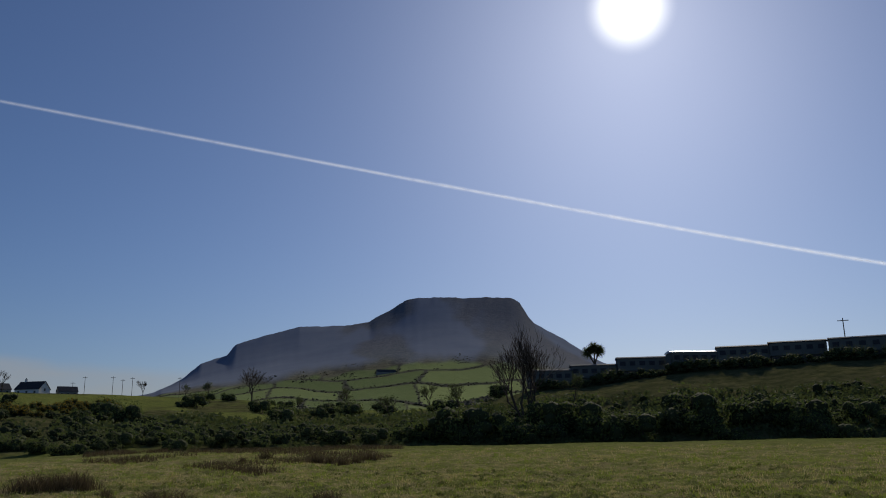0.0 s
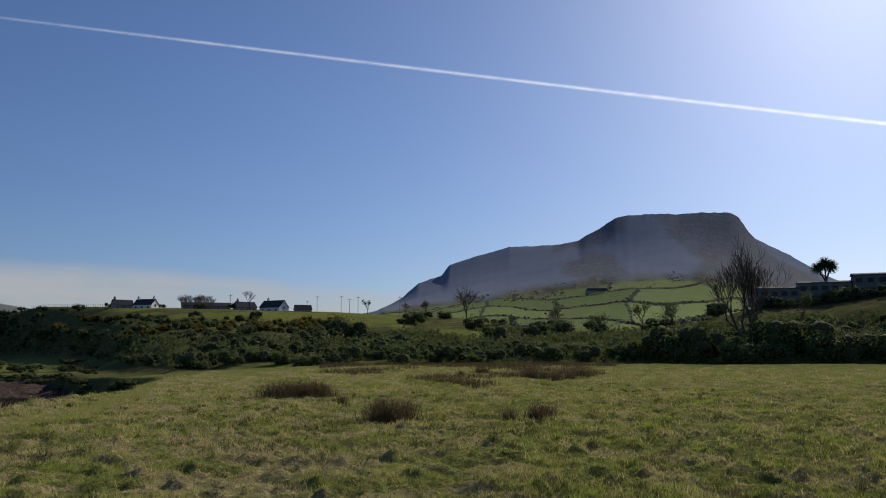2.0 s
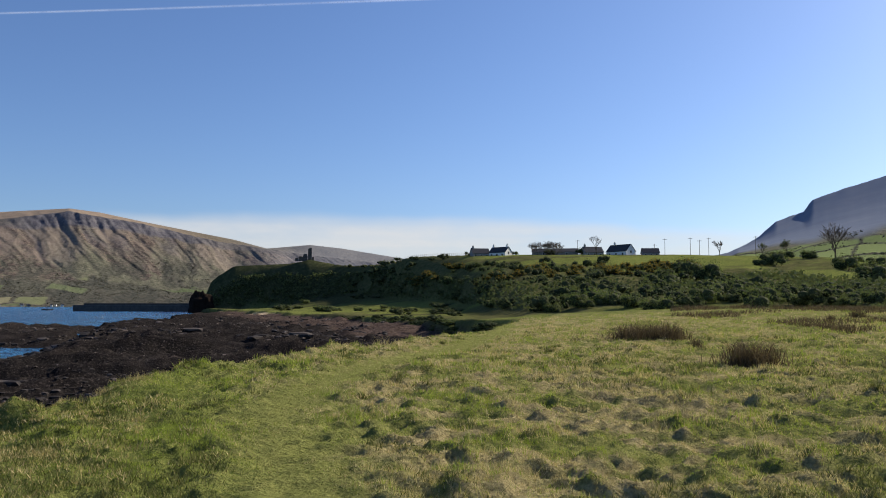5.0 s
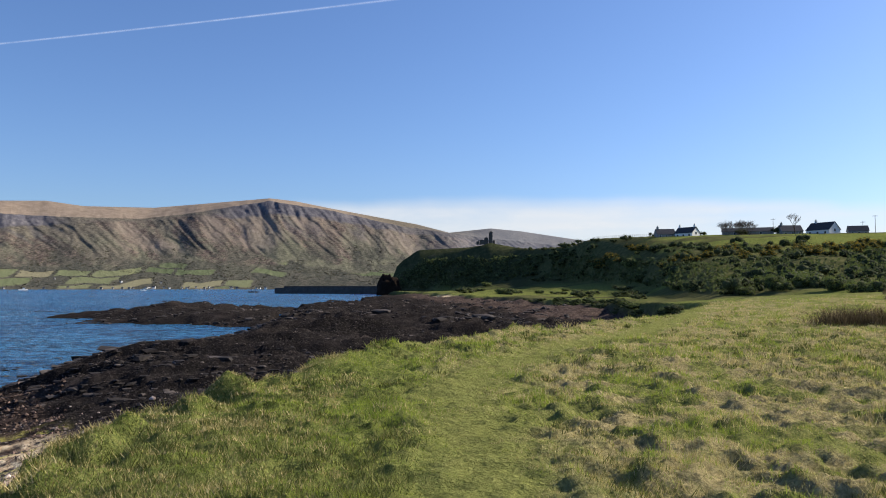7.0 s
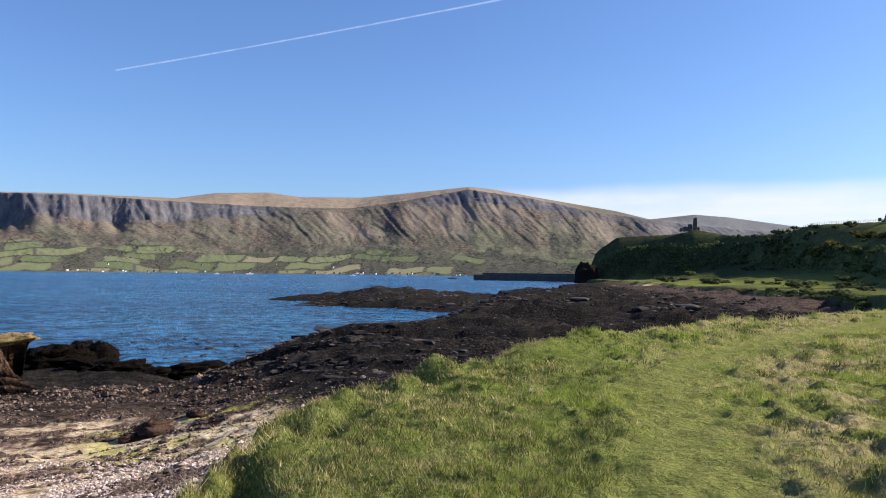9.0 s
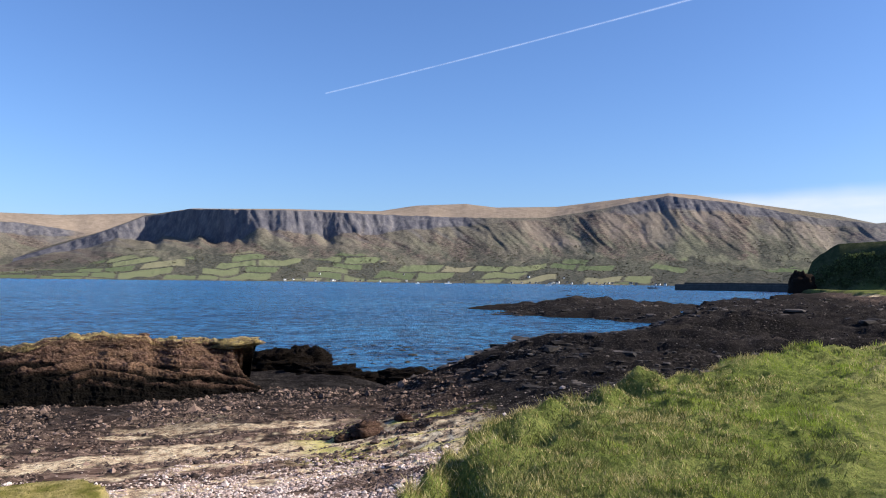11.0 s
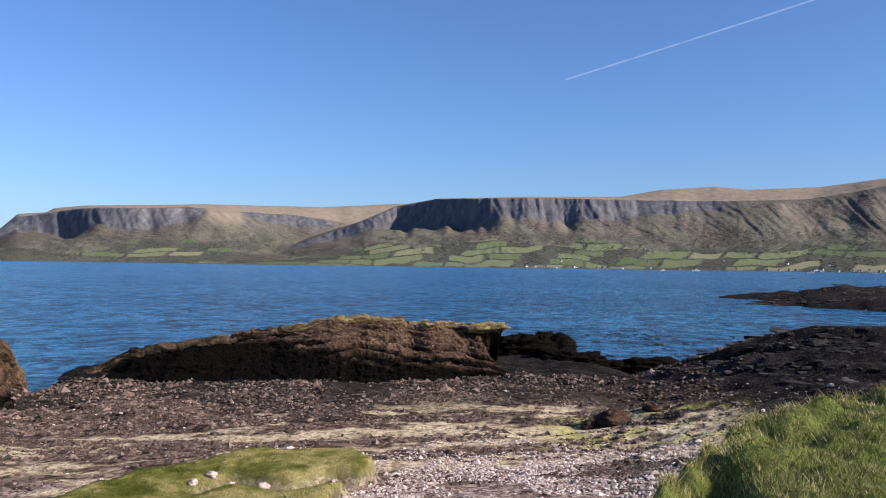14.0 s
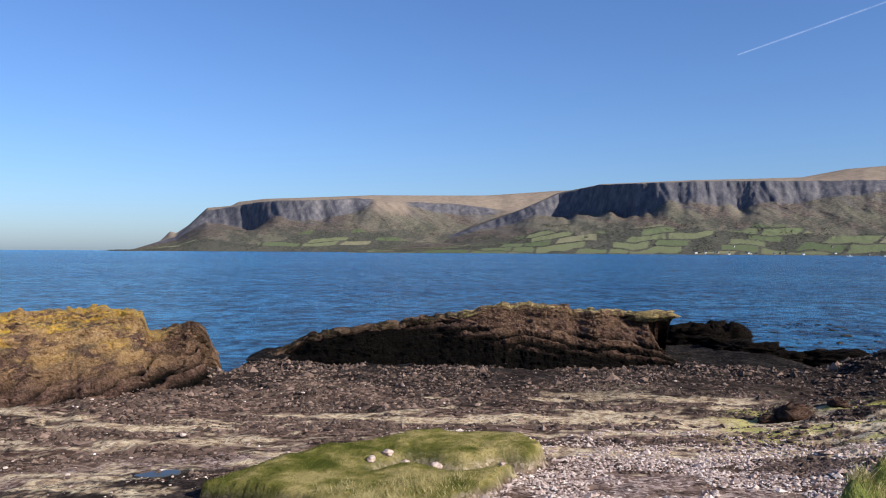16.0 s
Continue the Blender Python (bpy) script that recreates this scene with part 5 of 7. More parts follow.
for az, r, s, seed in [(97.4, 41.2, (1.0, 0.8, 0.8), 61), (98.4, 40.2, (0.9, 0.7, 0.5), 62), (96.2, 40.2, (0.6, 0.5, 0.3), 63)]:
    v = way(az) * r
    ob = new("fallen_block", rock_mesh("fallen_block", s, seed, MAT_OUTCROP, rings=20, segs=30, rough=0.7, weed=0.35))
    ob.matrix_world = pose(v.x, v.y, -3.55 + s[2] * 0.7, 0, 0, az + seed * 20)
    tagged(ob, "reddish fallen block leaning against the rock ledge", "rock", group="fallen blocks")

for az, r, s, seed in [(86.6, 25.6, (0.56, 0.40, 0.24), 21), (88.3, 25.4, (0.32, 0.22, 0.14), 22), (84.0, 26.2, (0.34, 0.24, 0.14), 24)]:
    p = spot(az, r)
    ob = new("boulder", rock_mesh("boulder", s, seed, MAT_OUTCROP, rings=16, segs=22, rough=0.75, weed=0.35))
    ob.matrix_world = pose(p.x, p.y, p.z + s[2] * 0.4, 0, 0, az + seed * 20)
    tagged(ob, "dark brown boulder on pale sand below the bank", "boulder", group="boulders on the beach")


def scatter(n, az0, az1, r0, r1, seed, keep=None):
    g = np.random.default_rng(seed)
    az, r = g.uniform(az0, az1, n), np.exp(g.uniform(math.log(r0), math.log(r1), n))
    x, y = -np.sin(np.radians(az)) * r, np.cos(np.radians(az)) * r
    z, land, d, _, _, moss, trod, reefy = ground_height(x, y)
    ok = (land < 0.05) & (moss < 0.1) & (z > SEA - 0.1)
    if keep is not None:
        ok &= keep(x, y, d, az, r)
    return np.stack([x, y, z], -1)[ok], d[ok], r[ok]


def streak_at(x, y):
    return fbm(x * 0.95 + 0.25 * y, y * 0.24 + 3, 43, 6, 0.7)


def build_stones():
    c, d, r = scatter(34000, 80, 112, 10.5, 24, 5, lambda x, y, d, az, r: (r < 18.2 + 7.0 * fbm(x * 0.35, y * 0.35, 4, 4)) & (fbm(x * 0.8, y * 0.8, 7, 3) > 0.40))
    s = np.random.default_rng(6).gamma(2.0, 0.0115, len(c)) + 0.011
    c[:, 2] += s * 0.2
    tagged(new("pebbles", stones_mesh("pebbles", c, s * 0.9, MAT_PEBBLE, 0.65, 0.4, False, True)), "pale pink and grey pebbles on the upper beach", "pebbles", kind="stuff")
    c, d, r = scatter(64000, 78, 141, 16.5, 44, 8, lambda x, y, d, az, r: (fbm(x * 0.3, y * 0.5, 17, 5) > 0.40) & ((streak_at(x, y) < 0.52 - 0.05 * (az < 97)) | (r > 30)) & (r < 33 + 14 * fbm(x * 0.2, y * 0.2, 19, 3)))
    s = (np.random.default_rng(9).gamma(1.3, 0.020, len(c)) + 0.012) * np.clip(r / 26, 0.7, 2.0)
    tagged(new("shingle", stones_mesh("shingle", c, s, MAT_DARKSTONE, 0.85, 0.35, False, True)), "dark weedy stones strewn over the rocky shore", "stones", kind="stuff")
    c, d, r = scatter(16000, 84, 141, 18.5, 37, 18, lambda x, y, d, az, r: (fbm(x * 0.35, y * 0.6, 27, 4) > 0.42) & ((streak_at(x, y) < 0.52 - 0.05 * (az < 97)) | (r > 30)))
    s = np.random.default_rng(19).gamma(1.5, 0.023, len(c)) + 0.02
    tagged(new("cobbles", stones_mesh("cobbles", c, s, MAT_DARKSTONE, 0.75, 0.3)), "reddish-brown cobbles below the rock ledge", "stones", kind="stuff")
    c, d, r = scatter(1700, 60, 141, 13, 34, 10)
    s = np.random.default_rng(11).gamma(1.6, 0.022, len(c)) + 0.025
    c[:, 2] += s * 0.25
    s = s * 0.45
    tagged(new("pale_stones", stones_mesh("pale_stones", c, s * np.clip(r / 30, 0.7, 1.6), MAT_PEBBLE, 0.7)), "scattered pale stones among the dark rocks", "stones", kind="stuff")
    c, d, r = scatter(30000, 44, 84, 18, 260, 12, lambda x, y, d, az, r: (d > 5) & (fbm(x * 0.12, y * 0.12, 18, 4) > 0.44))
    s = (np.random.default_rng(13).gamma(1.1, 0.034, len(c)) + 0.022) * np.clip(r / 60, 0.6, 2.6)
    tagged(new("reef_rocks", stones_mesh("reef_rocks", c, s, MAT_REEFSTONE, 0.6, 0.35, False, True)), "black broken rocks of the tidal reef", "rocks", kind="stuff")
    # flat slabs lying along the beds
    c, d, r = scatter(17000, 44, 82, 20, 200, 15, lambda x, y, d, az, r: (d > 6) & (fbm(x * 0.1, y * 0.1, 28, 4) > 0.42))
    g = np.random.default_rng(16)
    size = (g.gamma(1.2, 0.065, len(c)) + 0.045) * np.clip(r / 60, 0.6, 1.35)
    v = np.sign(ICO_V) * np.abs(ICO_V) ** 0.7
    v = v[None] * (1 + g.uniform(-0.34, 0.34, (len(c), 12, 1))) * size[:, None, None] * np.stack([g.uniform(0.9, 2.2, len(c)), g.uniform(0.6, 1.1, len(c)), g.uniform(0.25, 0.6, len(c))], -1)[:, None, :]
    v[..., 2] += v[..., 1] * g.uniform(-0.05, 0.3, (len(c), 1))
    a = math.atan2(0.94, 0.34) + g.normal(0, 0.5, len(c))[:, None]
    v = np.stack([v[..., 0] * np.cos(a) - v[..., 1] * np.sin(a), v[..., 0] * np.sin(a) + v[..., 1] * np.cos(a), v[..., 2]], -1) + c[:, None]
    me = raw_mesh("reef_slabs", v.reshape(-1, 3), (ICO_F[None] + 12 * np.arange(len(c))[:, None, None]).reshape(-1, 3), MAT_REEFSLAB, False)
    tagged(new("reef_slabs", me), "flat black slabs of the tidal reef", "rocks", kind="stuff")
    # weed in the shallows
    g = np.random.default_rng(14)
    az, r = g.uniform(76, 92, 420), g.uniform(42, 74, 420)
    ok = r > along(az, WATER_IN) + 1
    c = np.stack([-np.sin(np.radians(az)) * r, np.cos(np.radians(az)) * r, 0 * r + SEA], -1)[ok]
    tagged(new("floating_weed", stones_mesh("floating_weed", c, g.gamma(1.6, 0.055, len(c)) + 0.05, MAT_WEEDROCK, 0.35)), "dark seaweed breaking the surface of the shallows", "seaweed", kind="stuff")


build_stones()


def make_pool(az, r, long, deep):
    """Still water lying among the rocks."""
    v = way(az) * r
    a = np.linspace(0, 2 * math.pi, 40, endpoint=False)
    rad = 0.75 + 0.5 * fbm(np.cos(a) * 1.5 + az, np.sin(a) * 1.5, 73, 3)
    t, o = way(az + 90), way(az)
    x = v.x + rad * (np.cos(a) * long * t.x + np.sin(a) * deep * o.x)
    y = v.y + rad * (np.cos(a) * long * t.y + np.sin(a) * deep * o.y)
    z = float(np.percentile(ground_height(x * 0.5 + v.x * 0.5, y * 0.5 + v.y * 0.5)[0], 60)) + 0.02
    bm = bmesh.new()
    top = [bm.verts.new((p, q, z)) for p, q in zip(x, y)]
    low = [bm.verts.new((p, q, z - 0.4)) for p, q in zip(x, y)]
    bm.faces.new(top)
    for k in range(40):
        bm.faces.new((top[k], low[k], low[(k + 1) % 40], top[(k + 1) % 40]))
    bmesh.ops.recalc_face_normals(bm, faces=bm.faces[:])
    tagged(part("tide_pool", bm, MAT_POOL), "still tide pool among dark shore rocks", "tide pool", group="tide pools")


for az, r, long, deep in ((60.0, 96, 3.2, 3.5), (54.8, 62, 1.4, 1.8), (130.8, 17.2, 0.42, 0.22), (57.2, 120, 4.0, 4.0)):
    make_pool(az, r, long, deep)

for k, (az, r, size) in enumerate([(116.2, 15.9, 0.07), (115.5, 15.7, 0.06), (115.0, 16.3, 0.085), (114.4, 15.8, 0.06), (113.8, 15.7, 0.075), (113.2, 15.9, 0.06), (112.6, 15.8, 0.05), (111.5, 15.9, 0.095), (110.2, 15.6, 0.05), (108.4, 15.5, 0.07), (106.8, 15.4, 0.05)]):
    p = spot(az, r)
    ob = new("stone", rock_mesh("stone", (size * 1.1, size * 0.8, size * 0.65), 300 + k, MAT_PEBBLE, rings=12, segs=16, rough=1.0))
    ob.matrix_world = pose(p.x, p.y, p.z + size * 0.4, 0, 0, 40 * k)
    tagged(ob, "pale rounded stone lying in the gap of the turf", "stone", group="stones by the turf")


# ---- grass ----
def blades_mesh(name, base, height, width, lean, material, bent=True):
    n = len(base)
    a = rng.uniform(0, 6.283, n)
    t = np.stack([np.cos(a), np.sin(a), 0 * a], -1)
    b = rng.uniform(0, 6.283, n)
    off = np.stack([np.cos(b), np.sin(b), 0 * b], -1) * (lean * rng.uniform(0.2, 1.0, n) * height)[:, None]
    w = (width * rng.uniform(0.6, 1.3, n))[:, None]
    tip = base + off + np.stack([0 * height, 0 * height, height * (1 - 0.25 * lean)], -1)
    if not bent:
        v = np.stack([base - t * w * 0.5, base + t * w * 0.5, tip], 1)
        return raw_mesh(name, v.reshape(-1, 3), np.arange(3 * n).reshape(n, 3), material, False)
    mid = base + off * 0.35 + np.stack([0 * height, 0 * height, height * 0.55], -1)
    v = np.stack([base - t * w * 0.5, base + t * w * 0.5, mid + t * w * 0.35, tip, mid - t * w * 0.35], 1)
    k = 5 * np.arange(n)[:, None]
    f = np.concatenate([np.concatenate([k, k + 1, k + 2], 1), np.concatenate([k, k + 2, k + 4], 1), np.concatenate([k + 4, k + 2, k + 3], 1)])
    return raw_mesh(name, v.reshape(-1, 3), f, material, False)


def build_grass():
    g = np.random.default_rng(21)
    tufts, each = 30000, 18
    ca, cr = g.uniform(-31, 93, tufts), np.exp(g.uniform(math.log(4.4), math.log(75), tufts))
    loose = 170000
    la, lr = g.uniform(-31, 93, loose), np.exp(g.uniform(math.log(4.4), math.log(60), loose))
    cx, cy = -np.sin(np.radians(ca)) * cr, np.cos(np.radians(ca)) * cr
    size = 0.06 * np.clip(cr / 7, 1, 5) * g.uniform(0.5, 1.5, tufts)
    x = np.r_[np.repeat(cx, each) + g.normal(size=tufts * each) * np.repeat(size, each), -np.sin(np.radians(la)) * lr]
    y = np.r_[np.repeat(cy, each) + g.normal(size=tufts * each) * np.repeat(size, each), np.cos(np.radians(la)) * lr]
    tuft_h = np.r_[np.repeat(g.uniform(0.5, 1.5, tufts), each), np.full(loose, 0.55)]
    tuft_dry = np.r_[np.repeat(g.uniform(0, 1, tufts), each), g.uniform(0, 1, loose)]
    n = len(x)
    z, land, d, az, r, moss, trod, reefy = ground_height(x, y)
    tall = fbm(x * 1.1, y * 1.1, 11, 4)
    dry = dryness(x, y, az, r)
    ok = (land > 0.35) & (d < 0.6 + 0.8 * smooth(72, 78, az)) & (r < 90) & (g.uniform(0, 1, n) > 0.5 * trod + 0.85 * smooth(-0.7, -0.2, d) * smooth(66, 72, az))
    h = (0.034 + 0.075 * smooth(0.40, 0.75, tall)) * tuft_h * (1 - 0.65 * trod) * (1 - 0.55 * smooth(52, 72, az)) * g.uniform(0.6, 1.25, n)
    h = h * np.clip((r / 10) ** 0.35, 0.9, 1.7)
    w = 0.0055 * np.clip(r / 6, 0.9, 9)
    straw = ok & (tuft_dry < 0.05 + 0.16 * (1 - smooth(46, 58, az)) + 0.48 * dry + 0.34 * smooth(-1.0, 0.2, d) * smooth(60, 72, az))
    base = np.stack([x, y, z - 0.01], -1)
    for name, mask, mat, label in (("grass", ok & ~straw, MAT_GRASS, "lush green tussocky grass of the coastal field"), ("dry_grass", straw, MAT_STRAW, "bleached straw-coloured grass among the green")):
        me = blades_mesh(name, base[mask], h[mask], w[mask], 0.65, mat, False)
        tagged(new(name, me), label, "grass", kind="stuff")
    # single tussocks standing out of the sward, dark green ones and bleached ones
    for name, nt, k, az0, az1, tall0, tall1, wide1, mat, label, level in (("tussock_grass", 2700, 46, -31, 92, 0.10, 0.24, 0.26, MAT_TUSSOCK, "dark green tussocks standing out of the sward", -1),
                                                                          ("bleached_tussocks", 4200, 34, -25, 86, 0.06, 0.15, 0.20, MAT_STRAW, "bleached tussocks among the green grass", 0.25),
                                                                          ("tussock_grass", 700, 44, 55, 94, 0.06, 0.15, 0.20, MAT_TUSSOCK, "low dark green tussocks by the bank edge", -1),
                                                                          ("bleached_tussocks", 1400, 36, 60, 92, 0.05, 0.13, 0.18, MAT_STRAW, "bleached wisps in the grass of the bank", -1)):
        ta, tr = g.uniform(az0, az1, nt), np.exp(g.uniform(math.log(4.5), math.log(48), nt))
        tx, ty = -np.sin(np.radians(ta)) * tr, np.cos(np.radians(ta)) * tr
        keep = ground_height(tx, ty)
        fit = (keep[1] > 0.6) & (keep[2] < -0.3) & (keep[6] < 0.35) & (fbm(tx * 0.25, ty * 0.25, 62, 3) > 0.40) & ((dryness(tx, ty, ta, tr) > level) | ((ta > 54) & (fbm(tx * 0.6, ty * 0.6, 63, 3) > 0.55)))
        tx, ty, tr = tx[fit], ty[fit], tr[fit]
        wide = g.uniform(0.08, wide1, len(tx))
        x = np.repeat(tx, k) + g.normal(size=len(tx) * k) * np.repeat(wide, k)
        y = np.repeat(ty, k) + g.normal(size=len(tx) * k) * np.repeat(wide, k) * 0.8
        z = ground_height(x, y)[0]
        off = np.hypot(x - np.repeat(tx, k), y - np.repeat(ty, k)) / np.repeat(wide, k)
        high = np.repeat(g.uniform(tall0, tall1, len(tx)), k) * np.exp(-off * 0.35) * g.uniform(0.6, 1.1, len(x))
        me = blades_mesh(name, np.stack([x, y, z - 0.01], -1), high, 0.008 * np.clip(np.repeat(tr, k) / 6, 1, 6), 0.8, mat, False)
        tagged(new(name, me), label, "grass", kind="stuff")
    # bleached tufts along the edge of the bank, and tufts below the terrace
    spots = [(a, float(along(a, EDGE)) + random.uniform(-0.9, 0.2)) for a in np.r_[np.linspace(58, 74, 22), np.linspace(72, 92, 52)] + g.uniform(-0.5, 0.5, 74)] + [(g.uniform(107.5, 120), g.uniform(12.8, 14.4)) for _ in range(34)]
    k = 150
    tx, ty = np.array([way(a).x * r for a, r in spots]), np.array([way(a).y * r for a, r in spots])
    wide = g.uniform(0.07, 0.26, len(spots))
    x = np.repeat(tx, k) + g.normal(size=len(tx) * k) * np.repeat(wide, k)
    y = np.repeat(ty, k) + g.normal(size=len(tx) * k) * np.repeat(wide, k)
    z = ground_height(x, y)[0]
    me = blades_mesh("edge_tufts", np.stack([x, y, z - 0.01], -1), np.repeat(g.uniform(0.08, 0.19, len(tx)), k) * g.uniform(0.5, 1.1, len(x)), np.full(len(x), 0.008), 1.0, MAT_EDGE, False)
    tagged(new("edge_tufts", me), "bleached grass tufts along the bank edge", "grass", kind="stuff")
    # short turf on the beach terrace
    n = 46000
    az, r = g.uniform(99, 140, n), g.uniform(10.5, 19.5, n)
    x, y = -np.sin(np.radians(az)) * r, np.cos(np.radians(az)) * r
    z, land, d, az, r, moss, trod, reefy = ground_height(x, y)
    ok = moss > 0.3
    me = blades_mesh("terrace_grass", np.stack([x, y, z - 0.005], -1)[ok], g.uniform(0.02, 0.055, ok.sum()), np.full(ok.sum(), 0.009), 0.7, MAT_TURF, False)
    tagged(new("terrace_grass", me), "short green salt-marsh turf on the beach terrace", "grass", kind="stuff")


build_grass()


def make_rush(seed, stems, spread, height, label="brown tuft of rushes standing in the grass"):
    base = thing("rush_tuft", label, "rushes", group="tufts of rushes")
    g = np.random.default_rng(seed)
    p = np.stack([g.normal(0, spread, stems), g.normal(0, spread * 0.6, stems), np.zeros(stems) - 0.03], -1)
    far = np.hypot(p[:, 0] / spread, p[:, 1] / spread / 0.6)
    high = height * g.uniform(0.35, 1.15, stems) * np.exp(-0.22 * far) * (0.85 + 0.6 * fbm(p[:, 0] * 4 + seed, p[:, 1] * 4, 75, 2))
    tagged(mesh_part("foliage", blades_mesh("foliage", p, high, np.full(stems, 0.009 * (1 + height)), 0.85, MAT_RUSH), base), kind="stuff")
    return base


rush = [make_rush(1, 380, 0.34, 0.95), make_rush(2, 190, 0.18, 0.65), make_rush(3, 420, 0.55, 0.95)]
ROWS_RUSH = [(0, 19.4, 21.3), (0, 18.2, 22.0), (1, 10.5, 21.5), (1, 8.6, 21.6), (1, 8.0, 22.3), (1, 19.6, 25.5), (2, 27.0, 35), (2, 26.2, 36), (2, 25.4, 35.5), (2, 24.6, 36), (2, 23.8, 35.5),
             (1, 22.4, 30), (0, 7.2, 52), (0, 8.0, 55), (0, 6.3, 54), (0, 9.0, 56), (2, 5.4, 58), (1, 14.0, 60), (0, 12.5, 62)]
used = set()
for k, az, r in ROWS_RUSH:
    m = facing(az, r, random.uniform(0, 360))
    if k in used:
        copy_thing(rush[k], m)
    else:
        rush[k].matrix_world = m
        used.add(k)


def make_stalks(az, r, seed, stems, height):
    base = thing("dry_stalks", "pale dead stalks standing at the bank edge", "plant", facing(az, r), group="dead stalks")
    g = np.random.default_rng(seed)
    p = np.stack([g.normal(0, 0.3, stems), g.normal(0, 0.12, stems), np.zeros(stems) - 0.03], -1)
    tagged(mesh_part("stalk", blades_mesh("stalk", p, height * g.uniform(0.4, 1.1, stems), np.full(stems, 0.0005 * r), 1.0, MAT_STRAW), base), kind="stuff")


make_stalks(44.0, 31.5, 5, 90, 0.75)
make_stalks(46.2, 30.0, 6, 50, 0.5)
make_stalks(69.8, 13.3, 7, 9, 0.40)


def build_rush_bed():
    g = np.random.default_rng(31)
    n = 44000
    az, r = g.uniform(3, 24, n), g.uniform(40, 88, n)
    x, y = -np.sin(np.radians(az)) * r, np.cos(np.radians(az)) * r
    ok = (fbm(x * 0.12, y * 0.12, 71, 3) > 0.48) & (r > 42 + np.abs(az - 13) * 2.2)
    x, y = x[ok], y[ok]
    z = ground_height(x, y)[0]
    me = blades_mesh("rush_bed", np.stack([x, y, z], -1), g.uniform(0.2, 0.6, len(x)) * smooth(0.32, 0.52, fbm(x * 0.6, y * 0.6, 76, 3)), np.full(len(x), 0.03), 0.8, MAT_RUSH)
    tagged(new("rush_bed", me), "brown bed of rushes at the far side of the field", "rushes", kind="stuff")


build_rush_bed()

# ---- bushes ----
KINDS = [make_bush(0, 1, "dark green bramble thicket on the slope", 0, 760, 0.125, 1.9, 2.6), make_bush(1, 2, "dense green hawthorn bush at the field edge", 0, 900, 0.125, 1.6, 3.2),
         make_bush(2, 3, "gorse bush with yellow flowers on the hillside", 330, 640, 0.11, 1.5, 1.9), make_bush(0, 4, "low dark scrub on the hillside", 0, 560, 0.12, 2.2, 1.7),
         make_bush(1, 5, "rounded green shrub on the slope", 0, 900, 0.115, 1.3, 2.4)]
placed = [False] * len(KINDS)


def plant(kind, az, r, size, flat=1.0):
    p = spot(az, r)
    m = pose(p.x, p.y, p.z - 0.05, 0, 0, az + random.uniform(-40, 40)) @ Matrix.Diagonal((size, size, size * flat, 1))
    if placed[kind]:
        ob = copy_thing(KINDS[kind], m)
        ob.scale = m.to_scale()
    else:
        KINDS[kind].matrix_world = m
        placed[kind] = True


def slope_at(az, el):
    """How far off the slope lies under the elevation el in the direction az."""
    r = np.arange(96.0, float(along(az, RIDGE_R)), 2.0)
    v = way(az)
    z = ground_height(v.x * r, v.y * r)[0]
    hit = np.nonzero(z > EYE + r * math.tan(radians(el)))[0]
    return float(r[hit[0]]) if len(hit) else float(r[-1])


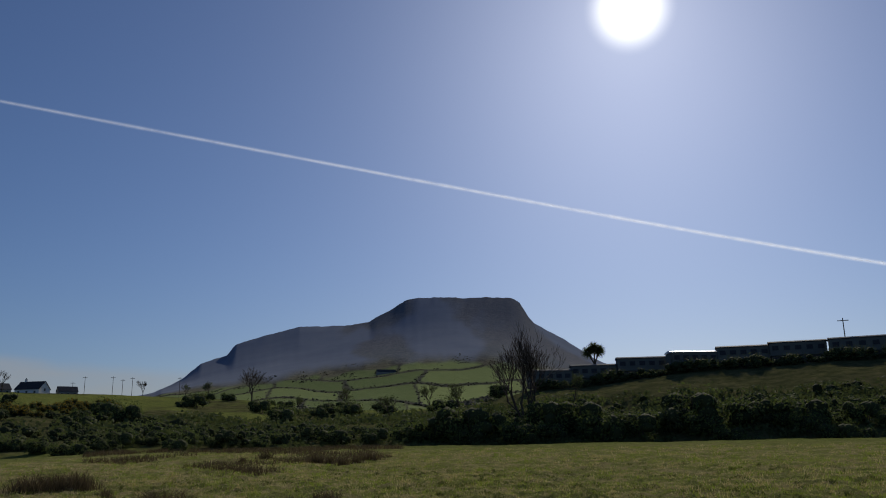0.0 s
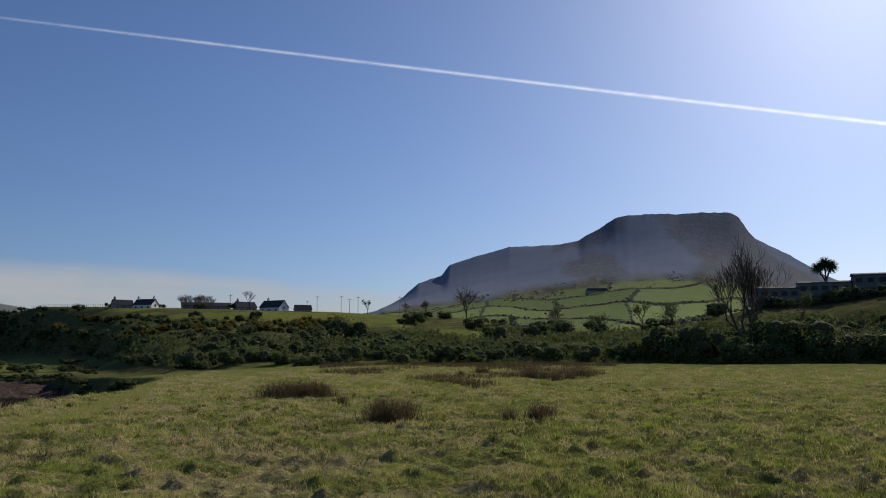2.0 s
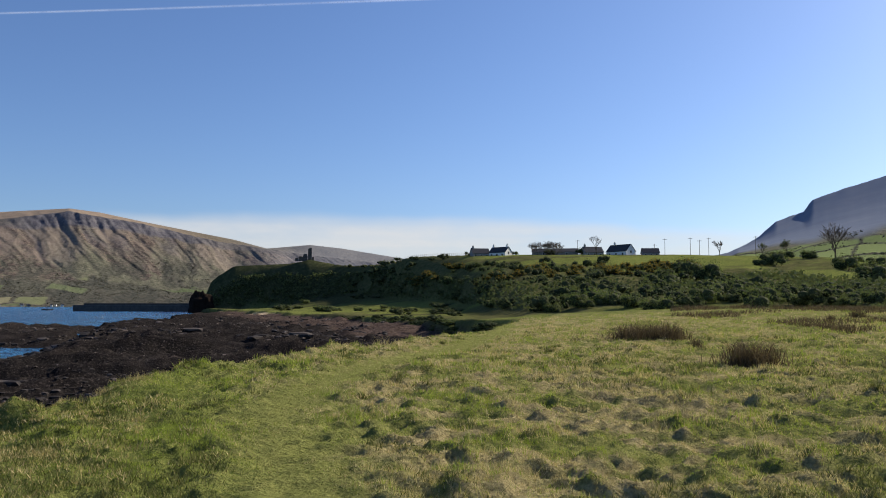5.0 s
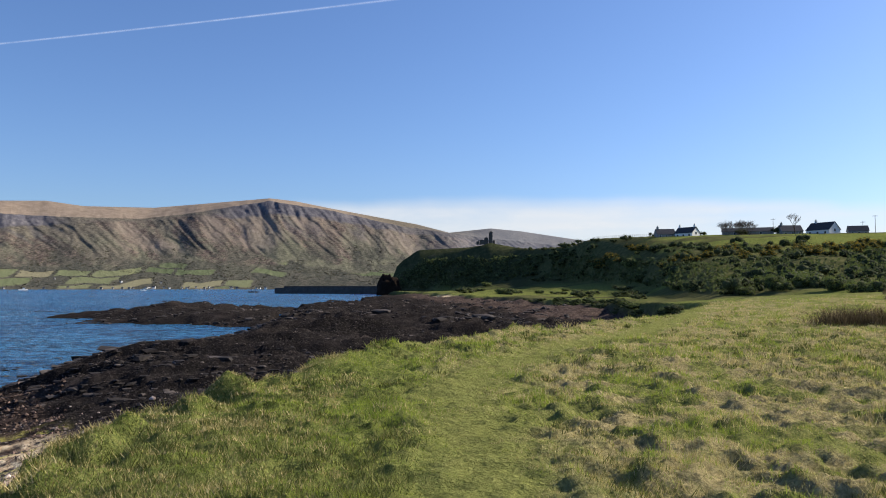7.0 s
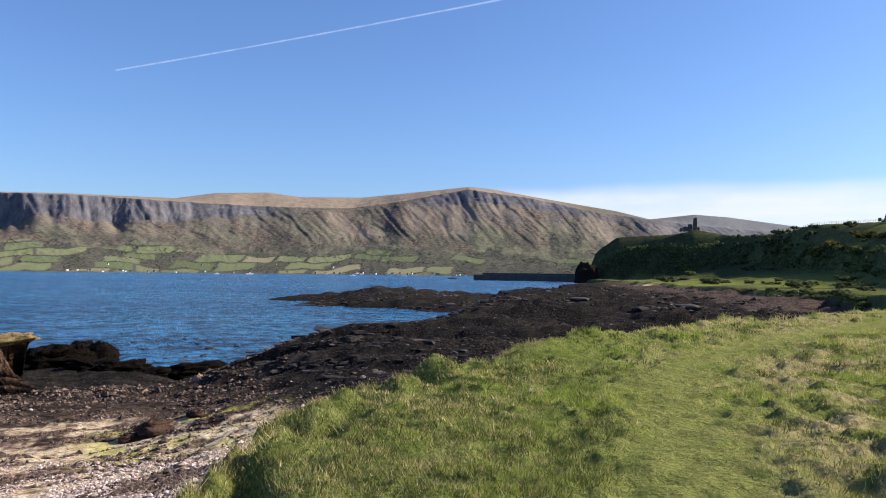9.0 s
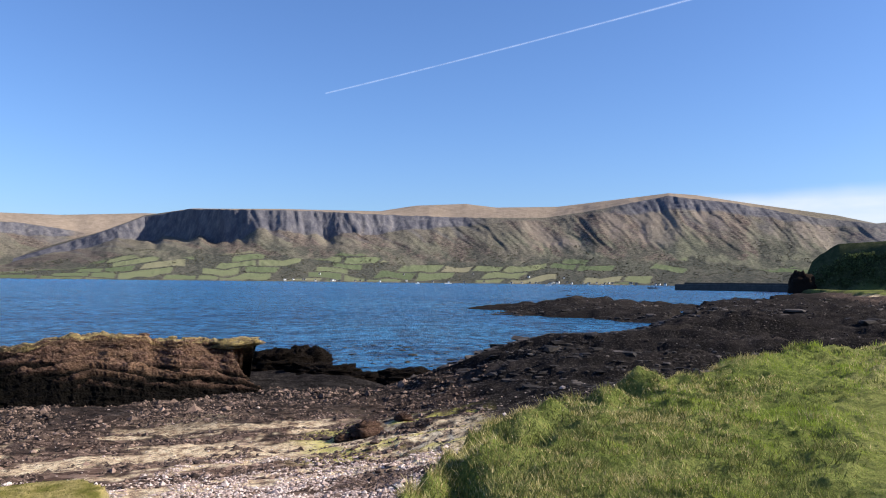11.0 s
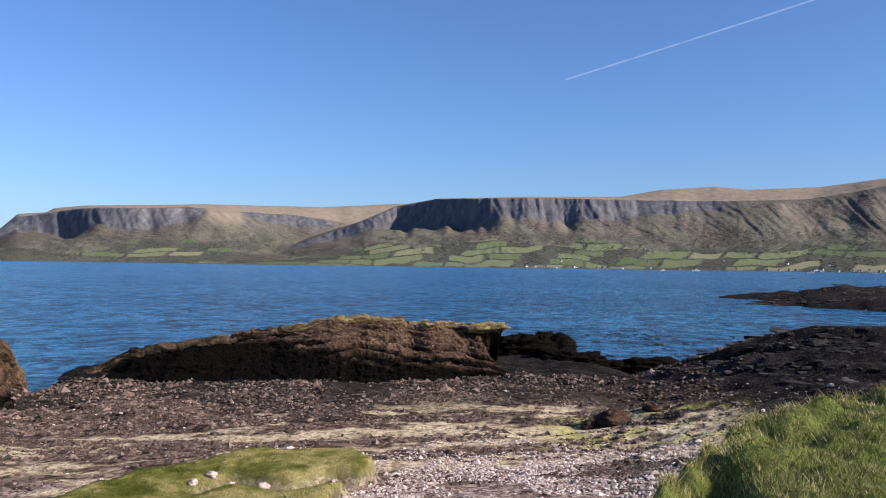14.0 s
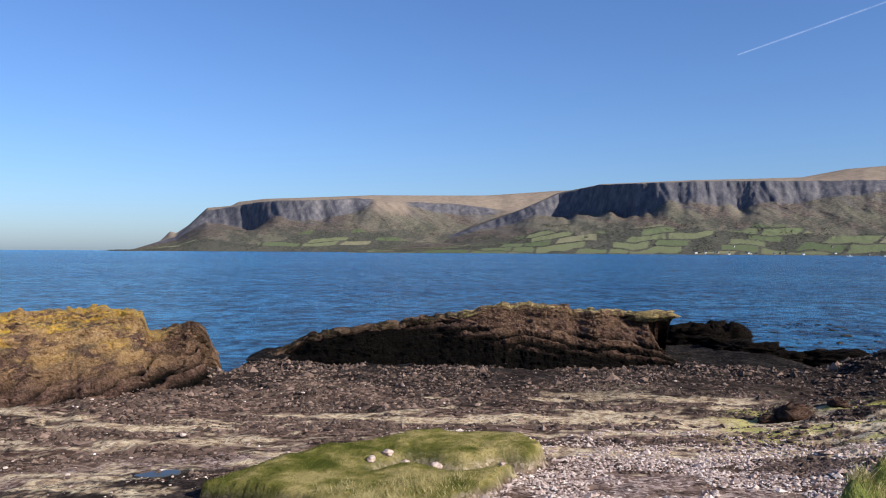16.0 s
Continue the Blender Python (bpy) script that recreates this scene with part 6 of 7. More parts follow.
def plant_all():
    r = random.Random(5)
    az = -31.0
    while az < 41:                                   # hedge along the field, of single round bushes
        near = float(along(az, FOOT_R)) if az > 30 else 97.0
        for _ in range(1):
            plant(r.choice((0, 1, 1, 4, 4)), az + r.uniform(-0.5, 0.5), near + 1 + r.uniform(-1.5, 8), r.choice((0.5, 0.62, 0.75, 0.85, 0.95)) * (1.6 if az < 2 else (near / 97) ** 0.6), r.uniform(0.8, 1.1))
        az += r.uniform(0.7, 1.4)
    for a, d, s in ((-1.5, 101, 1.75), (1.0, 103, 1.4), (-9.5, 102, 1.7), (-17.0, 103, 1.8), (-20.5, 103, 1.7), (-23.5, 102, 1.75), (21.5, 150, 1.3), (23.0, 156, 1.4), (24.2, 150, 1.1)):
        plant(r.choice((1, 4)), a, d, s, 1.0)        # the large round ones
    for _ in range(30):                              # dark copses and field hedges in the dip before the mountain
        plant(r.choice((0, 1, 4)), r.uniform(-4, 19), r.uniform(170, 345), r.uniform(0.9, 1.7), 0.9)
    for a, e, n, wide in ((28.5, 2.3, 12, 1.2), (26.0, 2.4, 12, 1.1), (24.3, 2.5, 7, 0.8), (22.5, 2.5, 5, 0.9), (33.2, 2.2, 6, 0.8), (35.9, 1.8, 5, 0.7), (42.0, 1.35, 8, 0.6), (41.0, 1.9, 7, 0.6), (39.0, 2.6, 7, 0.8), (37.2, 1.5, 4, 0.6)):
        for _ in range(n):                           # gorse, in drifts
            b = a + r.gauss(0, wide)
            d = min(slope_at(b, e + r.gauss(0, 0.16)), 330 if b < 38 else 900)
            plant(2 if r.random() < 0.8 else 3, b, d, r.uniform(0.8, 1.3) * (d / 200) ** 0.7, 0.8)
    for _ in range(34):                              # single bushes on the seaward slope
        b = r.uniform(29, 45)
        d = slope_at(b, r.uniform(0.6, 2.8) + (0 if b < 40 else 0.3))
        plant(r.choice((0, 3, 3, 4)), b, d, r.uniform(0.6, 1.3) * (d / 250) ** 0.6, 0.8)
    az = -30.0
    while az < -6:                                   # in front of the caravans
        plant(r.choice((0, 3, 3)), az, 152.5 + r.uniform(-1.5, 1.0), r.uniform(0.9, 1.25), 0.9)
        az += r.uniform(0.6, 1.1)
    plant(3, 43.9, 152, 1.25, 0.95)                  # the dark mound of scrub on the flats
    plant(0, 44.5, 150, 0.8, 0.8)
    plant(0, 43.2, 149, 0.7, 0.8)
    for _ in range(80):                              # along the second bank
        a = r.uniform(33, 47)
        plant(r.choice((3, 0, 4)), a, float(along(a, BANK)) + r.uniform(-1.5, 3), r.uniform(0.35, 0.65), 0.6)
    for _ in range(24):                              # scrub on the flats under the headland
        a = r.uniform(39, 53)
        near, far = float(along(a, BANK)), float(along(a, FOOT_R))
        d = near + (far - near) * r.uniform(0.1, 0.95)
        plant(r.choice((3, 0, 4)), a, d, r.uniform(0.8, 1.7) * (d / 200) ** 0.5, 0.6)
    az = 30.0
    while az < 47:                                   # skyline scrub
        plant(r.choice((3, 0)), az, float(along(az, RIDGE_R)) - r.uniform(2, 12), r.uniform(0.9, 1.6), 0.8)
        az += r.uniform(0.5, 1.4) if az > 38 else r.uniform(1.5, 3)


plant_all()


def build_thickets():
    """Brambles and thorn over the slopes behind the hedge, too many to count."""
    g = np.random.default_rng(77)
    n = 470
    az = np.r_[g.uniform(-31, 33, 380), g.uniform(28, 38, 40), g.uniform(42, 47, 50)]
    fr, rr = along(az, FOOT_R), along(az, RIDGE_R)
    r = np.r_[104 + (24 + 28 * smooth(-6, 6, az[:380])) * g.uniform(0, 1, 380) ** 1.5, (fr + (rr - fr) * g.uniform(0.02, 0.55, n))[380:420], (fr + (rr - fr) * g.uniform(0.0, 0.97, n))[420:]]
    x, y = -np.sin(np.radians(az)) * r, np.cos(np.radians(az)) * r
    z = ground_height(x, y)[0]
    size = g.uniform(0.5, 1.25, n) * (r / 130) ** 0.5
    for k in range(2):
        pick = np.arange(n) % 2 == k
        c, s = np.stack([x, y, z], -1)[pick], size[pick]
        lobes = 4
        lc = np.repeat(c, lobes, 0) + g.normal(size=(len(c) * lobes, 3)) * np.repeat(s, lobes)[:, None] * (1.0, 1.0, 0.15)
        lr = np.repeat(s, lobes) * g.uniform(0.6, 1.0, len(lc))
        lc[:, 2] += lr * 0.55
        # dark hearts carry the shade inside the thickets in their colour
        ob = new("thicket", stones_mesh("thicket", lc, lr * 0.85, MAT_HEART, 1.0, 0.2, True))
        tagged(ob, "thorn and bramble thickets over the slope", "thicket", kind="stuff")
        m = 34
        d = g.normal(size=(len(lc), m, 3))
        d /= np.linalg.norm(d, axis=2, keepdims=True)
        p = lc[:, None] + d * lr[:, None, None] * g.uniform(0.8, 1.15, (len(lc), m, 1))
        me = leaf_mesh("thicket_leaves", p.reshape(-1, 3), d.reshape(-1, 3) + g.normal(size=(len(lc) * m, 3)) * 0.5, np.repeat(lr * 0.19, m)[:, None], MAT_BUSH[k])
        tagged(new("thicket_leaves", me), "leaves of the thorn thickets", "thicket", kind="stuff")


build_thickets()


def build_scrub():
    """Low tangled growth over the slopes, too thick to count."""
    g = np.random.default_rng(33)
    n = 9000
    az = g.uniform(-31, 56, n)
    t = g.uniform(0, 1, n) ** 1.3
    fr, rr = along(az, FOOT_R), along(az, RIDGE_R)
    r = fr + 1 + (rr - fr) * t * 0.97
    x, y = -np.sin(np.radians(az)) * r, np.cos(np.radians(az)) * r
    z = ground_height(x, y)[0]
    el = np.degrees(np.arctan2(z - EYE, r))
    n0 = fbm(x * 0.15, y * 0.15, 41, 4)
    open_field = smooth(15, 19, az) * (1 - smooth(34, 40, az)) * smooth(2.0, 2.6, el + (n0 - 0.5) * 1.5) + smooth(-2, 1, az) * (1 - smooth(14, 18, az)) * smooth(1.6, 1.9, el)
    ok = (fbm(x * 0.05, y * 0.05, 47, 4) + 0.06 + 0.07 * smooth(42, 46, az) - 0.3 * open_field > 0.47) & (el < along(az, [(-31, 3.2), (-8, 2.8), (0, 1.9), (10, 2.1), (16, 2.2), (30, 1.6), (36, 1.4), (41, 2.2), (47, 2.2), (54, 2.0), (56, 1.0)]))
    c = np.stack([x, y, z], -1)[ok]
    k = 14
    rad = (0.35 + 0.006 * np.minimum(r[ok] - 90, 110) + 0.0012 * np.maximum(r[ok] - 200, 0)) * g.uniform(0.6, 1.5, ok.sum())
    d = g.normal(size=(len(c), k, 3))
    d /= np.linalg.norm(d, axis=2, keepdims=True)
    p = c[:, None] + d * rad[:, None, None] * np.array([1.3, 1.3, 0.8])
    p[..., 2] += rad[:, None] * 0.5
    me = leaf_mesh("scrub", p.reshape(-1, 3), d.reshape(-1, 3) + g.normal(size=(len(c) * k, 3)) * 0.5, np.repeat(rad * 0.42, k)[:, None], MAT_BUSH[0])
    tagged(new("scrub", me), "dark tangled bramble and heath on the slopes", "scrub", kind="stuff")


build_scrub()

# ---- trees ----
make_tree(3, 14.2, facing(-5.6, 112), "large bare tree with spreading branches behind the hedge", 0.8, 7, 3, 0, None, 0.20, 0.0, 6.0, 0.018, 4)
make_tree(8, 14.5, facing(13.6, 345), "bare tree standing alone among hedged fields", 0.75, 6, 3, 0, None, 0.25, 0.0, 6.2, 0.05)
make_tree(11, 7.0, facing(33.2, 376), "small bare tree by the long barn", 0.9, 6, 3, 0, None, 0.2, 0.0, 5.0, 0.035, 4)
make_tree(12, 6.5, facing(31.8, 378), "small bare tree by the long barn", 0.9, 6, 3, 0, None, 0.2, 0.0, 5.0, 0.035, 4)
make_tree(13, 7.0, facing(32.4, 380), "small bare tree by the long barn", 0.9, 6, 3, 0, None, 0.2, 0.0, 5.0, 0.035, 4)
make_tree(14, 9.0, facing(29.0, 380), "bare tree behind a dark-roofed house", 0.7, 5, 3, 0, None, 0.28, 0.0, 3.4, 0.05)
make_tree(15, 7.0, facing(20.7, 378), "small round bare tree on the skyline", 0.8, 5, 3, 0, None, 0.28, 0.0, 3.4, 0.05)
make_tree(16, 6.0, facing(18.0, 372), "leafy shrub tree on the skyline", 0.7, 5, 3, 900, MAT_BUSH[0])
for az, r, h, s in [(-1.0, 150, 6, 31), (4.0, 190, 6, 32), (10.5, 250, 6, 33), (1.2, 230, 7, 34), (16.5, 300, 7, 35), (-9.0, 128, 5, 36), (7.2, 300, 8, 37)]:
    make_tree(s, h, facing(az, r), "dark leafy hedgerow tree among the fields", 0.7, 5, 3, 1300, MAT_BUSH[0])


def make_palm(m):
    base = thing("cabbage_palm", "dark bushy cabbage palm beside the caravans", "palm tree", m)
    mesh_part("trunk", tubes_mesh("trunk", [((0, 0, -0.2), (0.1, 0, 2.4), 0.2, 0.15), ((0.1, 0, 2.4), (-0.9, 0.1, 4.4), 0.13, 0.1), ((0.1, 0, 2.4), (0.9, -0.1, 4.6), 0.13, 0.1), ((0.1, 0, 2.4), (0.1, 0.3, 5.0), 0.13, 0.1)], MAT_BARK, 7), base)
    for k, c in enumerate([(-0.9, 0.1, 4.5), (0.9, -0.1, 4.7), (0.1, 0.3, 5.2)]):
        n = 420
        d = rng.normal(size=(n, 3))
        d /= np.linalg.norm(d, axis=1, keepdims=True)
        t = np.cross(d, rng.normal(size=(n, 3)))
        t /= np.linalg.norm(t, axis=1, keepdims=True)
        c0 = np.array(c)[None]
        v = np.stack([c0 - t * 0.05 + d * 0.1, c0 + t * 0.05 + d * 0.1, c0 + d * 1.25 - np.array([0, 0, 0.2])], 1)
        mesh_part("leaf_head", raw_mesh("leaf_head", v.reshape(-1, 3), np.arange(3 * n).reshape(n, 3), MAT_BUSH[0], False), base)


make_palm(facing(-10.5, 161) @ Matrix.Diagonal((1.25, 1.25, 1.25, 1)))


# ---- buildings ----
def make_house(m, w, d, h, roof, wall, label, chimneys=(0.4,), gable_front=False, windows=3):
    base = thing("house", label, "house", m)
    turn = math.pi / 2 if gable_front else 0.0
    L, D = w, d
    bm = bmesh.new()
    vs = [bm.verts.new(p) for p in ((-L / 2, -D / 2, -1.5), (L / 2, -D / 2, -1.5), (L / 2, D / 2, -1.5), (-L / 2, D / 2, -1.5), (-L / 2, -D / 2, h), (L / 2, -D / 2, h), (L / 2, D / 2, h), (-L / 2, D / 2, h), (-L / 2, 0, h + roof), (L / 2, 0, h + roof))]
    for f in ((0, 1, 5, 4), (2, 3, 7, 6), (1, 2, 6, 9, 5), (3, 0, 4, 8, 7), (0, 3, 2, 1)):
        bm.faces.new([vs[i] for i in f])
    part("wall", bm, wall, base)
    for s in (-1, 1):
        bm = bmesh.new()
        e, t = 0.25, 0.14
        k = roof / (D / 2)
        a = [(-L / 2 - e, s * (D / 2 + e), h - k * e), (L / 2 + e, s * (D / 2 + e), h - k * e), (L / 2 + e, 0, h + roof), (-L / 2 - e, 0, h + roof)]
        lo = [bm.verts.new(p) for p in a]
        hi = [bm.verts.new((p[0], p[1], p[2] + t)) for p in a]
        bm.faces.new(lo)
        bm.faces.new(hi)
        for i in range(4):
            bm.faces.new((lo[i], lo[(i + 1) % 4], hi[(i + 1) % 4], hi[i]))
        bmesh.ops.recalc_face_normals(bm, faces=bm.faces[:])
        part("roof", bm, MAT_SLATE, base, "dark slate roof")
    for c in chimneys:
        ch = box_part("chimney", (0.9, 0.6, 1.5), (c * L, 0, h + roof + 0.4), wall, base)
        box_part("chimney_pot", (0.3, 0.3, 0.5), (c * L, 0, h + roof + 1.35), MAT_RUIN, ch)
    for k in range(windows):
        x = (k + 0.5) / windows * L - L / 2
        wn_ = box_part("window", (1.1, 0.10, 1.2), (x, -D / 2 - 0.03, h * 0.55), MAT_WHITE, base, "white window frame")
        box_part("pane", (0.9, 0.06, 1.0), (x, -D / 2 - 0.07, h * 0.55), MAT_GLASS, wn_)
    box_part("window", (0.10, 1.0, 1.1), (L / 2 + 0.03, 0, h * 0.9), MAT_GLASS, base, "dark gable window")
    return base


make_house(facing(37.3, 392, 15, 1.6), 8.5, 6, 2.6, 2.4, MAT_GREYWALL, "grey hip-roofed farmhouse on the skyline", (-0.4,))
make_house(facing(35.8, 388, -35, 1.6), 9.5, 6, 2.9, 2.6, MAT_WHITE, "white gabled cottage with two chimneys", (-0.42, 0.42))
make_house(facing(31.9, 388, 0, 0.9), 22, 7, 2.0, 1.7, MAT_GREYWALL, "long low grey barn behind the field", (), windows=2)
make_house(facing(29.3, 384, 20, 1.6), 9, 7, 2.6, 2.6, MAT_GREYWALL, "grey cottage with a dark slate roof", (-0.4,))
make_house(facing(27.3, 380, -38, 1.6), 11.5, 7, 3.0, 3.2, MAT_WHITE, "white gabled house with a dark roof", (-0.3,))
make_house(facing(25.3, 382, 10, 1.6), 7.5, 6, 2.3, 2.2, MAT_GREYWALL, "small grey outbuilding with a pale roof", ())
make_house(facing(17.0, 420, 10, 0.9), 10, 7, 2.6, 2.6, MAT_WHITE, "white farmhouse in front of the mountain", (0.4,))
make_house(facing(15.2, 425, -15, 0.9), 9, 7, 2.6, 2.4, MAT_GREYWALL, "grey farmhouse in front of the mountain", (0.4,))


v = way(4.3) * 1100
make_house(pose(v.x, v.y, EYE + 1100 * math.tan(radians(4.75)), 0, 0, 14), 26, 9, 4.0, 3.4, MAT_GREYWALL, "long grey farm building among the mountain's fields", (), windows=4)


def make_caravan(m, w, roof_mat, label):
    base = thing("caravan", label, "caravan", m, group="static caravans on the hill")
    d, h = 3.6, 2.35
    bm = bmesh.new()
    box(bm, (w, d, h), (0, 0, 0.55 + h / 2))
    bmesh.ops.bevel(bm, geom=bm.edges[:], offset=0.08, segments=2, affect="EDGES")
    part("body", bm, MAT_CARAVAN, base)
    prism = bmesh.new()
    box(prism, (w * 0.97, d * 0.9, 0.75), (0, 0, 0.1))
    part("skirt", prism, MAT_RUIN, base, "dark underskirt")
    bm = bmesh.new()
    zs = [(-d / 2 - 0.15, 0), (d / 2 + 0.15, 0), (d / 2 + 0.15, 0.1), (0, 0.48), (-d / 2 - 0.15, 0.1)]
    ends = [[bm.verts.new((s * (w / 2 + 0.15), y, 0.55 + h + z)) for y, z in zs] for s in (-1, 1)]
    bm.faces.new(ends[0])
    bm.faces.new(ends[1][::-1])
    for i in range(5):
        bm.faces.new((ends[0][i], ends[1][i], ends[1][(i + 1) % 5], ends[0][(i + 1) % 5]))
    bmesh.ops.recalc_face_normals(bm, faces=bm.faces[:])
    part("roof", bm, roof_mat, base, "shallow pitched metal roof")
    for k in range(5):
        x = (k + 0.5) / 5 * w - w / 2
        f = box_part("window", (1.2, 0.06, 0.95), (x, -d / 2 - 0.01, 1.95), MAT_CARAVAN, base, "white window frame")
        box_part("pane", (1.05, 0.05, 0.8), (x, -d / 2 - 0.04, 1.95), MAT_SLATE, f)
    f = box_part("window", (0.06, 2.4, 1.1), (w / 2 + 0.01, 0, 1.9), MAT_WHITE, base, "wide end window")
    box_part("pane", (0.05, 2.2, 0.95), (w / 2 + 0.04, 0, 1.9), MAT_GLASS, f)
    return base


for az, r, w, turn, mat, label in [(-7.3, 158, 8.5, 8, MAT_FELT, "cream static caravan with grey roof"), (-10.4, 160, 8.8, 6, MAT_FELT, "cream static caravan behind scrub"),
                                   (-13.7, 160, 9.2, 8, MAT_FELT, "cream static caravan on the hillside"), (-17.1, 158, 8.8, 22, MAT_METALROOF, "cream static caravan with sunlit roof"),
                                   (-20.4, 160, 9.2, 6, MAT_SLATE, "cream static caravan with dark roof"), (-23.8, 160, 9.6, 6, MAT_SLATE, "cream static caravan with dark roof"),
                                   (-27.6, 158, 10.5, 4, MAT_FELT, "cream static caravan at the top of the row")]:
    make_caravan(facing(az, r, turn, 0.1), w, mat, label)


def make_castle(m):
    base = thing("castle_ruin", "ruined stone castle with one standing tower fragment", "ruin", m)

    def wall(name, w, d, h, x, y, seed, lean=0.0):
        n, k = 9, 10
        g = random.Random(seed)
        bm = bmesh.new()
        cols = []
        for s in (-1, 1):
            grid = []
            for i in range(n):
                top = h * (1 - 0.35 * g.random() * (abs(i - n / 2) / n * 2))
                row = []
                for j in range(k):
                    t = j / (k - 1)
                    row.append(bm.verts.new((x + (i / (n - 1) - 0.5) * w * (1 - 0.15 * t * g.random()) + lean * t * h, y + s * d / 2 * (1 - 0.2 * t * g.random()), -0.8 + (top + 0.8) * t)))
                grid.append(row)
            cols.append(grid)
        A, B = cols
        for i in range(n - 1):
            for j in range(k - 1):
                bm.faces.new((A[i][j], A[i + 1][j], A[i + 1][j + 1], A[i][j + 1]))
                bm.faces.new((B[i][j], B[i][j + 1], B[i + 1][j + 1], B[i + 1][j]))
            bm.faces.new((A[i][k - 1], A[i + 1][k - 1], B[i + 1][k - 1], B[i][k - 1]))
        for j in range(k - 1):
            bm.faces.new((A[0][j], A[0][j + 1], B[0][j + 1], B[0][j]))
            bm.faces.new((A[n - 1][j], B[n - 1][j], B[n - 1][j + 1], A[n - 1][j + 1]))
        part(name, bm, MAT_RUIN, base)

    wall("tower", 3.2, 2.8, 10.6, 0.6, 0, 1, 0.01)
    wall("wall", 3.6, 1.8, 5.4, -3.0, 0.4, 2)
    wall("wall", 4.0, 1.6, 3.4, -6.6, 0.4, 5)
    wall("wall", 2.6, 1.5, 2.0, -10.0, 0.2, 3)
    wall("wall", 1.8, 1.5, 3.0, 3.2, 0.3, 4)
    return base


make_castle(facing(49.55, 598) @ Matrix.Diagonal((0.9, 0.9, 0.9, 1)))

# ---- poles and fence on the skyline ----
def make_pole(m, h, cross=True):
    base = thing("utility_pole", "wooden utility pole on the skyline", "pole", m, group="utility poles")
    mesh_part("post", tubes_mesh("post", [((0, 0, -0.5), (0, 0, h), 0.11, 0.08)], MAT_POLE, 8), base)
    if cross:
        box_part("crossarm", (1.9, 0.12, 0.14), (0, 0, h - 0.5), MAT_POLE, base)
    return base


for az, r, h in [(30.3, 382, 7), (24.3, 382, 7.5), (22.6, 379, 8), (22.0, 379, 7), (21.4, 379, 8), (18.4, 380, 9), (25.0, 381, 5)]:
    make_pole(facing(az, r), h)
make_pole(facing(-26.7, 163), 6.4)


def make_fence():
    base = thing("fence", "low wire fence on weathered posts along the ridge", "fence")
    me = tubes_mesh("post", [((0, 0, -0.3), (0, 0, 1.25), 0.07, 0.06)], MAT_POLE, 6)
    pts = []
    for k in range(46):
        az = 36.4 + 0.14 * k
        p = spot(az, float(along(az, RIDGE_R)) - 1)
        ob = new("post", me)
        ob.parent, ob.location = base, p
        pts.append(p)
    for h in (0.6, 1.1):
        mesh_part("wire", tubes_mesh("wire", [(a + Vector((0, 0, h)), b + Vector((0, 0, h)), 0.02, 0.02) for a, b in zip(pts, pts[1:])], MAT_POLE, 3), base)


make_fence()

# ---- pier, sea stack, boats and the village across the bay ----
def build_pier():
    base = thing("pier", "dark stone pier reaching out from the headland", "pier")
    a, b = way(64.6) * 760, way(57.0) * 700
    mid, along_v = (a + b) / 2, b - a
    ang = math.atan2(along_v.y, along_v.x)
    box_part("quay_wall", (along_v.length, 14, 5.6), (mid.x, mid.y, SEA + 2.6), MAT_CONCRETE, base, "", ang, 0.3)
    box_part("parapet", (along_v.length, 1.2, 1.6), (mid.x + 5, mid.y + 3, SEA + 6.1), MAT_CONCRETE, base, "", ang, 0.1)


build_pier()
v = way(56.9) * 585
st = new("rock_pinnacle", rock_mesh("rock_pinnacle", (8, 7, 11), 41, MAT_OUTCROP, 26, 36, 0.35, 0.93))
st.matrix_world = pose(v.x, v.y, SEA + 2.5, 0, 0, 60)
tagged(st, "brown rock pinnacle at the foot of the headland", "rock")


def make_boat(az, r, w, label, mast=False):
    v = way(az) * r
    base = thing("boat", label, "boat", pose(v.x, v.y, SEA, 0, 0, az), group="boats in the bay")
    bm = bmesh.new()
    pts = [(-0.5, 0.0), (0.5, 0.0), (0.62, 0.16), (-0.55, 0.16)]
    rows = [[bm.verts.new((x * w, s * 0.14 * w * (0.4 if abs(x) > 0.55 else 1), z * w - 0.03 * w)) for x, z in pts] for s in (-1, 1)]
    bm.faces.new(rows[0])
    bm.faces.new(rows[1][::-1])
    for i in range(4):
        bm.faces.new((rows[0][i], rows[1][i], rows[1][(i + 1) % 4], rows[0][(i + 1) % 4]))
    bmesh.ops.recalc_face_normals(bm, faces=bm.faces[:])
    part("hull", bm, MAT_WHITE if not mast else MAT_RUIN, base)
    box_part("cabin", (w * 0.3, w * 0.18, w * 0.22), (w * 0.1, 0, w * 0.22), MAT_WHITE, base, "white cabin")


make_boat(66.4, 900, 10, "dark fishing boat with a white cabin", True)
make_boat(80.8, 1700, 14, "white motor boat on the bay")
make_boat(73.6, 1500, 10, "white motor boat on the bay")
make_boat(69.9, 1600, 9, "white motor boat on the bay")
make_boat(83.0, 1650, 9, "white motor boat on the bay")


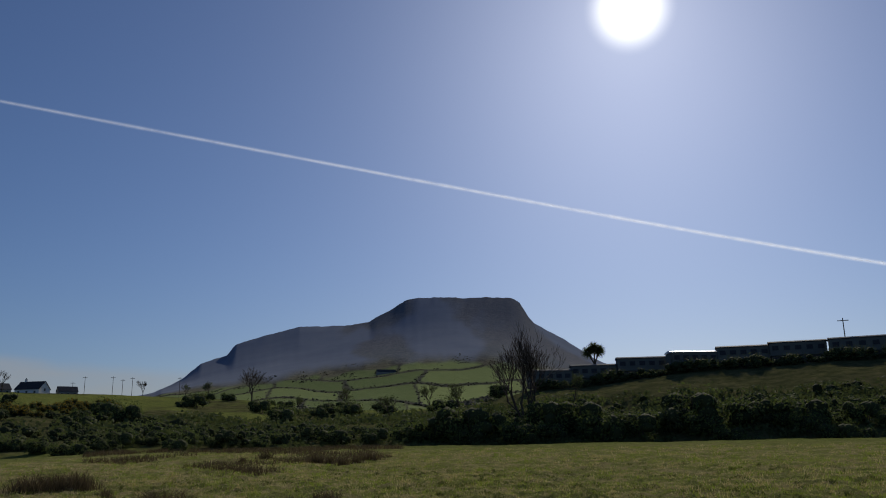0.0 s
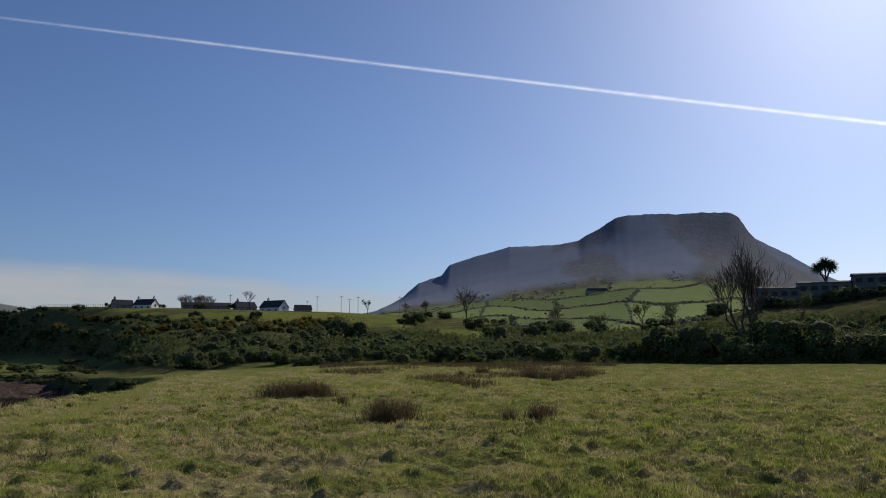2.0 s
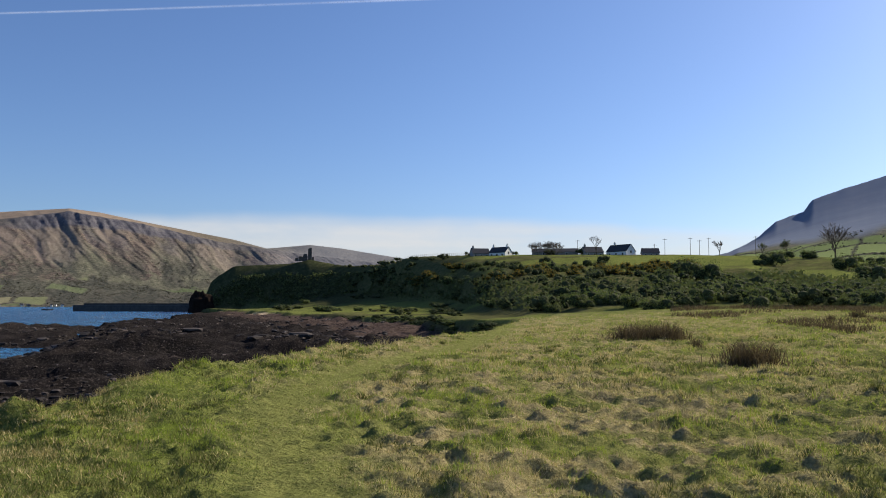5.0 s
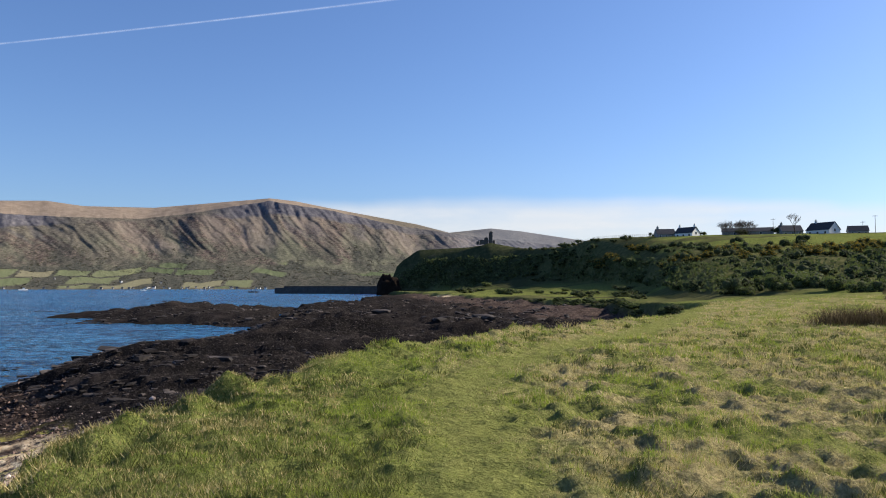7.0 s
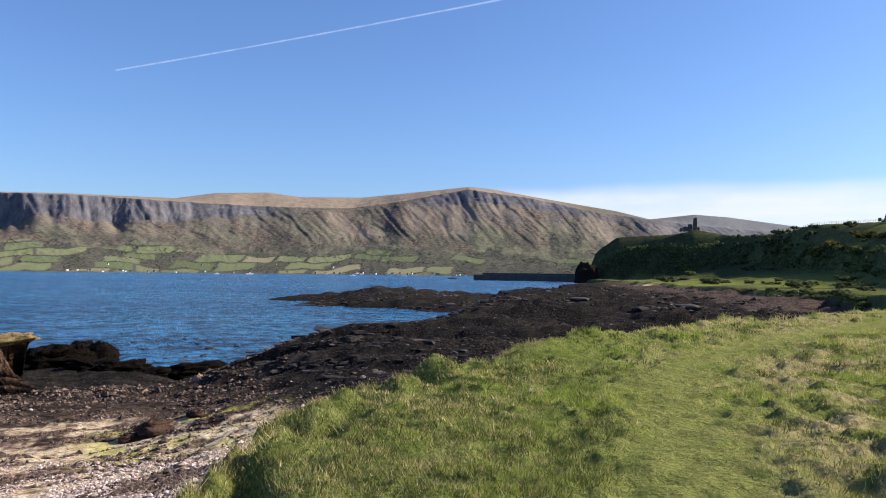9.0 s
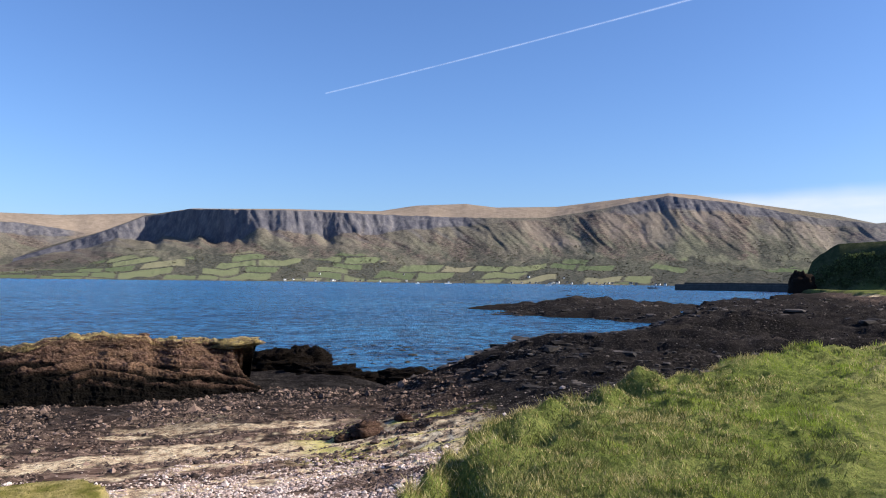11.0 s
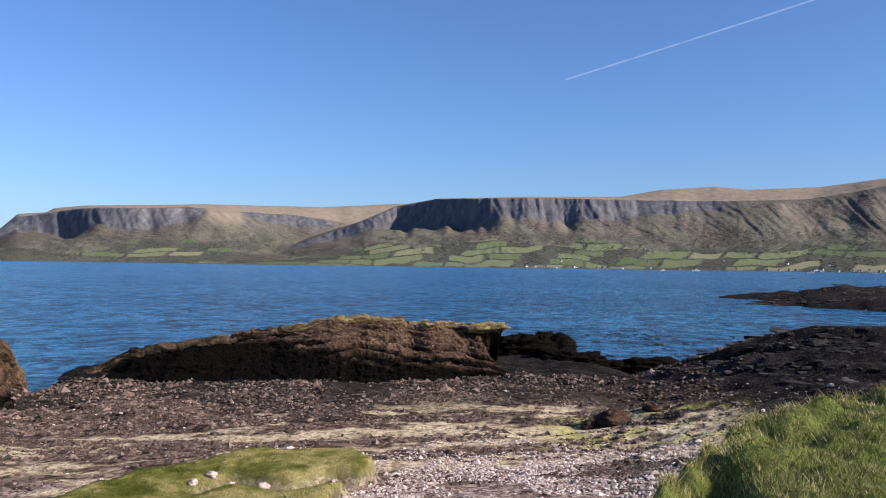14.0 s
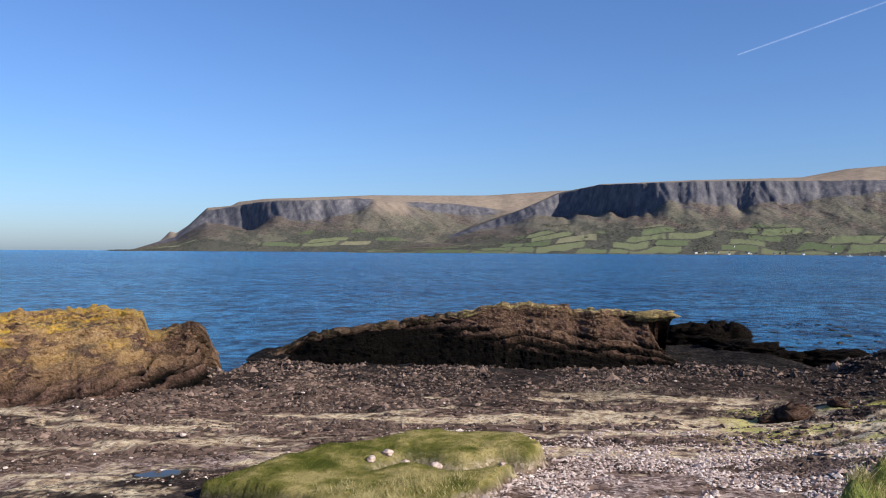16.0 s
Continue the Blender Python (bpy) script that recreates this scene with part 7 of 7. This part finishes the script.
def build_village():
    g = random.Random(4)
    plain = []
    for w, d, h, roof, wall in ((9, 6, 3.6, 2.8, MAT_WHITE), (12, 7, 4.6, 3.2, MAT_WHITE), (9, 6.5, 3.6, 3.0, MAT_GREYWALL)):
        base = thing("cottage", "white cottage of the village across the bay" if wall is MAT_WHITE else "grey cottage of the village across the bay", "house", group="village across the bay")
        bm = bmesh.new()
        vs = [bm.verts.new(p) for p in ((-w / 2, -d / 2, -3), (w / 2, -d / 2, -3), (w / 2, d / 2, -3), (-w / 2, d / 2, -3), (-w / 2, -d / 2, h), (w / 2, -d / 2, h), (w / 2, d / 2, h), (-w / 2, d / 2, h), (-w / 2, 0, h + roof), (w / 2, 0, h + roof))]
        for f in ((0, 1, 5, 4), (2, 3, 7, 6), (1, 2, 6, 9, 5), (3, 0, 4, 8, 7)):
            bm.faces.new([vs[i] for i in f])
        part("wall", bm, wall, base)
        bm = bmesh.new()
        for s in (-1, 1):
            a = [(-w / 2 - 0.4, s * (d / 2 + 0.4), h - 0.2), (w / 2 + 0.4, s * (d / 2 + 0.4), h - 0.2), (w / 2 + 0.4, 0, h + roof + 0.1), (-w / 2 - 0.4, 0, h + roof + 0.1)]
            lo = [bm.verts.new(p) for p in a]
            hi = [bm.verts.new((p[0], p[1], p[2] + 0.3)) for p in a]
            bm.faces.new(lo)
            bm.faces.new(hi)
            for i in range(4):
                bm.faces.new((lo[i], lo[(i + 1) % 4], hi[(i + 1) % 4], hi[i]))
        bmesh.ops.recalc_face_normals(bm, faces=bm.faces[:])
        part("roof", bm, MAT_SLATE, base, "dark roof")
        for k in range(3):
            box_part("window", (1.6, 0.2, 1.6), ((k - 1) * w * 0.3, -d / 2 - 0.05, 1.8), MAT_GLASS, base, "dark window")
        plain.append(base)
    first = [True] * 3
    spots = [(a + g.uniform(-0.9, 0.9), 2206 + g.uniform(0, 26)) for a in np.r_[np.linspace(66, 76, 30), np.linspace(87, 92, 13), np.linspace(78, 86, 5)]] + [(a, 2290 + g.uniform(0, 80)) for a in (72.5, 75, 79, 84, 90)]
    for a, r in spots:
        k = g.choice((0, 0, 1, 2, 2, 2))
        v = way(a) * r
        u = (r - 2200) / 1300
        z = EYE + r * math.tan(radians(2.0 * (u / 0.4) ** 1.1)) - (EYE - SEA + 0.4) * (1 - float(smooth(0, 0.1, u)))
        m = pose(v.x, v.y, max(z, SEA + 1.5) + 1, 0, 0, a + g.uniform(-60, 60)) @ Matrix.Diagonal((0.75, 0.75, 0.75, 1))
        if first[k]:
            plain[k].matrix_world, first[k] = m, False
        else:
            copy_thing(plain[k], m)


build_village()


def build_far_trees():
    """Hedges and copses on the lower slopes, far off."""
    g = np.random.default_rng(51)
    for name, n, size in (("far_hills", 10000, 1.9), ("far_headland", 2800, 2.6), ("mountain", 9000, 1.2)):
        p = HEDGES[name]
        p = p[g.integers(0, len(p), min(n, len(p)))] + g.normal(size=(min(n, len(p)), 3)) * (2.5, 2.5, 0)
        s = size * g.uniform(0.5, 1.3, len(p))
        p[:, 2] += s * 0.25
        ob = new("hedge_trees", stones_mesh("hedge_trees", p, s, MAT_FARTREE, 0.8, 0.4, False, True))
        tagged(ob, "hedges and small woods on the distant slopes", "trees", kind="stuff")


build_far_trees()
